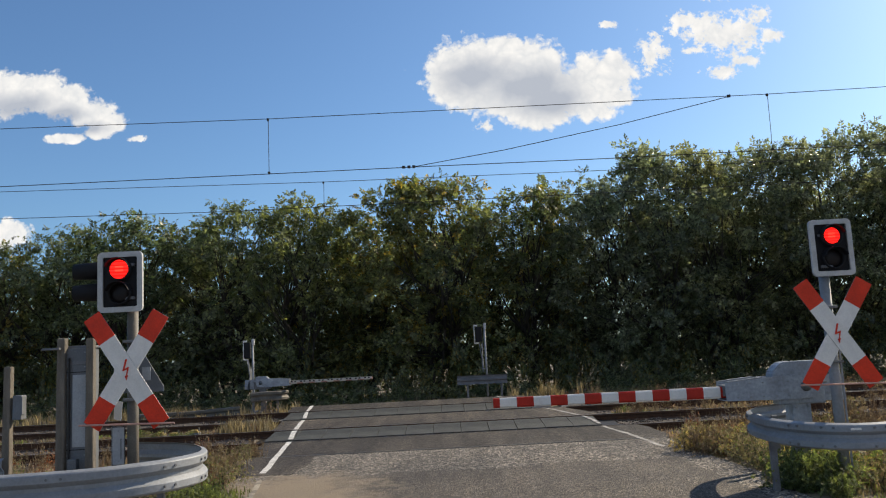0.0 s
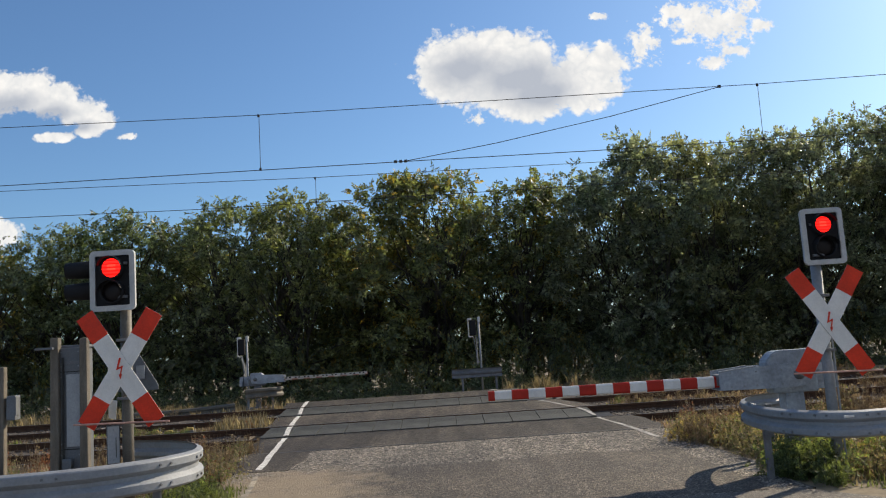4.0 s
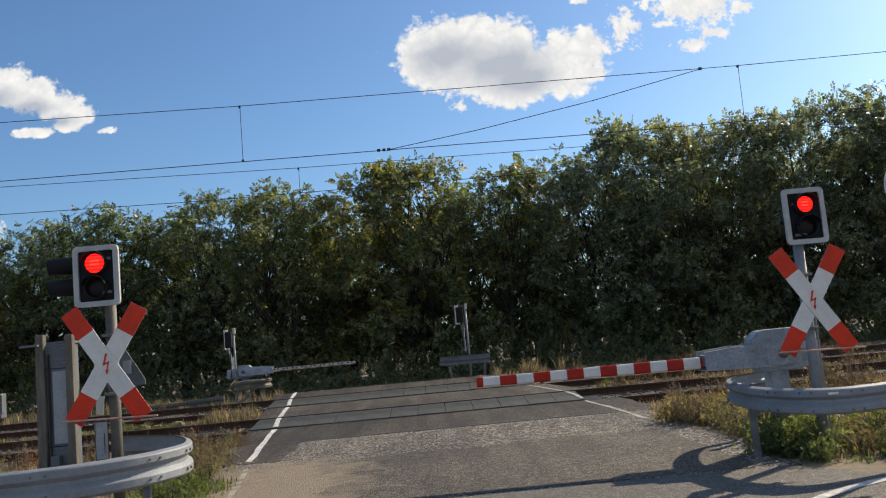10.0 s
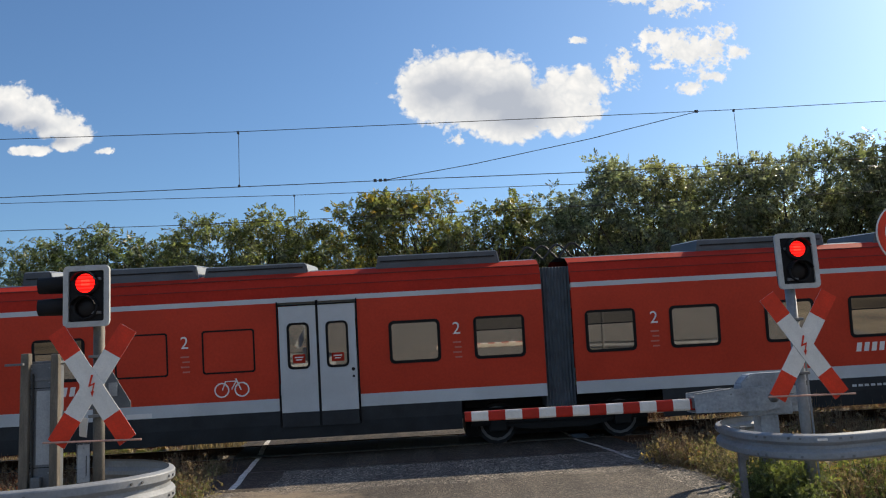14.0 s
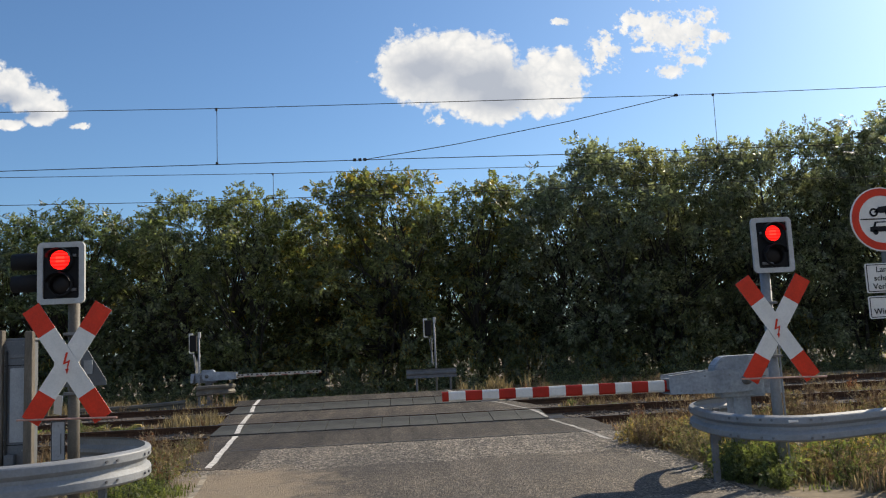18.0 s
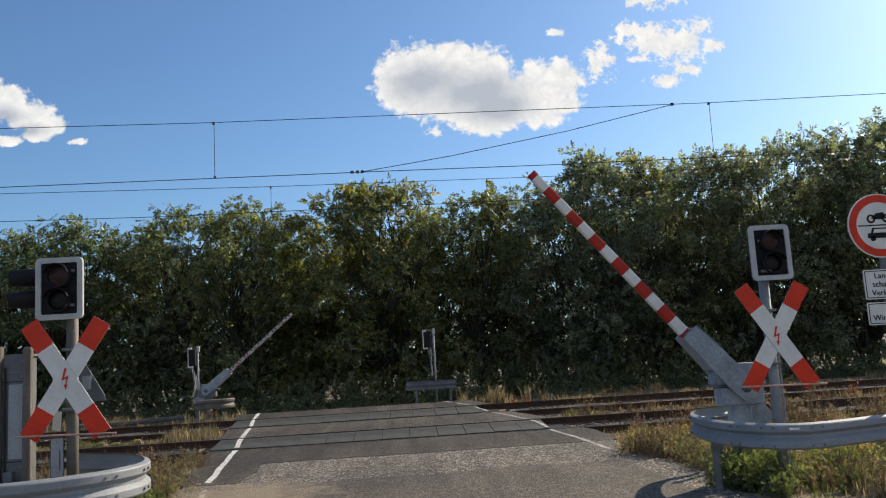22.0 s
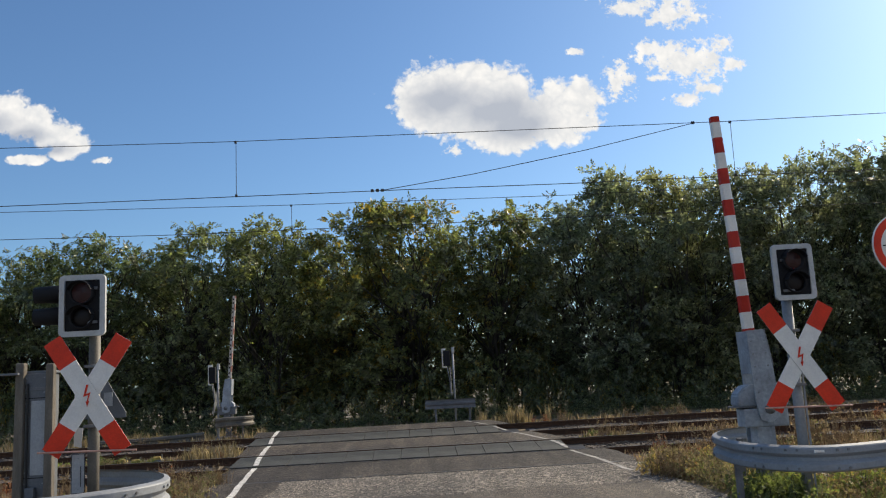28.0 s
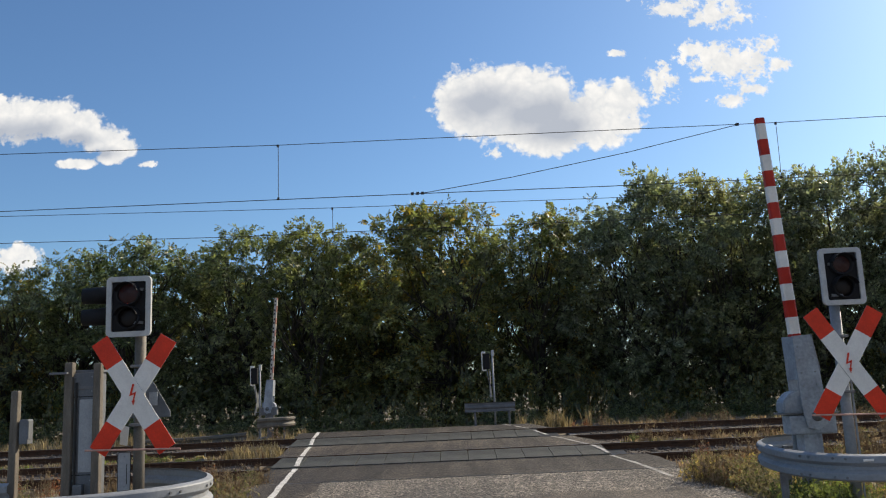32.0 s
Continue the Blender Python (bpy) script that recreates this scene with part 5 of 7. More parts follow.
    which = (rng.random(leaves // 7) < 0.16).astype(int)
    crown = new("crown", raw("crown", v, f, materials, np.repeat(which, 14)))
    crown.parent = tree
    return tree


def make_shrub(seed, h, w, leaves, materials, label, name="shrub", category="shrub", size=(0.08, 0.17)):
    rng = np.random.default_rng(seed)
    n = 14
    c = np.stack([rng.normal(size=n) * w * 0.28, rng.normal(size=n) * w * 0.22, rng.random(n) ** 1.3 * h * 0.85], 1)
    v, f = leaf_cloud(rng, c, rng.uniform(0.18, 0.34, n) * (0.5 + h * 0.5), leaves, size)
    if h < 1:
        # thin stems up to each clump
        sv, sf = [], []
        for k, p in enumerate(c):
            at = len(v) + 6 * k
            for q, r in ((p * np.array([0.45, 0.45, 0]) - np.array([0, 0, 0.1]), 0.006), (p + np.array([0, 0, 0.06]), 0.003)):
                sv += [q + r * np.array([math.cos(a), math.sin(a), 0]) for a in (0, 2.09, 4.19)]
            for e in range(3):
                g = (e + 1) % 3
                sf += [(at + e, at + g, at + 3 + g), (at + e, at + 3 + g, at + 3 + e)]
        v, f = np.concatenate([v, sv]), np.concatenate([f, sf])
    s = thing(name, label, category, group=name + "s")
    part("stem", tube(bmesh.new(), [(0, 0, -0.25), (0.03, 0.02, h * 0.4), (0.0, 0.06, h * 0.8)], 0.02, 5, 0.005), M_BARK, s)
    ob = new("foliage", raw("foliage", v, f, materials, np.repeat((rng.random(len(f) // 2) < 0.3).astype(int), 2)))
    ob.parent = s
    return s


def make_stalks(seed, h, w, n, materials, label):
    """A weed of thin upright stalks with a few small leaves and seed heads."""
    rng = np.random.default_rng(seed)
    foot = np.stack([rng.normal(size=n) * w * 0.22, rng.normal(size=n) * w * 0.22, np.full(n, -0.08)], 1)
    lean = np.stack([rng.normal(size=n) * 0.13, rng.normal(size=n) * 0.13, np.full(n, 1.0)], 1) * (h * rng.uniform(0.45, 1.1, n))[:, None]
    v, f = [], []
    for k in range(n):
        for t, r in ((0.0, 0.005), (0.55, 0.004), (1.0, 0.002)):
            p = foot[k] + lean[k] * t + np.array([lean[k][0], lean[k][1], 0]) * 0.5 * t * t
            v += [p + r * np.array([math.cos(a), math.sin(a), 0]) for a in (0.0, 2.09, 4.19)]
        at = 9 * k
        for g in (0, 3):
            for e in range(3):
                q = (e + 1) % 3
                f += [(at + g + e, at + g + q, at + g + 3 + q), (at + g + e, at + g + 3 + q, at + g + 3 + e)]
    t = rng.uniform(0.25, 1.0, 3 * n)
    j = rng.integers(0, n, 3 * n)
    heads = foot[j] + lean[j] * t[:, None]
    lv, lf = leaf_cloud(rng, heads, 0.02 + 0.03 * rng.random(3 * n), 950, (0.012, 0.028))
    s = thing("weed", label, "weed", group="weeds")
    part("stem", tube(bmesh.new(), [(0, 0, -0.1), (0.02, 0.01, h * 0.5), (0.0, 0.03, h)], 0.006, 5, 0.002), materials[0], s)
    ob = new("foliage", raw("foliage", np.concatenate([np.array(v), lv]), np.concatenate([np.array(f), lf + len(v)]), materials, np.concatenate([np.zeros(len(f), int), (rng.random(len(lf)) < 0.5).astype(int)])))
    ob.parent = s
    return s


def build_trees():
    rng = random.Random(11)
    base = [make_tree(1, 8.0, 6.6, 36000, [M_LEAF, M_LEAFY], "broad dense green tree with a rounded crown", dome=True),
            make_tree(2, 8.0, 5.7, 21000, [M_LEAFD, M_LEAF], "dark green tree with dense foliage"),
            make_tree(3, 8.0, 5.7, 21500, [M_LEAF, M_LEAFD], "tall green tree with an uneven crown"),
            make_tree(4, 8.0, 3.7, 11000, [M_LEAF, M_LEAFY], "slender tree with thin yellowing foliage", open_=0.6),
            make_tree(5, 8.0, 5.9, 22000, [M_LEAFD, M_LEAFY], "dark green tree with some yellow leaves"),
            make_tree(6, 11.5, 8.2, 26000, [M_LEAFGLARE, M_LEAF], "tall tree with broad leaves paled for glare", open_=0.3, size=(0.12, 0.21)),
            make_tree(7, 11.5, 7.6, 23000, [M_LEAFGLARE, M_LEAFD], "tall broad-leaved tree with an open crown", open_=0.5, size=(0.12, 0.21))]
    # where along the row, how far, height, kind
    FAR = 1.28
    row = ((-27, 33, 7.5, 2), (-23.5, 33.5, 7.7, 1), (-20.3, 32.5, 7.5, 4), (-17.6, 32, 7.6, 4), (-15.2, 33, 8.15, 2), (-12.4, 32, 8.4, 2), (-10.2, 34, 8.3, 4), (-8.2, 32, 8.45, 1), (-5.6, 31.5, 8.65, 2),
           (-3.2, 33.5, 8.45, 4), (-0.5, 32, 9.65, 0), (1.6, 34.5, 7.9, 1), (3.4, 32.5, 9.2, 3), (4.6, 34, 7.6, 3), (7.9, 32, 10.55, 5), (10.4, 32, 10.25, 6), (12.4, 33.5, 9.9, 5), (14.2, 32, 10.2, 6),
           (16.4, 32.5, 10.3, 5), (18.6, 31.5, 10.4, 6), (20.8, 32, 10.9, 5), (23.2, 32, 11.0, 6), (26, 33, 10.4, 5), (29, 33, 10.5, 6),
           (-21.5, 36.5, 7.0, 2), (-16.5, 36.5, 7.4, 4), (-10.5, 36.5, 7.6, 1), (-4.4, 36.5, 7.8, 4), (0.4, 37, 8.0, 2), (5.0, 37, 7.8, 1), (12.6, 36.5, 8.6, 1), (-14.0, 36, 7.2, 1), (-6.9, 36.0, 7.6, 1), (-2.0, 36.5, 7.6, 2), (6.55, 33.2, 9.3, 6), (9.2, 36, 8.6, 2), (15.2, 36, 8.8, 4), (19.8, 36, 9.2, 1), (-19.0, 36, 7.0, 1))
    used, own = set(), (8, 8, 8, 8, 8, 11.5, 11.5)
    for x, y, h, k in row:
        x, y, h = x * FAR, y * FAR, 1.55 + (h - 2.5) * FAR + 0.32
        m = Matrix.Translation((x, y, land_z(x, y) - 0.05)) @ Matrix.Rotation(rng.random() * 6.28, 4, "Z") @ Matrix.Diagonal((h / own[k] * rng.uniform(0.9, 1.1), h / own[k] * rng.uniform(0.9, 1.1), h / own[k], 1))
        if k not in used:
            used.add(k)
            base[k].matrix_basis = m
        else:
            copy_thing(base[k], m)
    shr = [make_shrub(21, 2.2, 2.8, 1700, [M_LEAFD, M_LEAF], "dark green undergrowth below the trees", size=(0.07, 0.13)), make_shrub(22, 1.6, 2.6, 1500, [M_LEAF, M_LEAFY], "green and yellow undergrowth below the trees", size=(0.07, 0.13))]
    first = [True, True]
    x = -34.0
    while x < 36:
        for y in (37.0, 40.0, 44.5):
            k = 0 if rng.random() < 0.7 else 1
            s = rng.uniform(0.9, 1.5) * (0.8 if y < 38 else 1.0)
            yy = y + rng.uniform(-0.5, 0.5)
            m = Matrix.Translation((x + rng.uniform(-0.6, 0.6), yy, land_z(x, yy) - 0.05)) @ Matrix.Rotation(rng.random() * 6.28, 4, "Z") @ Matrix.Diagonal((s, s, s * rng.uniform(0.8, 1.35) * (1.4 if y > 38 else 1) * (1.25 if y > 43 else 1), 1))
            if first[k]:
                first[k] = False
                shr[k].matrix_basis = m
            else:
                copy_thing(shr[k], m)
        # a low fringe in front of the stems
        for k_ in (0.0, 1.1) if abs(x) < 20 else (0.5,):
            xx, yy, s = x + k_ + rng.uniform(-0.3, 0.3), 35.6 + rng.uniform(-0.4, 0.6), rng.uniform(0.4, 0.7)
            copy_thing(shr[0], Matrix.Translation((xx, yy, land_z(xx, yy) - 0.05)) @ Matrix.Rotation(rng.random() * 6.28, 4, "Z") @ Matrix.Diagonal((s * 1.3, s * 1.3, s, 1)))
        x += 2.2
    # denser thickets where the stems stand apart
    for x, y, s in ((11.4, 39.6, 1.3), (12.4, 42.0, 1.5), (13.9, 42.6, 1.5), (10.2, 42.2, 1.5), (9.2, 39.2, 1.2), (6.9, 42.4, 1.5), (5.3, 42.0, 1.5), (15.4, 42.3, 1.5)):
        copy_thing(shr[0], Matrix.Translation((x, y, land_z(x, y) - 0.05)) @ Matrix.Rotation(rng.random() * 6.28, 4, "Z") @ Matrix.Diagonal((s, s, s * 1.5, 1)))
    # low weeds near the road
    w = [make_shrub(31, 0.42, 0.75, 1650, [M_WEED, M_GRASS], "low green weeds with small leaves", "weed", "weed", (0.02, 0.042)), make_stalks(32, 0.62, 0.6, 34, [M_DEAD, M_STRAW], "tall withered brown weed stalks beside the road"),
         make_shrub(33, 0.45, 0.8, 1400, [M_STRAW, M_GRASS], "yellowing bushy weeds with small leaves", "weed", "weed", (0.018, 0.04)),
         make_shrub(34, 0.6, 0.5, 900, [M_RUSSET, M_DEAD], "russet autumn-coloured weed beside the rails", "weed", "weed", (0.03, 0.07)),
         make_shrub(35, 0.5, 0.75, 1500, [M_BUSH, M_DEAD], "lush yellow-green bushy weed at the road edge", "weed", "weed", (0.024, 0.05))]
    spots = ((-3.3, 11.0, 1, 0.9), (-3.4, 11.8, 3, 0.6), (-3.55, 12.3, 1, 0.9), (-3.7, 11.4, 1, 1.0), (-3.25, 10.2, 0, 0.8), (-3.05, 10.6, 0, 0.6), (-3.2, 11.5, 2, 0.8), (3.85, 9.15, 0, 1.0), (3.87, 9.35, 0, 1.15), (3.96, 9.5, 0, 1.2), (4.05, 9.0, 0, 1.05), (4.0, 8.75, 0, 0.75), (4.15, 9.35, 0, 1.15), (4.35, 9.2, 2, 0.8), (4.55, 8.95, 2, 0.8), (3.95, 11.0, 2, 0.9), (4.2, 11.3, 2, 1.0), (4.0, 12.0, 2, 0.9), (4.35, 12.1, 2, 1.0), (4.7, 10.9, 2, 0.9), (4.5, 11.9, 0, 0.8), (4.05, 10.6, 2, 0.8), (4.9, 12.4, 2, 0.9), (4.85, 8.9, 1, 0.8), (5.3, 8.9, 1, 0.9), (4.0, 9.6, 0, 0.9), (4.05, 9.35, 0, 0.9), (3.95, 8.75, 0, 0.75), (4.65, 9.3, 2, 0.9), (4.75, 8.75, 0, 0.8), (5.2, 8.6, 2, 1.1), (5.6, 9.3, 0, 1.0), (5.0, 8.1, 2, 0.8), (5.6, 8.0, 2, 0.9), (6.3, 8.1, 0, 0.9), (6.0, 8.7, 1, 1.1), (4.15, 10.9, 2, 0.9), (4.4, 11.6, 2, 1.0), (4.2, 12.5, 2, 0.9), (4.1, 11.7, 2, 0.9), (4.9, 11.6, 2, 1.1), (4.5, 10.6, 2, 1.0), (4.6, 13.0, 1, 0.9), (5.4, 11.2, 2, 1.0), (4.1, 10.3, 2, 0.8),
             (5.6, 12.8, 1, 1.0), (6.4, 12.0, 2, 1.0), (6.2, 10.4, 1, 1.2), (-3.35, 10.6, 0, 0.9), (-3.1, 9.7, 0, 0.9), (-3.45, 11.8, 2, 1.0), (-3.3, 12.4, 2, 0.8), (-3.5, 13.1, 1, 1.0), (-3.75, 13.9, 2, 0.9), (-3.2, 11.3, 0, 0.7), (-3.7, 12.4, 1, 1.1), (-3.8, 12.8, 1, 1.1), (-4.2, 11.4, 1, 1.2), (-5.6, 10.6, 2, 1.3), (-6.2, 11.4, 2, 1.4), (-4.9, 10.8, 2, 1.0), (-3.95, 7.1, 1, 0.9), (-4.2, 14.2, 1, 1.0), 
             (4.4, 15.6, 1, 0.7), (5.4, 15.4, 1, 0.8), (6.5, 15.0, 1, 1.0), (7.6, 15.6, 1, 1.0), (-5.0, 16.6, 1, 0.8), (4.2, 20.3, 0, 0.5), (5.0, 20.4, 1, 0.7), (-5.5, 25.2, 1, 1.0), (-8.4, 25.6, 1, 0.8))
    # dry stalks all over the verge beside the line
    spots += tuple((rng.uniform(4.6, 11.5), rng.uniform(11.0, 16.6), rng.choice((1, 1, 1, 2)), rng.uniform(0.8, 1.3)) for _ in range(40))
    spots += tuple((rng.uniform(-10.0, -4.4), rng.uniform(11.5, 16.4), rng.choice((1, 2)), rng.uniform(0.5, 0.9)) for _ in range(12))
    spots += ((-7.6, 20.6, 2, 0.5), (-7.1, 20.5, 2, 0.5), (-6.4, 20.4, 2, 0.45), (4.4, 20.2, 1, 0.6), (5.8, 20.6, 1, 0.6), (7.4, 20.3, 1, 0.7), (3.75, 24.6, 3, 0.6), (3.4, 24.7, 3, 0.45), (4.3, 24.9, 1, 0.8), (6.4, 25.4, 1, 0.8))
    spots += tuple((rng.uniform(3.95, 5.0), rng.uniform(10.9, 14.2), rng.choice((2, 2, 1, 3)), rng.uniform(0.75, 1.1)) for _ in range(18))
    spots += tuple((rng.uniform(4.2, 13.0), rng.choice((16.8, 19.4, 20.2, 20.9, 24.4)) + rng.uniform(-0.2, 0.2), rng.choice((1, 1, 3)), rng.uniform(0.55, 0.95)) for _ in range(28))
    spots += tuple((rng.uniform(-8.5, -4.5), rng.uniform(10.3, 16.2), rng.choice((1, 3, 3, 2)), rng.uniform(0.7, 1.1)) for _ in range(26))
    # low green weeds and a few brown ones between the tracks
    spots += tuple((-7.7 + 0.17 * i + rng.uniform(-0.1, 0.1), rng.uniform(19.5, 20.2), (0, 0, 2)[i % 3], rng.uniform(0.4, 0.65)) for i in range(10))
    spots += tuple((rng.uniform(-5.6, -4.4), rng.uniform(19.7, 21.2), rng.choice((1, 1, 3)), rng.uniform(0.45, 0.7)) for _ in range(8))
    spots += tuple((rng.uniform(-4.6, -3.6), rng.uniform(13.0, 15.4), rng.choice((1, 2, 4)), rng.uniform(0.6, 0.85)) for _ in range(9))
    # a thick clump at the corner of the crossing and more under the guard rail
    spots += tuple((3.62 + 0.12 * i + rng.uniform(-0.1, 0.1), 12.9 - 0.14 * i + rng.uniform(-0.1, 0.25), (4, 2)[i % 2], rng.uniform(0.6, 0.9)) for i in range(7))
    spots += tuple((rng.uniform(3.75, 4.7), rng.uniform(12.3, 13.7), rng.choice((4, 1, 1, 2)), rng.uniform(0.8, 1.1)) for _ in range(13))
    spots += tuple((rng.uniform(4.1, 5.7), rng.uniform(9.9, 11.2), rng.choice((0, 0, 4)), rng.uniform(0.9, 1.2)) for _ in range(12))
    spots += ((3.9, 9.55, 0, 1.35), (4.1, 9.6, 0, 1.3), (4.3, 9.55, 4, 1.15), (4.45, 9.75, 0, 1.25), (4.75, 9.6, 4, 1.1), (5.1, 9.5, 0, 1.1))
    seen = set()
    for x, y, k, s in spots:
        z = land_z(x, y) + (0.1 if 16 < y < 25 else 0.0)
        m = Matrix.Translation((x, y, z)) @ Matrix.Rotation(rng.random() * 6.28, 4, "Z") @ Matrix.Diagonal((s, s, s * rng.uniform(0.85, 1.2), 1))
        if k not in seen:
            seen.add(k)
            w[k].matrix_basis = m
        else:
            copy_thing(w[k], m)


def grass(name, seed, zones, material, label):
    """Blades, each one bent triangle strip. zones: x0, x1, y0, y1, count, shortest, tallest."""
    rng = np.random.default_rng(seed)
    V, F, at = [], [], 0
    for x0, x1, y0, y1, n, h0, h1 in zones:
        # tufts
        nt = max(6, n // 22)
        tx, ty = rng.uniform(x0, x1, nt), rng.uniform(y0, y1, nt)
        k = rng.integers(0, nt, n)
        x, y = tx[k] + rng.normal(size=n) * 0.09, ty[k] + rng.normal(size=n) * 0.09
        z = np.array([land_z(a, b) for a, b in zip(tx, ty)])[k] - 0.03
        bedded = (y > 16.4) & (y < 25)
        z = np.where(bedded, np.interp(y, (16.3, 16.9, R1A, R1B, 20.3, R2A, R2B, 24.0, 25.0), (-0.36, -0.29, Z1A - 0.17, Z1B - 0.15, -0.12, Z2A - 0.17, Z2B - 0.15, -0.05, -0.2)) - 0.02, z)
        h = rng.uniform(h0, h1, n) * (0.6 + 0.7 * rng.random(nt)[k])
        a = rng.random(n) * 6.283
        ln = rng.uniform(0.1, 0.55, n) * h
        wd = rng.uniform(0.003, 0.008, n) * (1 + y / 14)
        dx, dy = np.cos(a), np.sin(a)
        p = np.stack([x, y, z], 1)
        side = np.stack([-dy * wd, dx * wd, 0 * wd], 1)
        mid = p + np.stack([dx * ln * 0.3, dy * ln * 0.3, h * 0.6], 1)
        tip = p + np.stack([dx * ln, dy * ln, h], 1)
        V.append(np.stack([p - side, p + side, mid + side * 0.8, mid - side * 0.8, tip], 1).reshape(-1, 3))
        i = at + 5 * np.arange(n)[:, None]
        F.append(np.concatenate([i + [[0, 1, 2]], i + [[0, 2, 3]], i + [[3, 2, 4]]], 1).reshape(-1, 3))
        at += 5 * n
    ob = new(name, raw(name, np.concatenate(V), np.concatenate(F), [material]))
    tagged(ob, label, "grass", kind="stuff")


def build_grass():
    grass("dry_grass", 41, ((4.0, 9, 10.4, 16.2, 1900, 0.08, 0.24), (3.95, 9, 8.2, 10.2, 1300, 0.06, 0.22), (9, 20, 10, 16.4, 3600, 0.12, 0.4), (-7.5, -3.6, 9.8, 16.2, 2300, 0.06, 0.2), (-14, -7.5, 10, 16.4, 4000, 0.08, 0.28),
                            (4.2, 22, 16.5, 17.2, 1500, 0.08, 0.3), (-18, -4.6, 16.5, 17.2, 1200, 0.05, 0.14), (4.0, 22, 19.3, 21.4, 1900, 0.06, 0.22), (-18, -5.0, 19.3, 21.4, 2000, 0.04, 0.13), (-5.6, -4.3, 19.6, 21.3, 1000, 0.12, 0.42), (-6.2, -4.8, 23.7, 25.4, 350, 0.1, 0.3), (-20, -5.2, 23.7, 27.0, 2600, 0.06, 0.22),
                            (2.4, 24, 24.0, 27.6, 2200, 0.05, 0.2), (2.0, 4.2, 26.9, 28.4, 420, 0.25, 0.75), (4.2, 26, 26.5, 29.0, 1400, 0.1, 0.35), (-30, 34, 29.5, 37.0, 2200, 0.1, 0.35), (-24, -5, 26.5, 29.5, 3000, 0.1, 0.45), (-3, 2, 27.8, 29.5, 500, 0.1, 0.25)), M_STRAW, "dry straw-coloured grass along the verges")
    grass("withered_grass", 43, ((4.0, 9, 10.6, 16.4, 2200, 0.08, 0.3), (4.3, 9, 8.2, 10.6, 1500, 0.08, 0.32), (9, 20, 10, 16.4, 2600, 0.12, 0.4), (4, 22, 19.3, 21.4, 1300, 0.05, 0.18), (3.6, 22, 24.2, 27.0, 1300, 0.06, 0.22), (-8, -3.7, 10.2, 16.2, 2000, 0.06, 0.25), (-16, -5, 19.4, 21.3, 1200, 0.04, 0.14)), M_DEAD, "withered brown grass between the weeds")
    grass("green_grass", 42, ((3.95, 8, 8.2, 10.4, 1000, 0.06, 0.18), (-3.9, -2.75, 9.0, 11.0, 3800, 0.05, 0.18), (-7, -3.6, 9.0, 15, 1000, 0.06, 0.2), (4.0, 9, 10.4, 14.5, 350, 0.06, 0.16), (4, 16, 19.5, 21.3, 500, 0.04, 0.12), (-14, -5, 19.5, 21.3, 1200, 0.04, 0.12)), M_GRASS, "short green grass at the road edge")


# ---- the train ----
CAR_ENDS = ((0.0, 18.62), (19.22, 35.25), (35.85, 51.9), (52.5, 71.1))
WINDOWS = ((3.07, 11.82, 13.58, 15.56, 17.3, 4.78), (19.58, 21.3, 28.4, 30.1, 32.05, 33.72), (36.25, 37.95, 39.8, 41.6, 43.25, 44.95, 48.75, 50.4))
BLANKS = ((8.4, 10.08), (25.05, 26.78), ())
VENTS = (3.07, 11.82, 17.3, 19.58, 28.4, 33.72, 36.25, 43.25, 50.4)
DOORS = ((6.46,), (23.0,), (46.5,))
SECTION = ((1.40, 0.45), (1.45, 0.75), (1.46, 1.02), (1.46, 1.27), (1.46, 1.86), (1.46, 2.67), (1.45, 3.18), (1.445, 3.28), (1.40, 3.5), (1.28, 3.68), (0.95, 3.8), (0.45, 3.84), (0.0, 3.85))


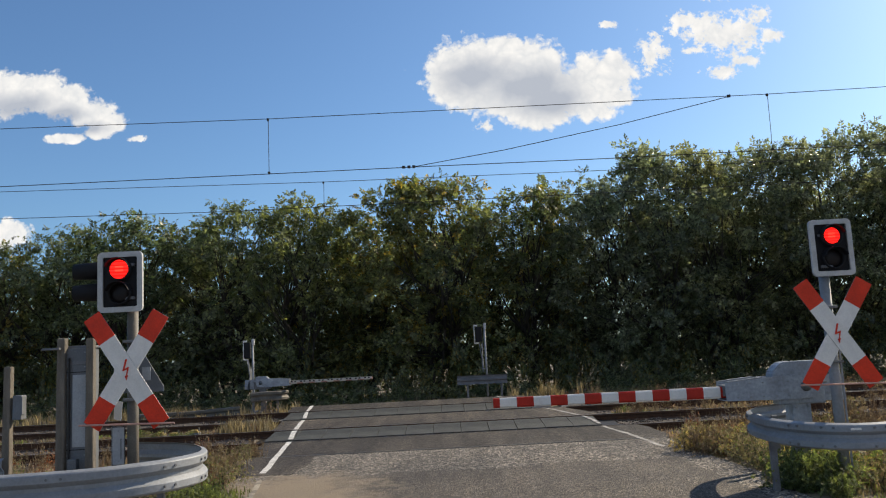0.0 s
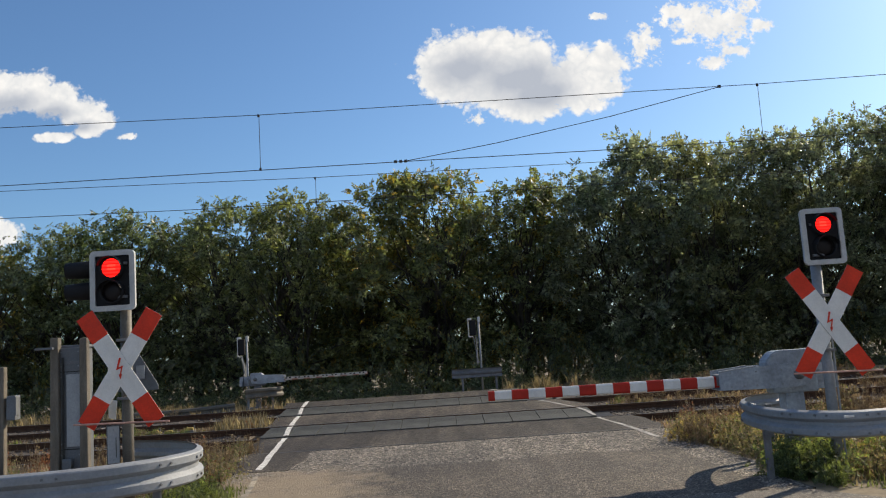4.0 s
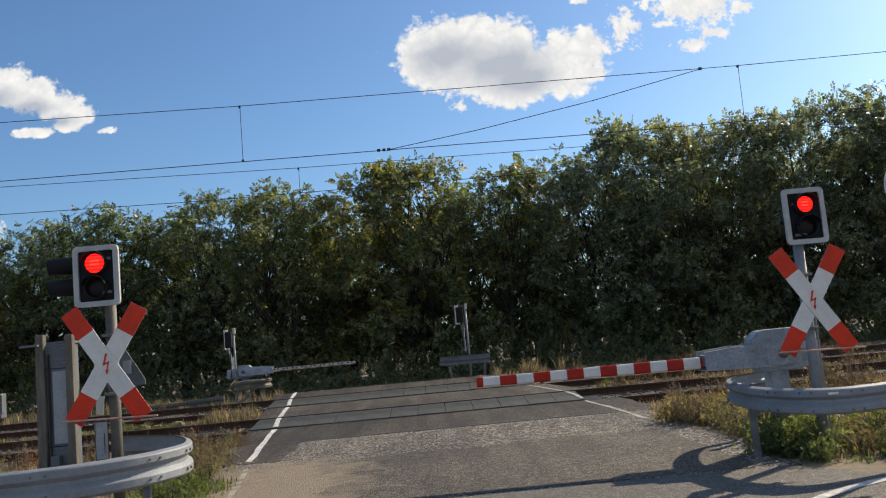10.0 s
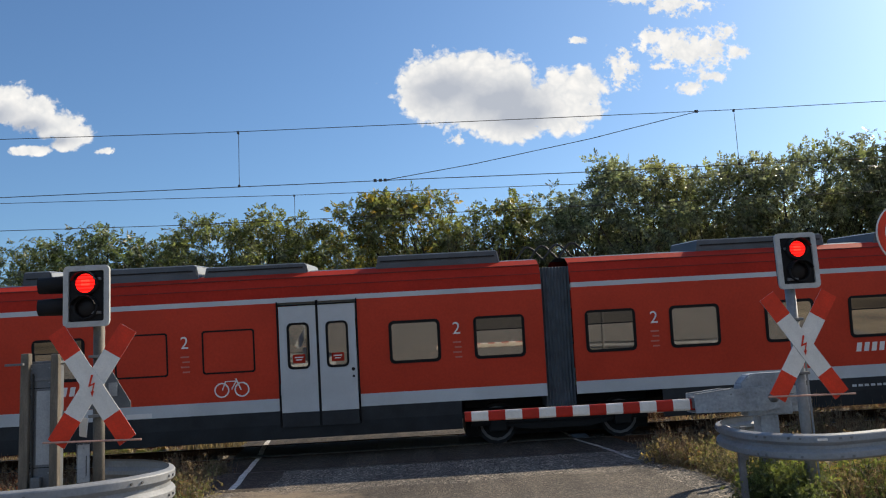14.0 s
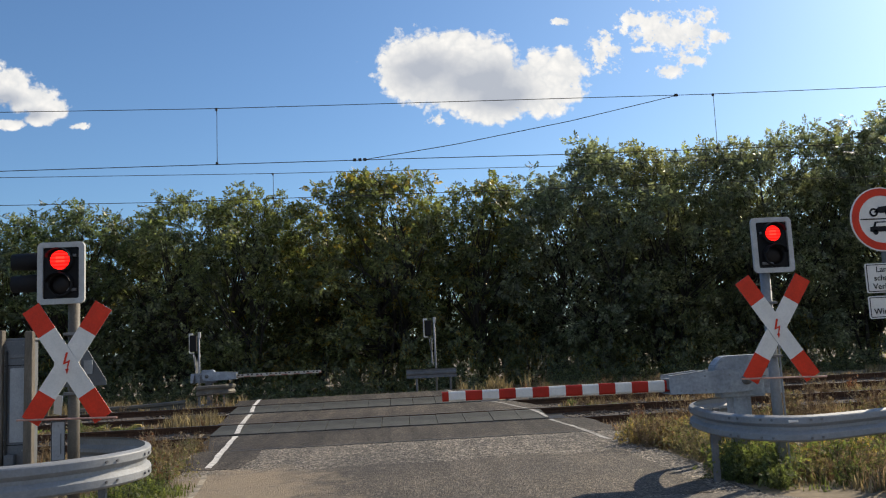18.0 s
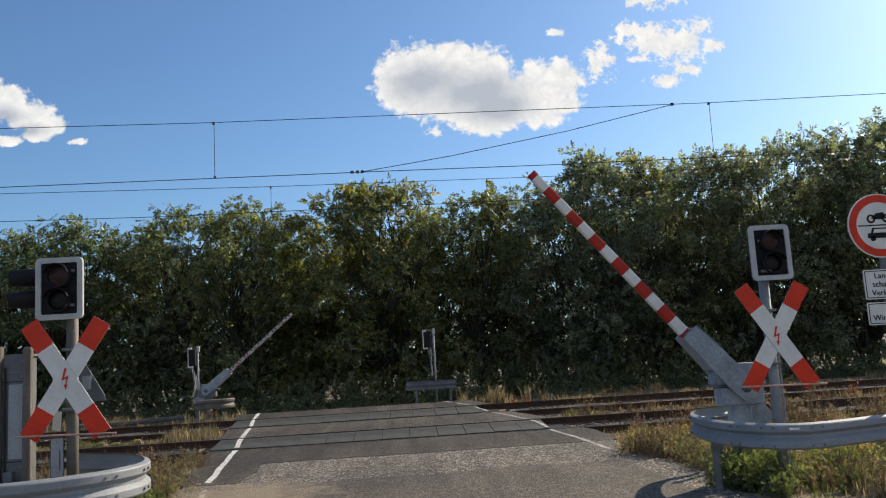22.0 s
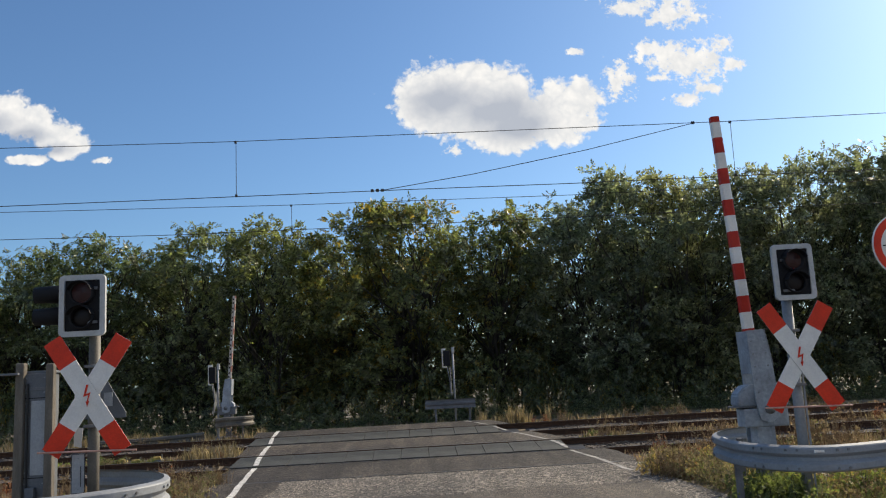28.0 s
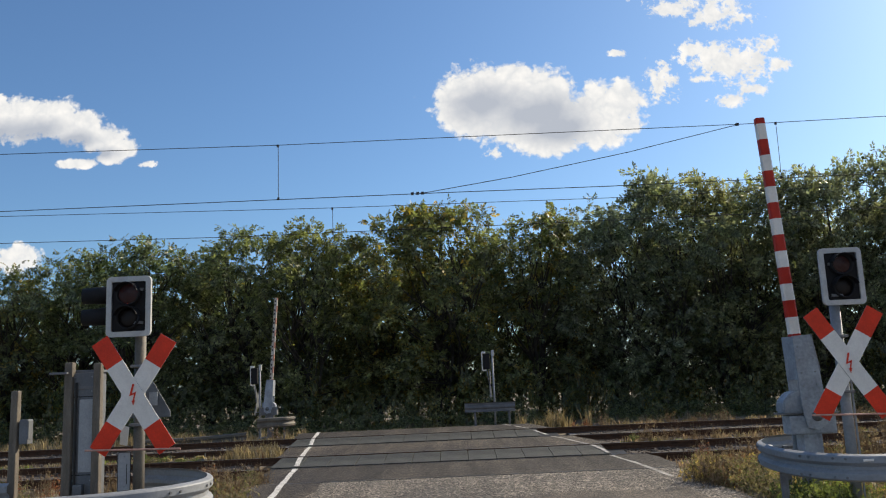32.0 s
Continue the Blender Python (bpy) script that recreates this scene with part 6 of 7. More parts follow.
def build_train():
    tr = thing("train", "red four-car electric multiple unit train with grey stripes and pale doors", "train")
    seat_bm = bmesh.new()
    box(seat_bm, (0, 0, 0.45), (0.48, 0.95, 0.14), 0.04)
    box(seat_bm, (0.24, 0, 0.85), (0.12, 0.95, 0.8), 0.04)
    seat_me = mesh_of(seat_bm, "seat", M_SEAT)
    bm = bmesh.new()
    prism(bm, rounded(0, 0, 0.95, 0.77, 0.07), -0.004, 0.004)
    pane_me = mesh_of(bm, "pane", M_GLASS)
    bm = bmesh.new()
    ring_frame(bm, 0, 0, 1.04, 0.86, 0.1, 0.06, -0.012, 0.03)
    frame_me = mesh_of(bm, "window_frame", M_RUBBER)
    bm = bmesh.new()
    box(bm, (0, -0.008, 0.15), (0.92, 0.012, 0.03))
    bar_me = mesh_of(bm, "vent_bar", M_RUBBER)
    bm = bmesh.new()
    box(bm, (0, -0.012, 0.268), (0.92, 0.006, 0.22))
    vent_me = mesh_of(bm, "vent_pane", M_VENT)
    bm = bmesh.new()
    ring_frame(bm, 0, 0, 1.05, 0.87, 0.06, 0.034, -0.006, 0.0)
    blank_me = mesh_of(bm, "blank_panel", M_RUBBER)
    # door leaf
    w, z0, z1 = 0.755, 0.98, 3.1
    wz0, wz1, ww = 1.86, 2.74, 0.4
    bm = bmesh.new()
    for c, s in (((0, 0, (z0 + wz0) / 2), (w, 0.05, wz0 - z0)), ((0, 0, (z1 + wz1) / 2), (w, 0.05, z1 - wz1)), ((-(w + ww) / 4, 0, (wz0 + wz1) / 2), ((w - ww) / 2, 0.05, wz1 - wz0)), (((w + ww) / 4, 0, (wz0 + wz1) / 2), ((w - ww) / 2, 0.05, wz1 - wz0))):
        box(bm, c, s)
    leaf_me = mesh_of(bm, "door_leaf", M_TGREY)
    bm = bmesh.new()
    ring_frame(bm, 0, (wz0 + wz1) / 2, ww + 0.05, wz1 - wz0 + 0.05, 0.1, 0.045, -0.035, -0.02)
    dframe_me = mesh_of(bm, "door_window_frame", M_RUBBER)
    bm = bmesh.new()
    prism(bm, rounded(0, (wz0 + wz1) / 2, ww, wz1 - wz0, 0.06), -0.005, 0.003)
    dpane_me = mesh_of(bm, "door_pane", M_GLASS)
    bm = bmesh.new()
    box(bm, (0, -0.011, 2.04), (0.25, 0.006, 0.17))
    notice_me = mesh_of(bm, "door_notice", M_TRED2)
    bm = bmesh.new()
    for z_, w_ in ((2.07, 0.17), (2.02, 0.12)):
        box(bm, (0, -0.016, z_), (w_, 0.004, 0.022))
    text_me = mesh_of(bm, "notice_bars", M_TWHITE)
    bm = bmesh.new()
    cyl(bm, (0.3, -0.024, 1.78), (0.3, -0.036, 1.78), 0.035, n=14)
    cyl(bm, (0.3, -0.024, 1.64), (0.3, -0.036, 1.64), 0.025, n=12)
    button_me = mesh_of(bm, "door_button", M_RUBBER)
    bm = bmesh.new()
    box(bm, (0, 0, 0.83), (w, 0.05, 0.28))
    kick_me = mesh_of(bm, "kick_plate", M_TSKIRT)

    def child(name, me, parent, m, label=""):
        ob = new(name, me)
        ob.parent = parent
        ob.matrix_basis = m
        return tagged(ob, label)

    for ci, (u0, u1) in enumerate(CAR_ENDS):
        rear = ci == 3
        src = 0 if rear else ci
        flip = (lambda u: 71.1 - u) if rear else (lambda u: u)
        wins = [sorted((flip(u), flip(u + 1.1)))[0] for u in WINDOWS[src]]
        blanks = [sorted((flip(u), flip(u + 1.08)))[0] for u in BLANKS[src]]
        doors = [sorted((flip(u), flip(u + 1.6)))[0] for u in DOORS[src]]
        a0 = u0 + 1.15 if ci == 0 else u0
        a1 = u1 - 1.15 if rear else u1
        cabs = [1.45] if ci == 0 else [71.1 - 1.45 - 0.56] if rear else []
        bog = [3.2, 18.92] if ci == 0 else [71.1 - 3.2, 52.2] if rear else [u0 - 0.3, u1 + 0.3]
        stripe_end = 3.08 if ci == 0 else 71.1 - 3.08 if rear else None
        xs = sorted({a0, a1, *[min(a1, max(a0, q)) for c in bog for q in (c - 2.05, c + 2.05 + (1.0 if c == 3.2 else 0))], *([stripe_end] if stripe_end else []), *[q for u in wins for q in (u + 0.08, u + 1.02)], *[q for d in doors for q in (d, d + 1.6)], *[q for c in cabs for q in (c, c + 0.56)]})
        bm = bmesh.new()
        zs = [p[1] for p in SECTION]

        def mat_at(k):
            z = (SECTION[k][1] + SECTION[k + 1][1]) / 2
            return 0 if z < 1.02 else 1 if z < 1.27 else 2 if z < 3.2 else 1 if z < 3.3 else 4 if z < 3.78 else 3
        for sgn in (-1, 1):
            grid = [[bm.verts.new((-x, sgn * y, z)) for y, z in SECTION] for x in xs]
            for i in range(len(xs) - 1):
                mid = (xs[i] + xs[i + 1]) / 2
                iswin = any(u + 0.06 < mid < u + 1.04 for u in wins)
                isdoor = any(d < mid < d + 1.6 for d in doors)
                overbog = any(c - 2.05 < mid < c + 2.05 + (1.0 if c == 3.2 else 0) for c in bog)
                plain = stripe_end and (mid < stripe_end if ci == 0 else mid > stripe_end)
                for k in range(len(SECTION) - 1):
                    z = (SECTION[k][1] + SECTION[k + 1][1]) / 2
                    if iswin and 1.83 < z < 2.74 or isdoor and 0.75 < z < 3.2 or overbog and z < 1.0:
                        continue
                    q = (grid[i][k], grid[i + 1][k], grid[i + 1][k + 1], grid[i][k + 1])
                    bm.faces.new(q if sgn > 0 else q[::-1]).material_index = 2 if plain and 3.2 < z < 3.3 else mat_at(k)
        body = part("car_body", bm, [M_TSKIRT, M_TGREY, M_TRED, M_TROOF, M_TRED2], tr, "red car body with a grey stripe and dark skirt")
        bm = bmesh.new()
        box(bm, (-(a0 + a1) / 2, 0, 0.7), (a1 - a0 - 0.02, 2.7, 0.1))
        part("floor_pan", bm, M_TDARK, body)
        bm = bmesh.new()
        box(bm, (-(a0 + a1) / 2, 0, 3.15), (a1 - a0 - 0.02, 2.7, 0.05))
        part("inner_ceiling", bm, M_INSIDE, body)
        for sgn in (-1, 1):
            turn = Matrix() if sgn < 0 else Matrix.Rotation(math.pi, 4, "Z")
            for n, u in enumerate(wins):
                m = Matrix.Translation((-(u + 0.55), sgn * 1.462, 2.265)) @ turn
                fr = child("window", frame_me, body, m, "black rubber window frame")
                child("pane", pane_me, fr, Matrix())
                if any(abs(u - q) < 0.02 for q in VENTS):
                    child("vent_bar", bar_me, fr, Matrix())
                    child("vent_pane", vent_me, fr, Matrix(), "dark tilted vent pane")
            for u in blanks:
                child("blank_panel", blank_me, body, Matrix.Translation((-(u + 0.54), sgn * 1.462, 2.265)) @ turn, "blind window outline")
            for d in doors:
                for k in (0.41, 1.19):
                    lf = child("door_leaf", leaf_me, body, Matrix.Translation((-(d + k), sgn * 1.45, 0)) @ turn, "pale grey door leaf")
                    child("door_window", dframe_me, lf, Matrix())
                    child("door_pane", dpane_me, lf, Matrix())
                    child("door_notice", notice_me, lf, Matrix())
                    child("notice_bars", text_me, lf, Matrix())
                    if k < 1:
                        child("door_button", button_me, lf, Matrix())
                    child("kick_plate", kick_me, lf, Matrix())
                bm = bmesh.new()
                for k in (0.0, 0.8, 1.6):
                    box(bm, (-(d + k), sgn * 1.455, 1.95), (0.05 if k == 0.8 else 0.024, 0.05, 2.5))
                box(bm, (-(d + 0.8), sgn * 1.455, 3.12), (1.6, 0.05, 0.025))
                part("door_seal", bm, M_RUBBER, body)
        for sgn in (-1, 1):
            part("cantrail_seam", box(bmesh.new(), (-(a0 + a1) / 2, sgn * 1.404, 3.5), (a1 - a0 - 0.04, 0.012, 0.014)), M_SEAMR, body, "dark joint along the roof edge")
            part("gutter", box(bmesh.new(), (-(a0 + a1) / 2, sgn * 1.285, 3.685), (a1 - a0 - 0.04, 0.03, 0.02)), M_SEAMR, body)
        # cab side window
        for c in cabs:
            for sgn in (-1, 1):
                turn = Matrix() if sgn < 0 else Matrix.Rotation(math.pi, 4, "Z")
                fr = child("cab_window", frame_me, body, Matrix.Translation((-(c + 0.28), sgn * 1.464, 2.87)) @ turn @ Matrix.Diagonal((0.56, 1, 0.66, 1)), "small cab side window")
                bm = bmesh.new()
                prism(bm, rounded(0, 0, 1.0, 0.82, 0.07), -0.008, -0.002)
                part("cab_pane", bm, M_GLASS, fr)
        # seats and poles
        u = a0 + 1.2
        while u < a1 - 1.0:
            if not any(d - 0.6 < u < d + 2.2 for d in doors):
                for yy in (-0.85, 0.85):
                    child("seat", seat_me, body, Matrix.Translation((-u, yy, 0.75)))
            u += 0.9
        for d in doors:
            for k in (-0.25, 1.85):
                for yy in (-0.8, 0.8):
                    part("grab_pole", cyl(bmesh.new(), (-(d + k), yy, 0.75), (-(d + k), yy, 3.1), 0.02, n=6), M_TYEL, body)
        # roof gear
        gear = {0: ((3.25, 4.75, 0.15, 1.0), (5.0, 6.1, 0.08, 0.9), (6.2, 8.75, 0.24, 1.15), (8.85, 10.2, 0.05, 0.9), (10.4, 12.0, 0.05, 1.0), (13.0, 15.8, 0.1, 0.9)),
                1: ((20.0, 22.6, 0.1, 1.0), (24.0, 26.15, 0.03, 1.0), (26.25, 29.0, 0.11, 1.05), (29.4, 30.05, 0.18, 0.6)),
                2: ((37.0, 38.0, 0.12, 0.6), (38.6, 40.8, 0.18, 0.9), (41.6, 43.8, 0.12, 1.0), (44.0, 45.2, 0.1, 0.9), (45.4, 47.6, 0.28, 1.15), (49, 51, 0.14, 0.9)),
                3: ((62.4, 65.6, 0.26, 1.15), (66.5, 68.2, 0.16, 1.0), (55, 58, 0.16, 0.9))}[ci]
        for g0, g1, h, hw in gear:
            h *= 0.8
            bm = bmesh.new()
            prism(bm, [(-g0, 3.72), (-g0 - 0.06, 3.95 + h), (-g1 + 0.06, 3.95 + h), (-g1, 3.72)], -hw, hw)
            ru = part("roof_unit", bm, M_TROOF, body, "grey roof equipment box")
            # thin pale plates put the sunlit top and end face into the colour
            part("lid", prism(bmesh.new(), [(-g0 - 0.05, 3.95 + h), (-g0 - 0.09, 3.972 + h), (-g1 + 0.09, 3.972 + h), (-g1 + 0.05, 3.95 + h)], -hw * 0.96, hw * 0.96), M_CAP, ru, "thin top plate, pale as in sunlight")
            part("end_plate", prism(bmesh.new(), [(-g0 + 0.004, 3.74), (-g0 - 0.05, 3.94 + h), (-g0 - 0.03, 3.94 + h), (-g0 + 0.024, 3.74)], -hw * 0.97, hw * 0.97), M_CAP, ru)
            part("side_rail", box(bmesh.new(), (-(g0 + g1) / 2, -hw - 0.012, 3.89 + h * 0.5), (g1 - g0 - 0.2, 0.02, 0.025)), M_TDARK, ru)
            for k in range(1, int((g1 - g0) / 0.5)):
                part("rib", box(bmesh.new(), (-g0 - k * 0.5, 0, 3.974 + h), (0.03, hw * 1.88, 0.012)), M_TROOF, ru)
        for k in range(4):
            part("vent_slot", box(bmesh.new(), (-(a0 + 9.4 + k * 0.16), -1.43, 3.42), (0.11, 0.03, 0.1)), M_RUBBER, body)
        # class numerals, brand marks as plain bars
        for digit, u in {0: (("1", 4.47), ("2", 9.78), ("2", 16.95)), 1: (("2", 21.0), ("2", 26.46)), 2: (("2", 44.65),), 3: ()}[ci]:
            lettering(digit, 0.35, M_TWHITE, body, Matrix.Translation((-u, -1.468, 2.47)) @ Matrix.Rotation(radians(90), 4, "X"), "class_numeral")
            if digit == "1":
                part("numeral_flag", prism(bmesh.new(), [(-u + 0.02, 2.77), (-u - 0.07, 2.69), (-u - 0.07, 2.65), (-u + 0.02, 2.71)], -1.4695, -1.466), M_TWHITE, body)
            for k in range(4):
                part("notice_line", box(bmesh.new(), (-u + 0.02 * (k % 2), -1.464, 2.2 - 0.1 * k), (0.17 - 0.03 * (k % 2), 0.005, 0.03)), M_TPINK, body)
        if ci == 0:
            bm = bmesh.new()
            box(bm, (-4.53, -1.462, 3.245), (2.9, 0.012, 0.105))
            part("yellow_stripe", bm, M_TYEL, body, "yellow first class stripe")
        mark = {0: 12.3, 1: 28.9, 2: 42.15}.get(ci)
        if mark:
            bm = bmesh.new()
            for k in range(5):
                x = -(mark + 0.5 - k * 0.16)
                prism(bm, [(x, 1.55), (x + 0.1, 1.55), (x + 0.135, 1.73), (x + 0.035, 1.73)], -1.468, -1.462)
            ring_frame(bm, -(mark - 0.52), 1.64, 0.27, 0.2, 0.03, 0.03, -1.468, -1.462)
            box(bm, (-(mark - 0.57), -1.465, 1.64), (0.05, 0.006, 0.1)), box(bm, (-(mark - 0.47), -1.465, 1.64), (0.05, 0.006, 0.1))
            part("brand_bars", bm, M_TWHITE, body, "white bars in place of a brand mark")
            part("line_name_bar", box(bmesh.new(), (-(mark - 0.85), -1.465, 1.4), (1.0, 0.006, 0.045)), M_TPINK, body)
            for q, w_ in ((1.5, 0.5), (0.85, 0.3)):
                part("placard", box(bmesh.new(), (-(mark - q), -1.466, 1.08), (w_, 0.008, 0.09)), M_TWHITE, body, "small pale placard on the stripe")
            bm = bmesh.new()
            for k in range(7):
                box(bm, (-(mark + 0.6 - k * 0.13), -1.468, 0.86), (0.09, 0.006, 0.045))
            part("skirt_lettering", bm, M_TGREY, body)
        if ci == 0:
            bm = bmesh.new()
            for k, w_ in enumerate((0.16, 0.07, 0.1, 0.07, 0.07, 0.06)):
                box(bm, (-4.36 + 0.13 * k, -1.465, 1.56 + 0.02 * (k % 2)), (w_ * 0.8, 0.006, 0.05 if k == 0 else 0.09 + 0.04 * (k % 2)))
            part("brand_bars", bm, M_TYEL, body, "yellow bars in place of a mark")
            bm = bmesh.new()
            for k in range(3):
                x = -3.28 + 0.17 * k
                prism(bm, [(x, 1.52), (x + 0.14, 1.52), (x + 0.18, 1.65), (x + 0.04, 1.65)], -1.468, -1.462)
            part("brand_bars", bm, M_TWHITE, body, "white slanted bars in place of a mark")
            part("fuel_flap", box(bmesh.new(), (-2.35, -1.464, 1.63), (0.12, 0.006, 0.13)), mat("brass_flap", (0.35, 0.2, 0.06), 0.2, 6, 0.5), body)
            bm = bmesh.new()
            for k in range(2):
                box(bm, (-1.86, -1.465, 1.65 - 0.08 * k), (0.26, 0.006, 0.04)), box(bm, (-1.45, -1.465, 1.68 - 0.09 * k), (0.34, 0.006, 0.05))
            for zz, dz in ((1.76, 0.07), (1.5, -0.07)):
                prism(bm, [(-1.55, zz), (-1.3, zz + dz), (-1.2, zz), (-1.22, zz), (-1.3, zz + dz * 0.75), (-1.53, zz)][:: 1 if dz > 0 else -1], -1.468, -1.462)
            part("slogan_bars", bm, M_TPINK, body, "faint pale bars in place of a slogan")
        if ci == 1:
            bm = bmesh.new()
            for cx in (-25.35, -25.75):
                ring_frame(bm, cx, 1.5, 0.3, 0.3, 0.149, 0.025, -1.468, -1.462)
            prism(bm, [(-25.35, 1.49), (-25.45, 1.72), (-25.48, 1.72), (-25.38, 1.49)], -1.468, -1.462)
            prism(bm, [(-25.75, 1.5), (-25.68, 1.68), (-25.44, 1.68), (-25.55, 1.5), (-25.56, 1.52), (-25.48, 1.66), (-25.66, 1.66), (-25.73, 1.5)], -1.468, -1.462)
            part("bicycle_symbol", bm, M_TWHITE, body, "white bicycle symbol")
        # bogies
        for bc in ([u0 + 3.2] if ci == 0 else []) + ([u1 - 3.2] if rear else []) + ([u1 + 0.3] if not rear else []):
            bg_ = part("bogie", box(bmesh.new(), (-bc, 0, 0.55), (3.2, 2.1, 0.22), 0.03), M_TDARK, tr, "black bogie frame")
            part("bogie_mass", box(bmesh.new(), (-bc, 0, 0.55), (3.9, 1.2, 0.82), 0.04), M_TDARK, bg_)
            for sgn in (-1, 1):
                part("side_frame", prism(bmesh.new(), [(-bc - 1.85, 0.42), (-bc - 1.8, 0.62), (-bc - 0.7, 0.7), (-bc + 0.7, 0.7), (-bc + 1.8, 0.62), (-bc + 1.85, 0.42), (-bc + 1.2, 0.4), (-bc + 0.6, 0.3), (-bc - 0.6, 0.3), (-bc - 1.2, 0.4)], sgn * 0.95 - 0.06, sgn * 0.95 + 0.06), M_TDARK, bg_)
            for k in (-1.3, 1.3) if bc > 15 and bc < 56 else (-1.25, 1.25):
                for sgn in (-1, 1):
                    bm = bmesh.new()
                    cyl(bm, (-bc + k, sgn * 0.72 - 0.065, 0.425), (-bc + k, sgn * 0.72 + 0.065, 0.425), 0.425, n=28)
                    wh = part("wheel", bm, M_TDARK, bg_)
                    bm = bmesh.new()
                    ring_frame(bm, -bc + k, 0.425, 0.72, 0.72, 0.359, 0.05, sgn * 0.79 - 0.004, sgn * 0.79 + 0.004)
                    part("wheel_rim", bm, M_GALVD, wh, "bright wheel rim")
                    bm = bmesh.new()
                    box(bm, (-bc + k, sgn * 1.0, 0.46), (0.36, 0.22, 0.3), 0.03)
                    part("axle_box", bm, M_TDARK, bg_)
        # under the floor
        lo, hi = a0 + (4.6 if ci == 0 else 2.2), a1 - (4.6 if rear else 2.2)
        for k in range(5):
            g = lo + (hi - lo) * k / 5
            part("underfloor_box", box(bmesh.new(), (-(g + (hi - lo) / 10), 0, 0.57), ((hi - lo) / 5 - 0.15, 2.5, 0.22), 0.03), M_TDARK, body)
        if not rear:
            bm = bmesh.new()
            nu0, nu1 = u1, CAR_ENDS[ci + 1][0]
            xs_ = [-(nu0 + (nu1 - nu0) * k / 18) for k in range(19)]
            ring = [(x, -1.33 + (0.05 if k % 2 else 0.0)) for k, x in enumerate(xs_)] + [(x, 1.33 - (0.05 if k % 2 else 0.0)) for k, x in reversed(list(enumerate(xs_)))]
            lo_, hi_ = [bm.verts.new((x, y, 0.75)) for x, y in ring], [bm.verts.new((x, y, 3.62)) for x, y in ring]
            for k in range(len(ring)):
                j = (k + 1) % len(ring)
                bm.faces.new((lo_[k], lo_[j], hi_[j], hi_[k]))
            bm.faces.new(lo_[::-1]), bm.faces.new(hi_)
            part("gangway", bm, M_BELLOWS, tr, "grey corrugated gangway bellows")
            for k in range(4):
                xx = -(nu0 - 0.25 + 0.28 * k)
                part("roof_cable", tube(bmesh.new(), spline([(xx - 0.3, -0.6 + 0.3 * k, 3.83), (xx, -0.6 + 0.3 * k, 4.14), (xx + 0.35, -0.6 + 0.3 * k, 3.83)], 5), 0.025, 5), M_CABLE, tr, "looped black roof cable", True)
    # noses
    for k, base in ((1, 0.0), (-1, -71.1)):
        prof = ((0.45, 0.35), (0.75, 0.1), (1.02, -0.03), (1.27, -0.09), (1.65, -0.13), (2.0, -0.12), (2.3, -0.09), (2.7, -0.03), (3.1, 0.1), (3.4, 0.27), (3.6, 0.45), (3.8, 0.73), (3.95, 0.99), (4.03, 1.15))
        hw = lambda z: float(np.interp(z, (0.45, 0.75, 1.02, 3.2, 3.55, 3.77, 3.95, 4.04), (1.40, 1.45, 1.46, 1.45, 1.40, 1.28, 0.95, 0.3)))
        S = [s / 8 for s in range(-8, 9)]
        bm = bmesh.new()
        grid = []
        for z, uo in prof:
            grid.append([bm.verts.new((base - k * (uo + (1.15 - uo) * abs(s) ** 5.0), s * hw(z), z)) for s in S])
        for i in range(len(prof) - 1):
            for j in range(16):
                z, s = (prof[i][0] + prof[i + 1][0]) / 2, abs((S[j] + S[j + 1]) / 2)
                f = bm.faces.new((grid[i][j], grid[i][j + 1], grid[i + 1][j + 1], grid[i + 1][j]))
                f.material_index = 1 if z < 1.02 else 2 if z < 1.27 else 3 if 2.2 < z < 3.45 and s < 0.6 else 5 if z > 3.45 and s < 0.9 else 4 if 1.9 < z <= 2.2 and s < 0.6 else 0
        nose = part("nose", bm, [M_TRED, M_TSKIRT, M_TGREY, M_LENS, M_MASK, M_CAP], tr, "rounded red cab front with a dark windscreen", True)
        bm = bmesh.new()
        prism(bm, [(base - k * u, z) for u, z in ((1.1, 3.7), (1.1, 4.02), (1.5, 4.03), (1.9, 3.98), (2.75, 3.86), (2.85, 3.7))], -1.0, 1.0)
        bmesh.ops.recalc_face_normals(bm, faces=bm.faces[:])
        part("roof_fairing", bm, M_TROOF, nose, "dark grey fairing behind the cab roof")
        for sy in (-1, 1):
            bm = bmesh.new()
            box(bm, (base - k * 0.15, sy * 1.0, 1.8), (0.12, 0.18, 0.26), 0.03, None)
            part("headlight", bm, M_CABL, nose, "pale headlight unit")
            bm = bmesh.new()
            pts = []
            for u, z in ((0.8, 3.08), (0.62, 2.85), (0.42, 2.57), (0.2, 2.25), (0.05, 2.02)):
                uo = float(np.interp(z, [p[0] for p in prof], [p[1] for p in prof]))
                q = max(0.02, (u - uo) / (1.15 - uo)) ** (1 / 5.0)
                pts.append((base - k * (u - 0.012), sy * (q * hw(z) + 0.006), z))
            tube(bm, spline(pts, 4), 0.008, 6, 0.022)
            part("body_crease", bm, M_CREASEGLINT, nose, "crease along the cab side, its highlight in the colour", True)
            part("socket_cover", box(bmesh.new(), (base - k * 0.66, sy * 1.447, 1.78), (0.17, 0.02, 0.19), 0.01), M_CABL, nose, "small pale socket cover")
        bm = bmesh.new()
        cyl(bm, (base - k * 0.35, 0, 1.0), (base + k * 0.25, 0, 1.0), 0.16, n=14)
        box(bm, (base + k * 0.28, 0, 1.0), (0.12, 0.5, 0.42), 0.03)
        part("coupler", bm, M_TDARK, nose, "black automatic coupler")
        bm = bmesh.new()
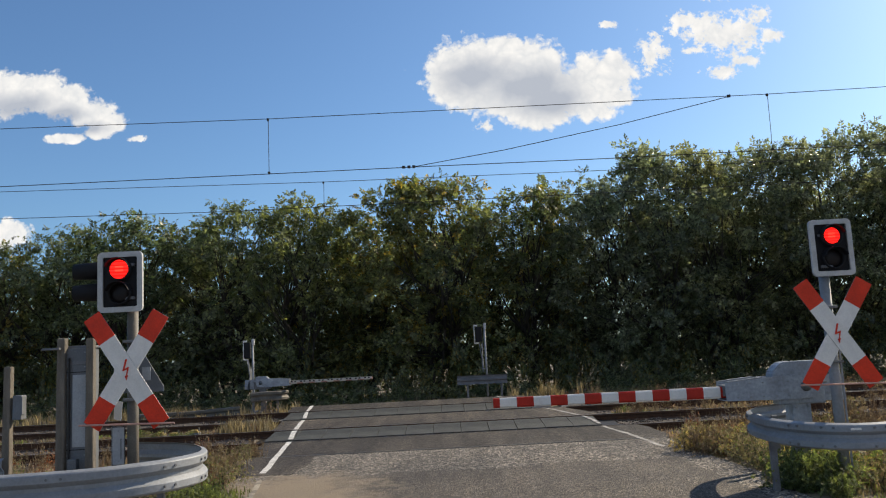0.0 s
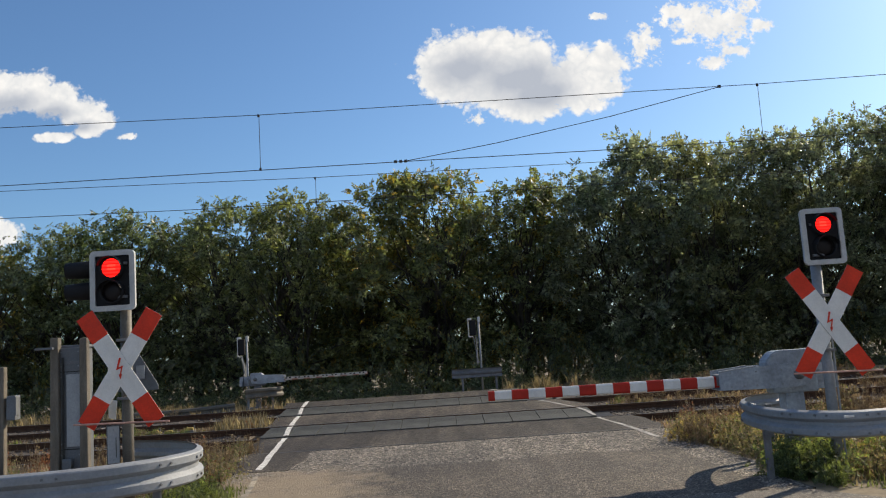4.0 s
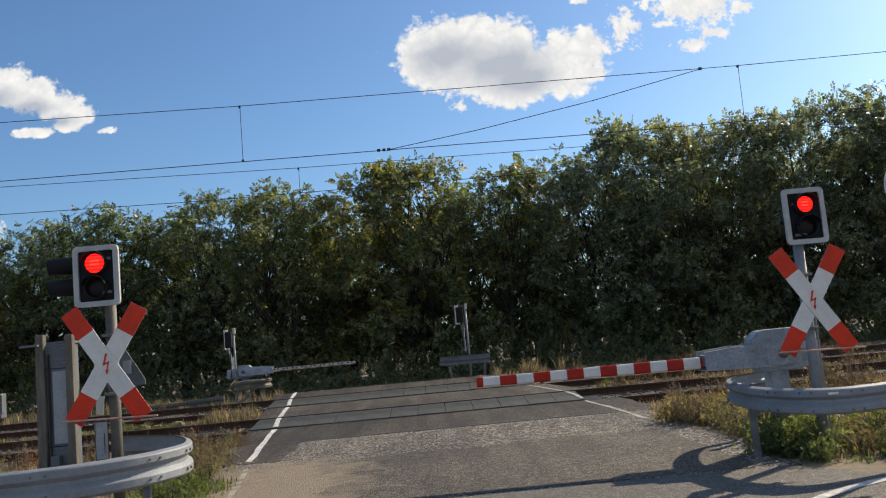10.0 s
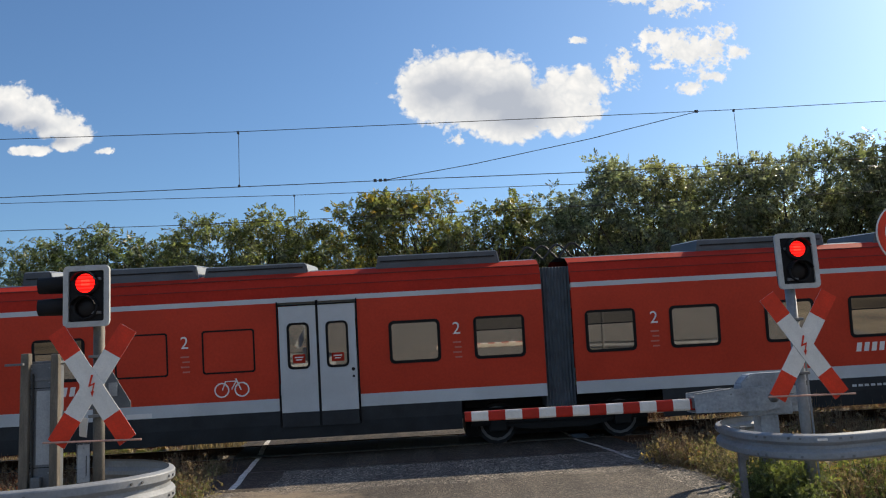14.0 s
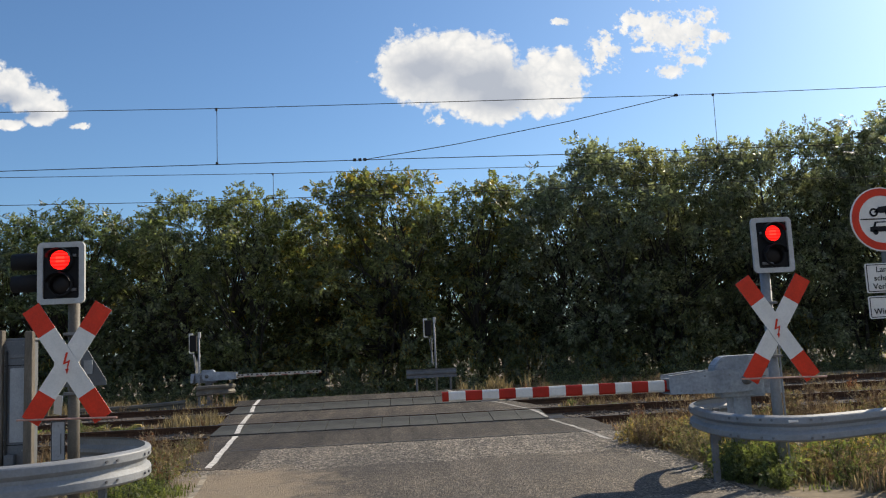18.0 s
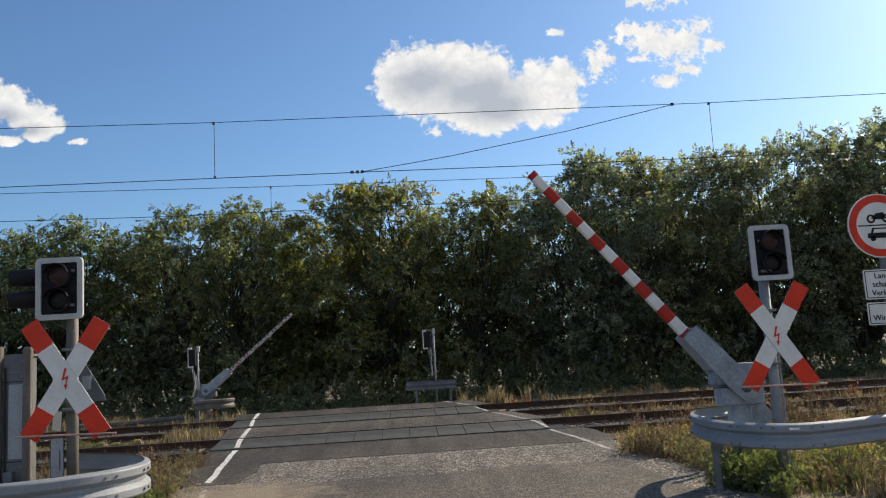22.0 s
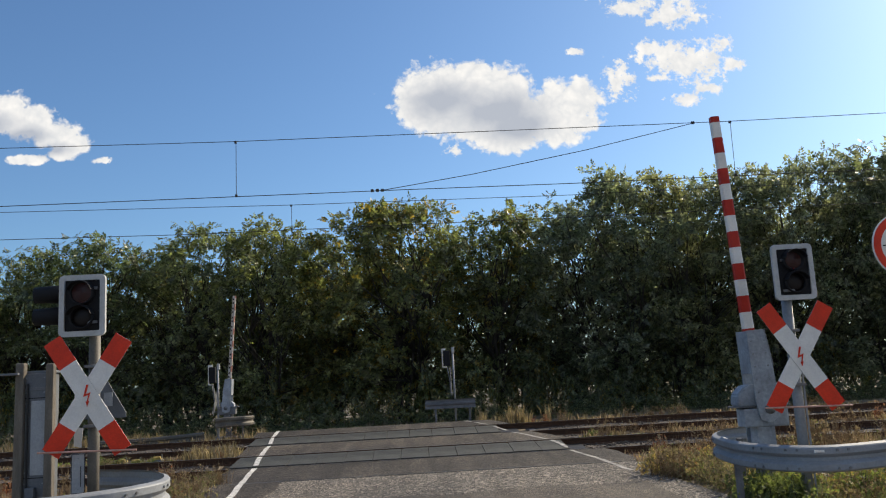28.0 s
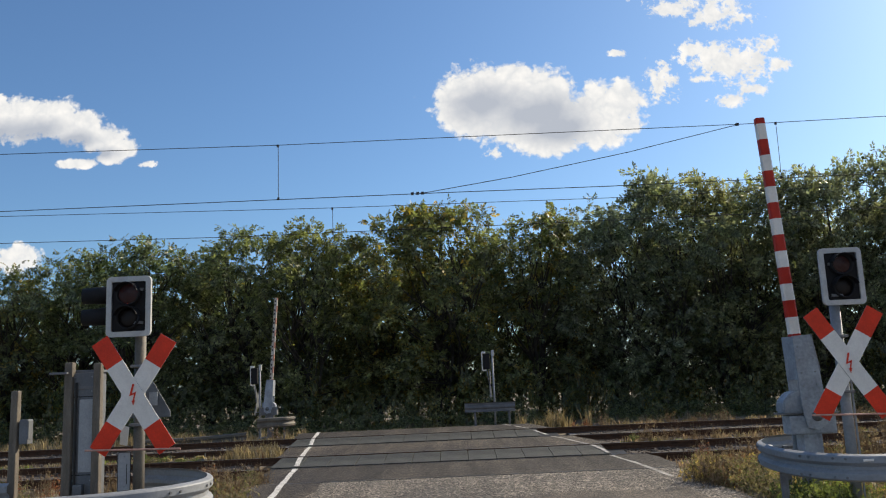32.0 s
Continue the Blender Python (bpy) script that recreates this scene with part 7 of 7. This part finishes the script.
        box(bm, (base + k * 0.12, 0, 1.42), (0.16, 1.0, 0.34), 0.03)
        part("front_recess", bm, M_BLACK, nose, "black recess above the coupler")
        bm = bmesh.new()
        tube(bm, [(base - k * 1.15, -1.468, 1.03), (base - k * 1.15, -1.468, 2.9), (base - k * 1.15, -1.455, 3.3), (base - k * 1.15, -1.405, 3.56), (base - k * 1.15, -1.28, 3.8)], 0.009, 5)
        part("cab_joint", bm, M_BLACK, nose)
        bm = bmesh.new()
        box(bm, (base - k * 0.7, 0, 0.38), (0.5, 2.3, 0.2), 0.04)
        part("rail_guard", bm, M_TDARK, nose)
    # pantograph, raised
    pg = part("pantograph", tube(bmesh.new(), [(-35.0, 0, 4.15), (-33.0, 0, 4.85)], 0.045, 8), M_TDARK, tr, "raised dark grey pantograph")
    bm = bmesh.new()
    for yy in (-0.12, 0.12):
        tube(bm, [(-33.0, yy, 4.85), (-34.55, yy * 2.5, 5.72)], 0.022, 6)
    part("upper_arm", bm, M_TDARK, pg)
    bm = bmesh.new()
    for dx in (-0.22, 0.22):
        tube(bm, spline([(-34.6 + dx, -0.95, 5.62), (-34.6 + dx, -0.6, 5.8), (-34.6 + dx, 0.6, 5.8), (-34.6 + dx, 0.95, 5.62)], 4), 0.022, 5)
    for yy in (-0.35, 0.35):
        tube(bm, [(-34.85, yy, 5.74), (-34.35, yy, 5.74)], 0.018, 5)
    part("collector_head", bm, M_TDARK, pg)
    bm = bmesh.new()
    box(bm, (-34.6, 0, 4.14), (1.3, 0.9, 0.06), 0.01)
    for dx in (-0.5, 0.5):
        for yy in (-0.38, 0.38):
            cyl(bm, (-34.6 + dx, yy, 3.78), (-34.6 + dx, yy, 4.14), 0.06, n=10)
    part("base_frame", bm, M_TDARK, pg)
    return tr


# ---- building it all ----
build_ground()
build_road()
build_tracks()
lamp_west = build_signal(-3.31, 8.52, True, "weathered steel post", -0.09, 0.0)
lamp_east = build_signal(4.26, 9.07, False, "dull grey steel post", 0.075, 0.035, 0.09)
guard_rail(((-7.5, 7.5), (-5.5, 7.35), (-4.2, 7.3), (-3.4, 7.42), (-2.97, 7.67), (-2.69, 8.0), (-2.58, 8.45), (-2.76, 9.05), (-3.15, 9.55), (-3.8, 9.95)), 0.7, ((-2.8, 7.98), (-4.6, 7.45)), "curved galvanised steel guard rail round the signal post")
guard_rail(((9.5, 9.3), (7.2, 8.95), (5.9, 8.65), (5.13, 8.47), (4.6, 8.28), (4.05, 8.16), (3.74, 8.36), (3.55, 8.75), (3.5, 9.3), (3.63, 10.1), (4.0, 10.75), (4.5, 11.05)), 0.676, ((3.53, 9.25), (5.6, 8.75), (7.8, 9.2), (4.1, 10.6)), "curved galvanised steel guard rail round the barrier drive", flip=True, high=0.86)
guard_rail(((-7.6, 9.2), (-6.2, 9.08), (-4.84, 8.98)), 0.68, ((-6.2, 9.15),), "straight galvanised steel guard rail ending beside a post")
guard_rail(((0.25, 28.2), (1.95, 28.0)), 0.79, ((0.6, 28.25), (1.75, 28.12)), "short dark guard rail beyond the tracks", flip=True, metal=M_GALVD)
guard_rail(((-10.2, 26.5, -0.52), (-8.4, 26.45, -0.5), (-6.7, 26.35, -0.42)), 0.66, (), "low dull guard rail running to the ground beside the far barrier", metal=M_POST)
guard_rail(((-6.35, 26.3, -0.02), (-6.0, 26.35), (-5.5, 26.6), (-5.35, 27.1), (-5.7, 27.7)), 0.66, ((-6.3, 26.42), (-5.6, 26.8)), "curved dull guard rail round the far barrier drive", metal=M_POST)
arm_near = build_barrier(4.13, 9.8, 0.973, 1, False, "half barrier with red and white striped boom on a grey drive")
arm_far = build_barrier(-6.15, 27.0, 0.93, -1, True, "far half barrier with a pale boom seen from behind")
far_signal(-6.47, 27.2, 0.0, False, "signal post with lamp seen from behind beside the far barrier")
far_signal(1.28, 28.3, 0.17, False, "signal post with lamps seen from behind by a short guard rail")
for bx, bz in ((-7.05, 0.02), (-6.72, 0.0), (-6.22, 0.04)):
    d_ = thing("track_box", "small yellow-topped junction box on a short stake between the tracks", "track box", pose(bx, 20.1, -0.14), group="track boxes")
    part("stake", cyl(bmesh.new(), (0.1, 0, -0.2), (0.1, 0, 0.2 + bz), 0.018, n=8), M_POST, d_)
    part("base", box(bmesh.new(), (0, 0, 0.0 + bz), (0.22, 0.2, 0.16), 0.015), M_GALVD, d_, "grey base")
    part("cap", prism(bmesh.new(), [(-0.11, 0.08 + bz), (0.11, 0.08 + bz), (0.08, 0.14 + bz), (-0.08, 0.14 + bz)], -0.09, 0.09), M_DIRTY, d_, "dirty yellow cap")
tagged(part("reflector", box(bmesh.new(), (3.92, 8.115, 0.625), (0.1, 0.012, 0.022), 0.003), M_WHITE), "small white reflector strip on the guard rail", "reflector")
build_cabinet()
build_road_sign()
build_overhead()
build_trees()
build_grass()
train = build_train()


def motions():
    tilt = math.degrees(math.atan2(Z1B - Z1A, R1B - R1A))
    times = [0, 3, 6, 9, 11, 12, 12.5, 13, 13.5, 14, 14.5, 15, 15.5, 16, 17, 19, 22, 26, 32]
    walk(train, [(t, pose(2.15 + 39.25 * (t - 13.5), 18.25, (Z1A + Z1B) / 2, tilt)) for t in times])
    # the booms rise
    lift = ((0, 0.2), (19.2, 0.2), (19.5, 1.6), (20, 9.3), (20.5, 17.7), (21, 27.6), (21.5, 38.6), (22, 50.0), (22.5, 61.6), (23, 72.0), (23.5, 80.6), (24, 86.8), (24.3, 87.1), (32, 87.1))
    walk(arm_near, [(t, pose(0, 0, 0, 0, a, 0)) for t, a in lift])
    lift = ((0, 0.2), (19.2, 0.2), (19.5, 1.2), (20, 5.6), (20.5, 12.3), (21, 20.6), (21.5, 30.2), (22, 40.1), (22.5, 50.2), (23, 60.6), (23.5, 70.2), (24, 80.4), (24.4, 85.4), (24.6, 85.8), (32, 85.8))
    walk(arm_far, [(t, pose(0, 0, 0, 0, -a, 0)) for t, a in lift])
    # the lamps go out: the inserts turn their dark face forward
    for lamp in (lamp_west, lamp_east):
        at = lamp.matrix_basis.translation.copy()
        walk(lamp, [(t, pose(at.x, at.y, at.z, 0, 0, a)) for t, a in ((0, 0), (19.94, 0), (20.04, 60), (20.14, 120), (20.24, 180), (32, 180))])


motions()
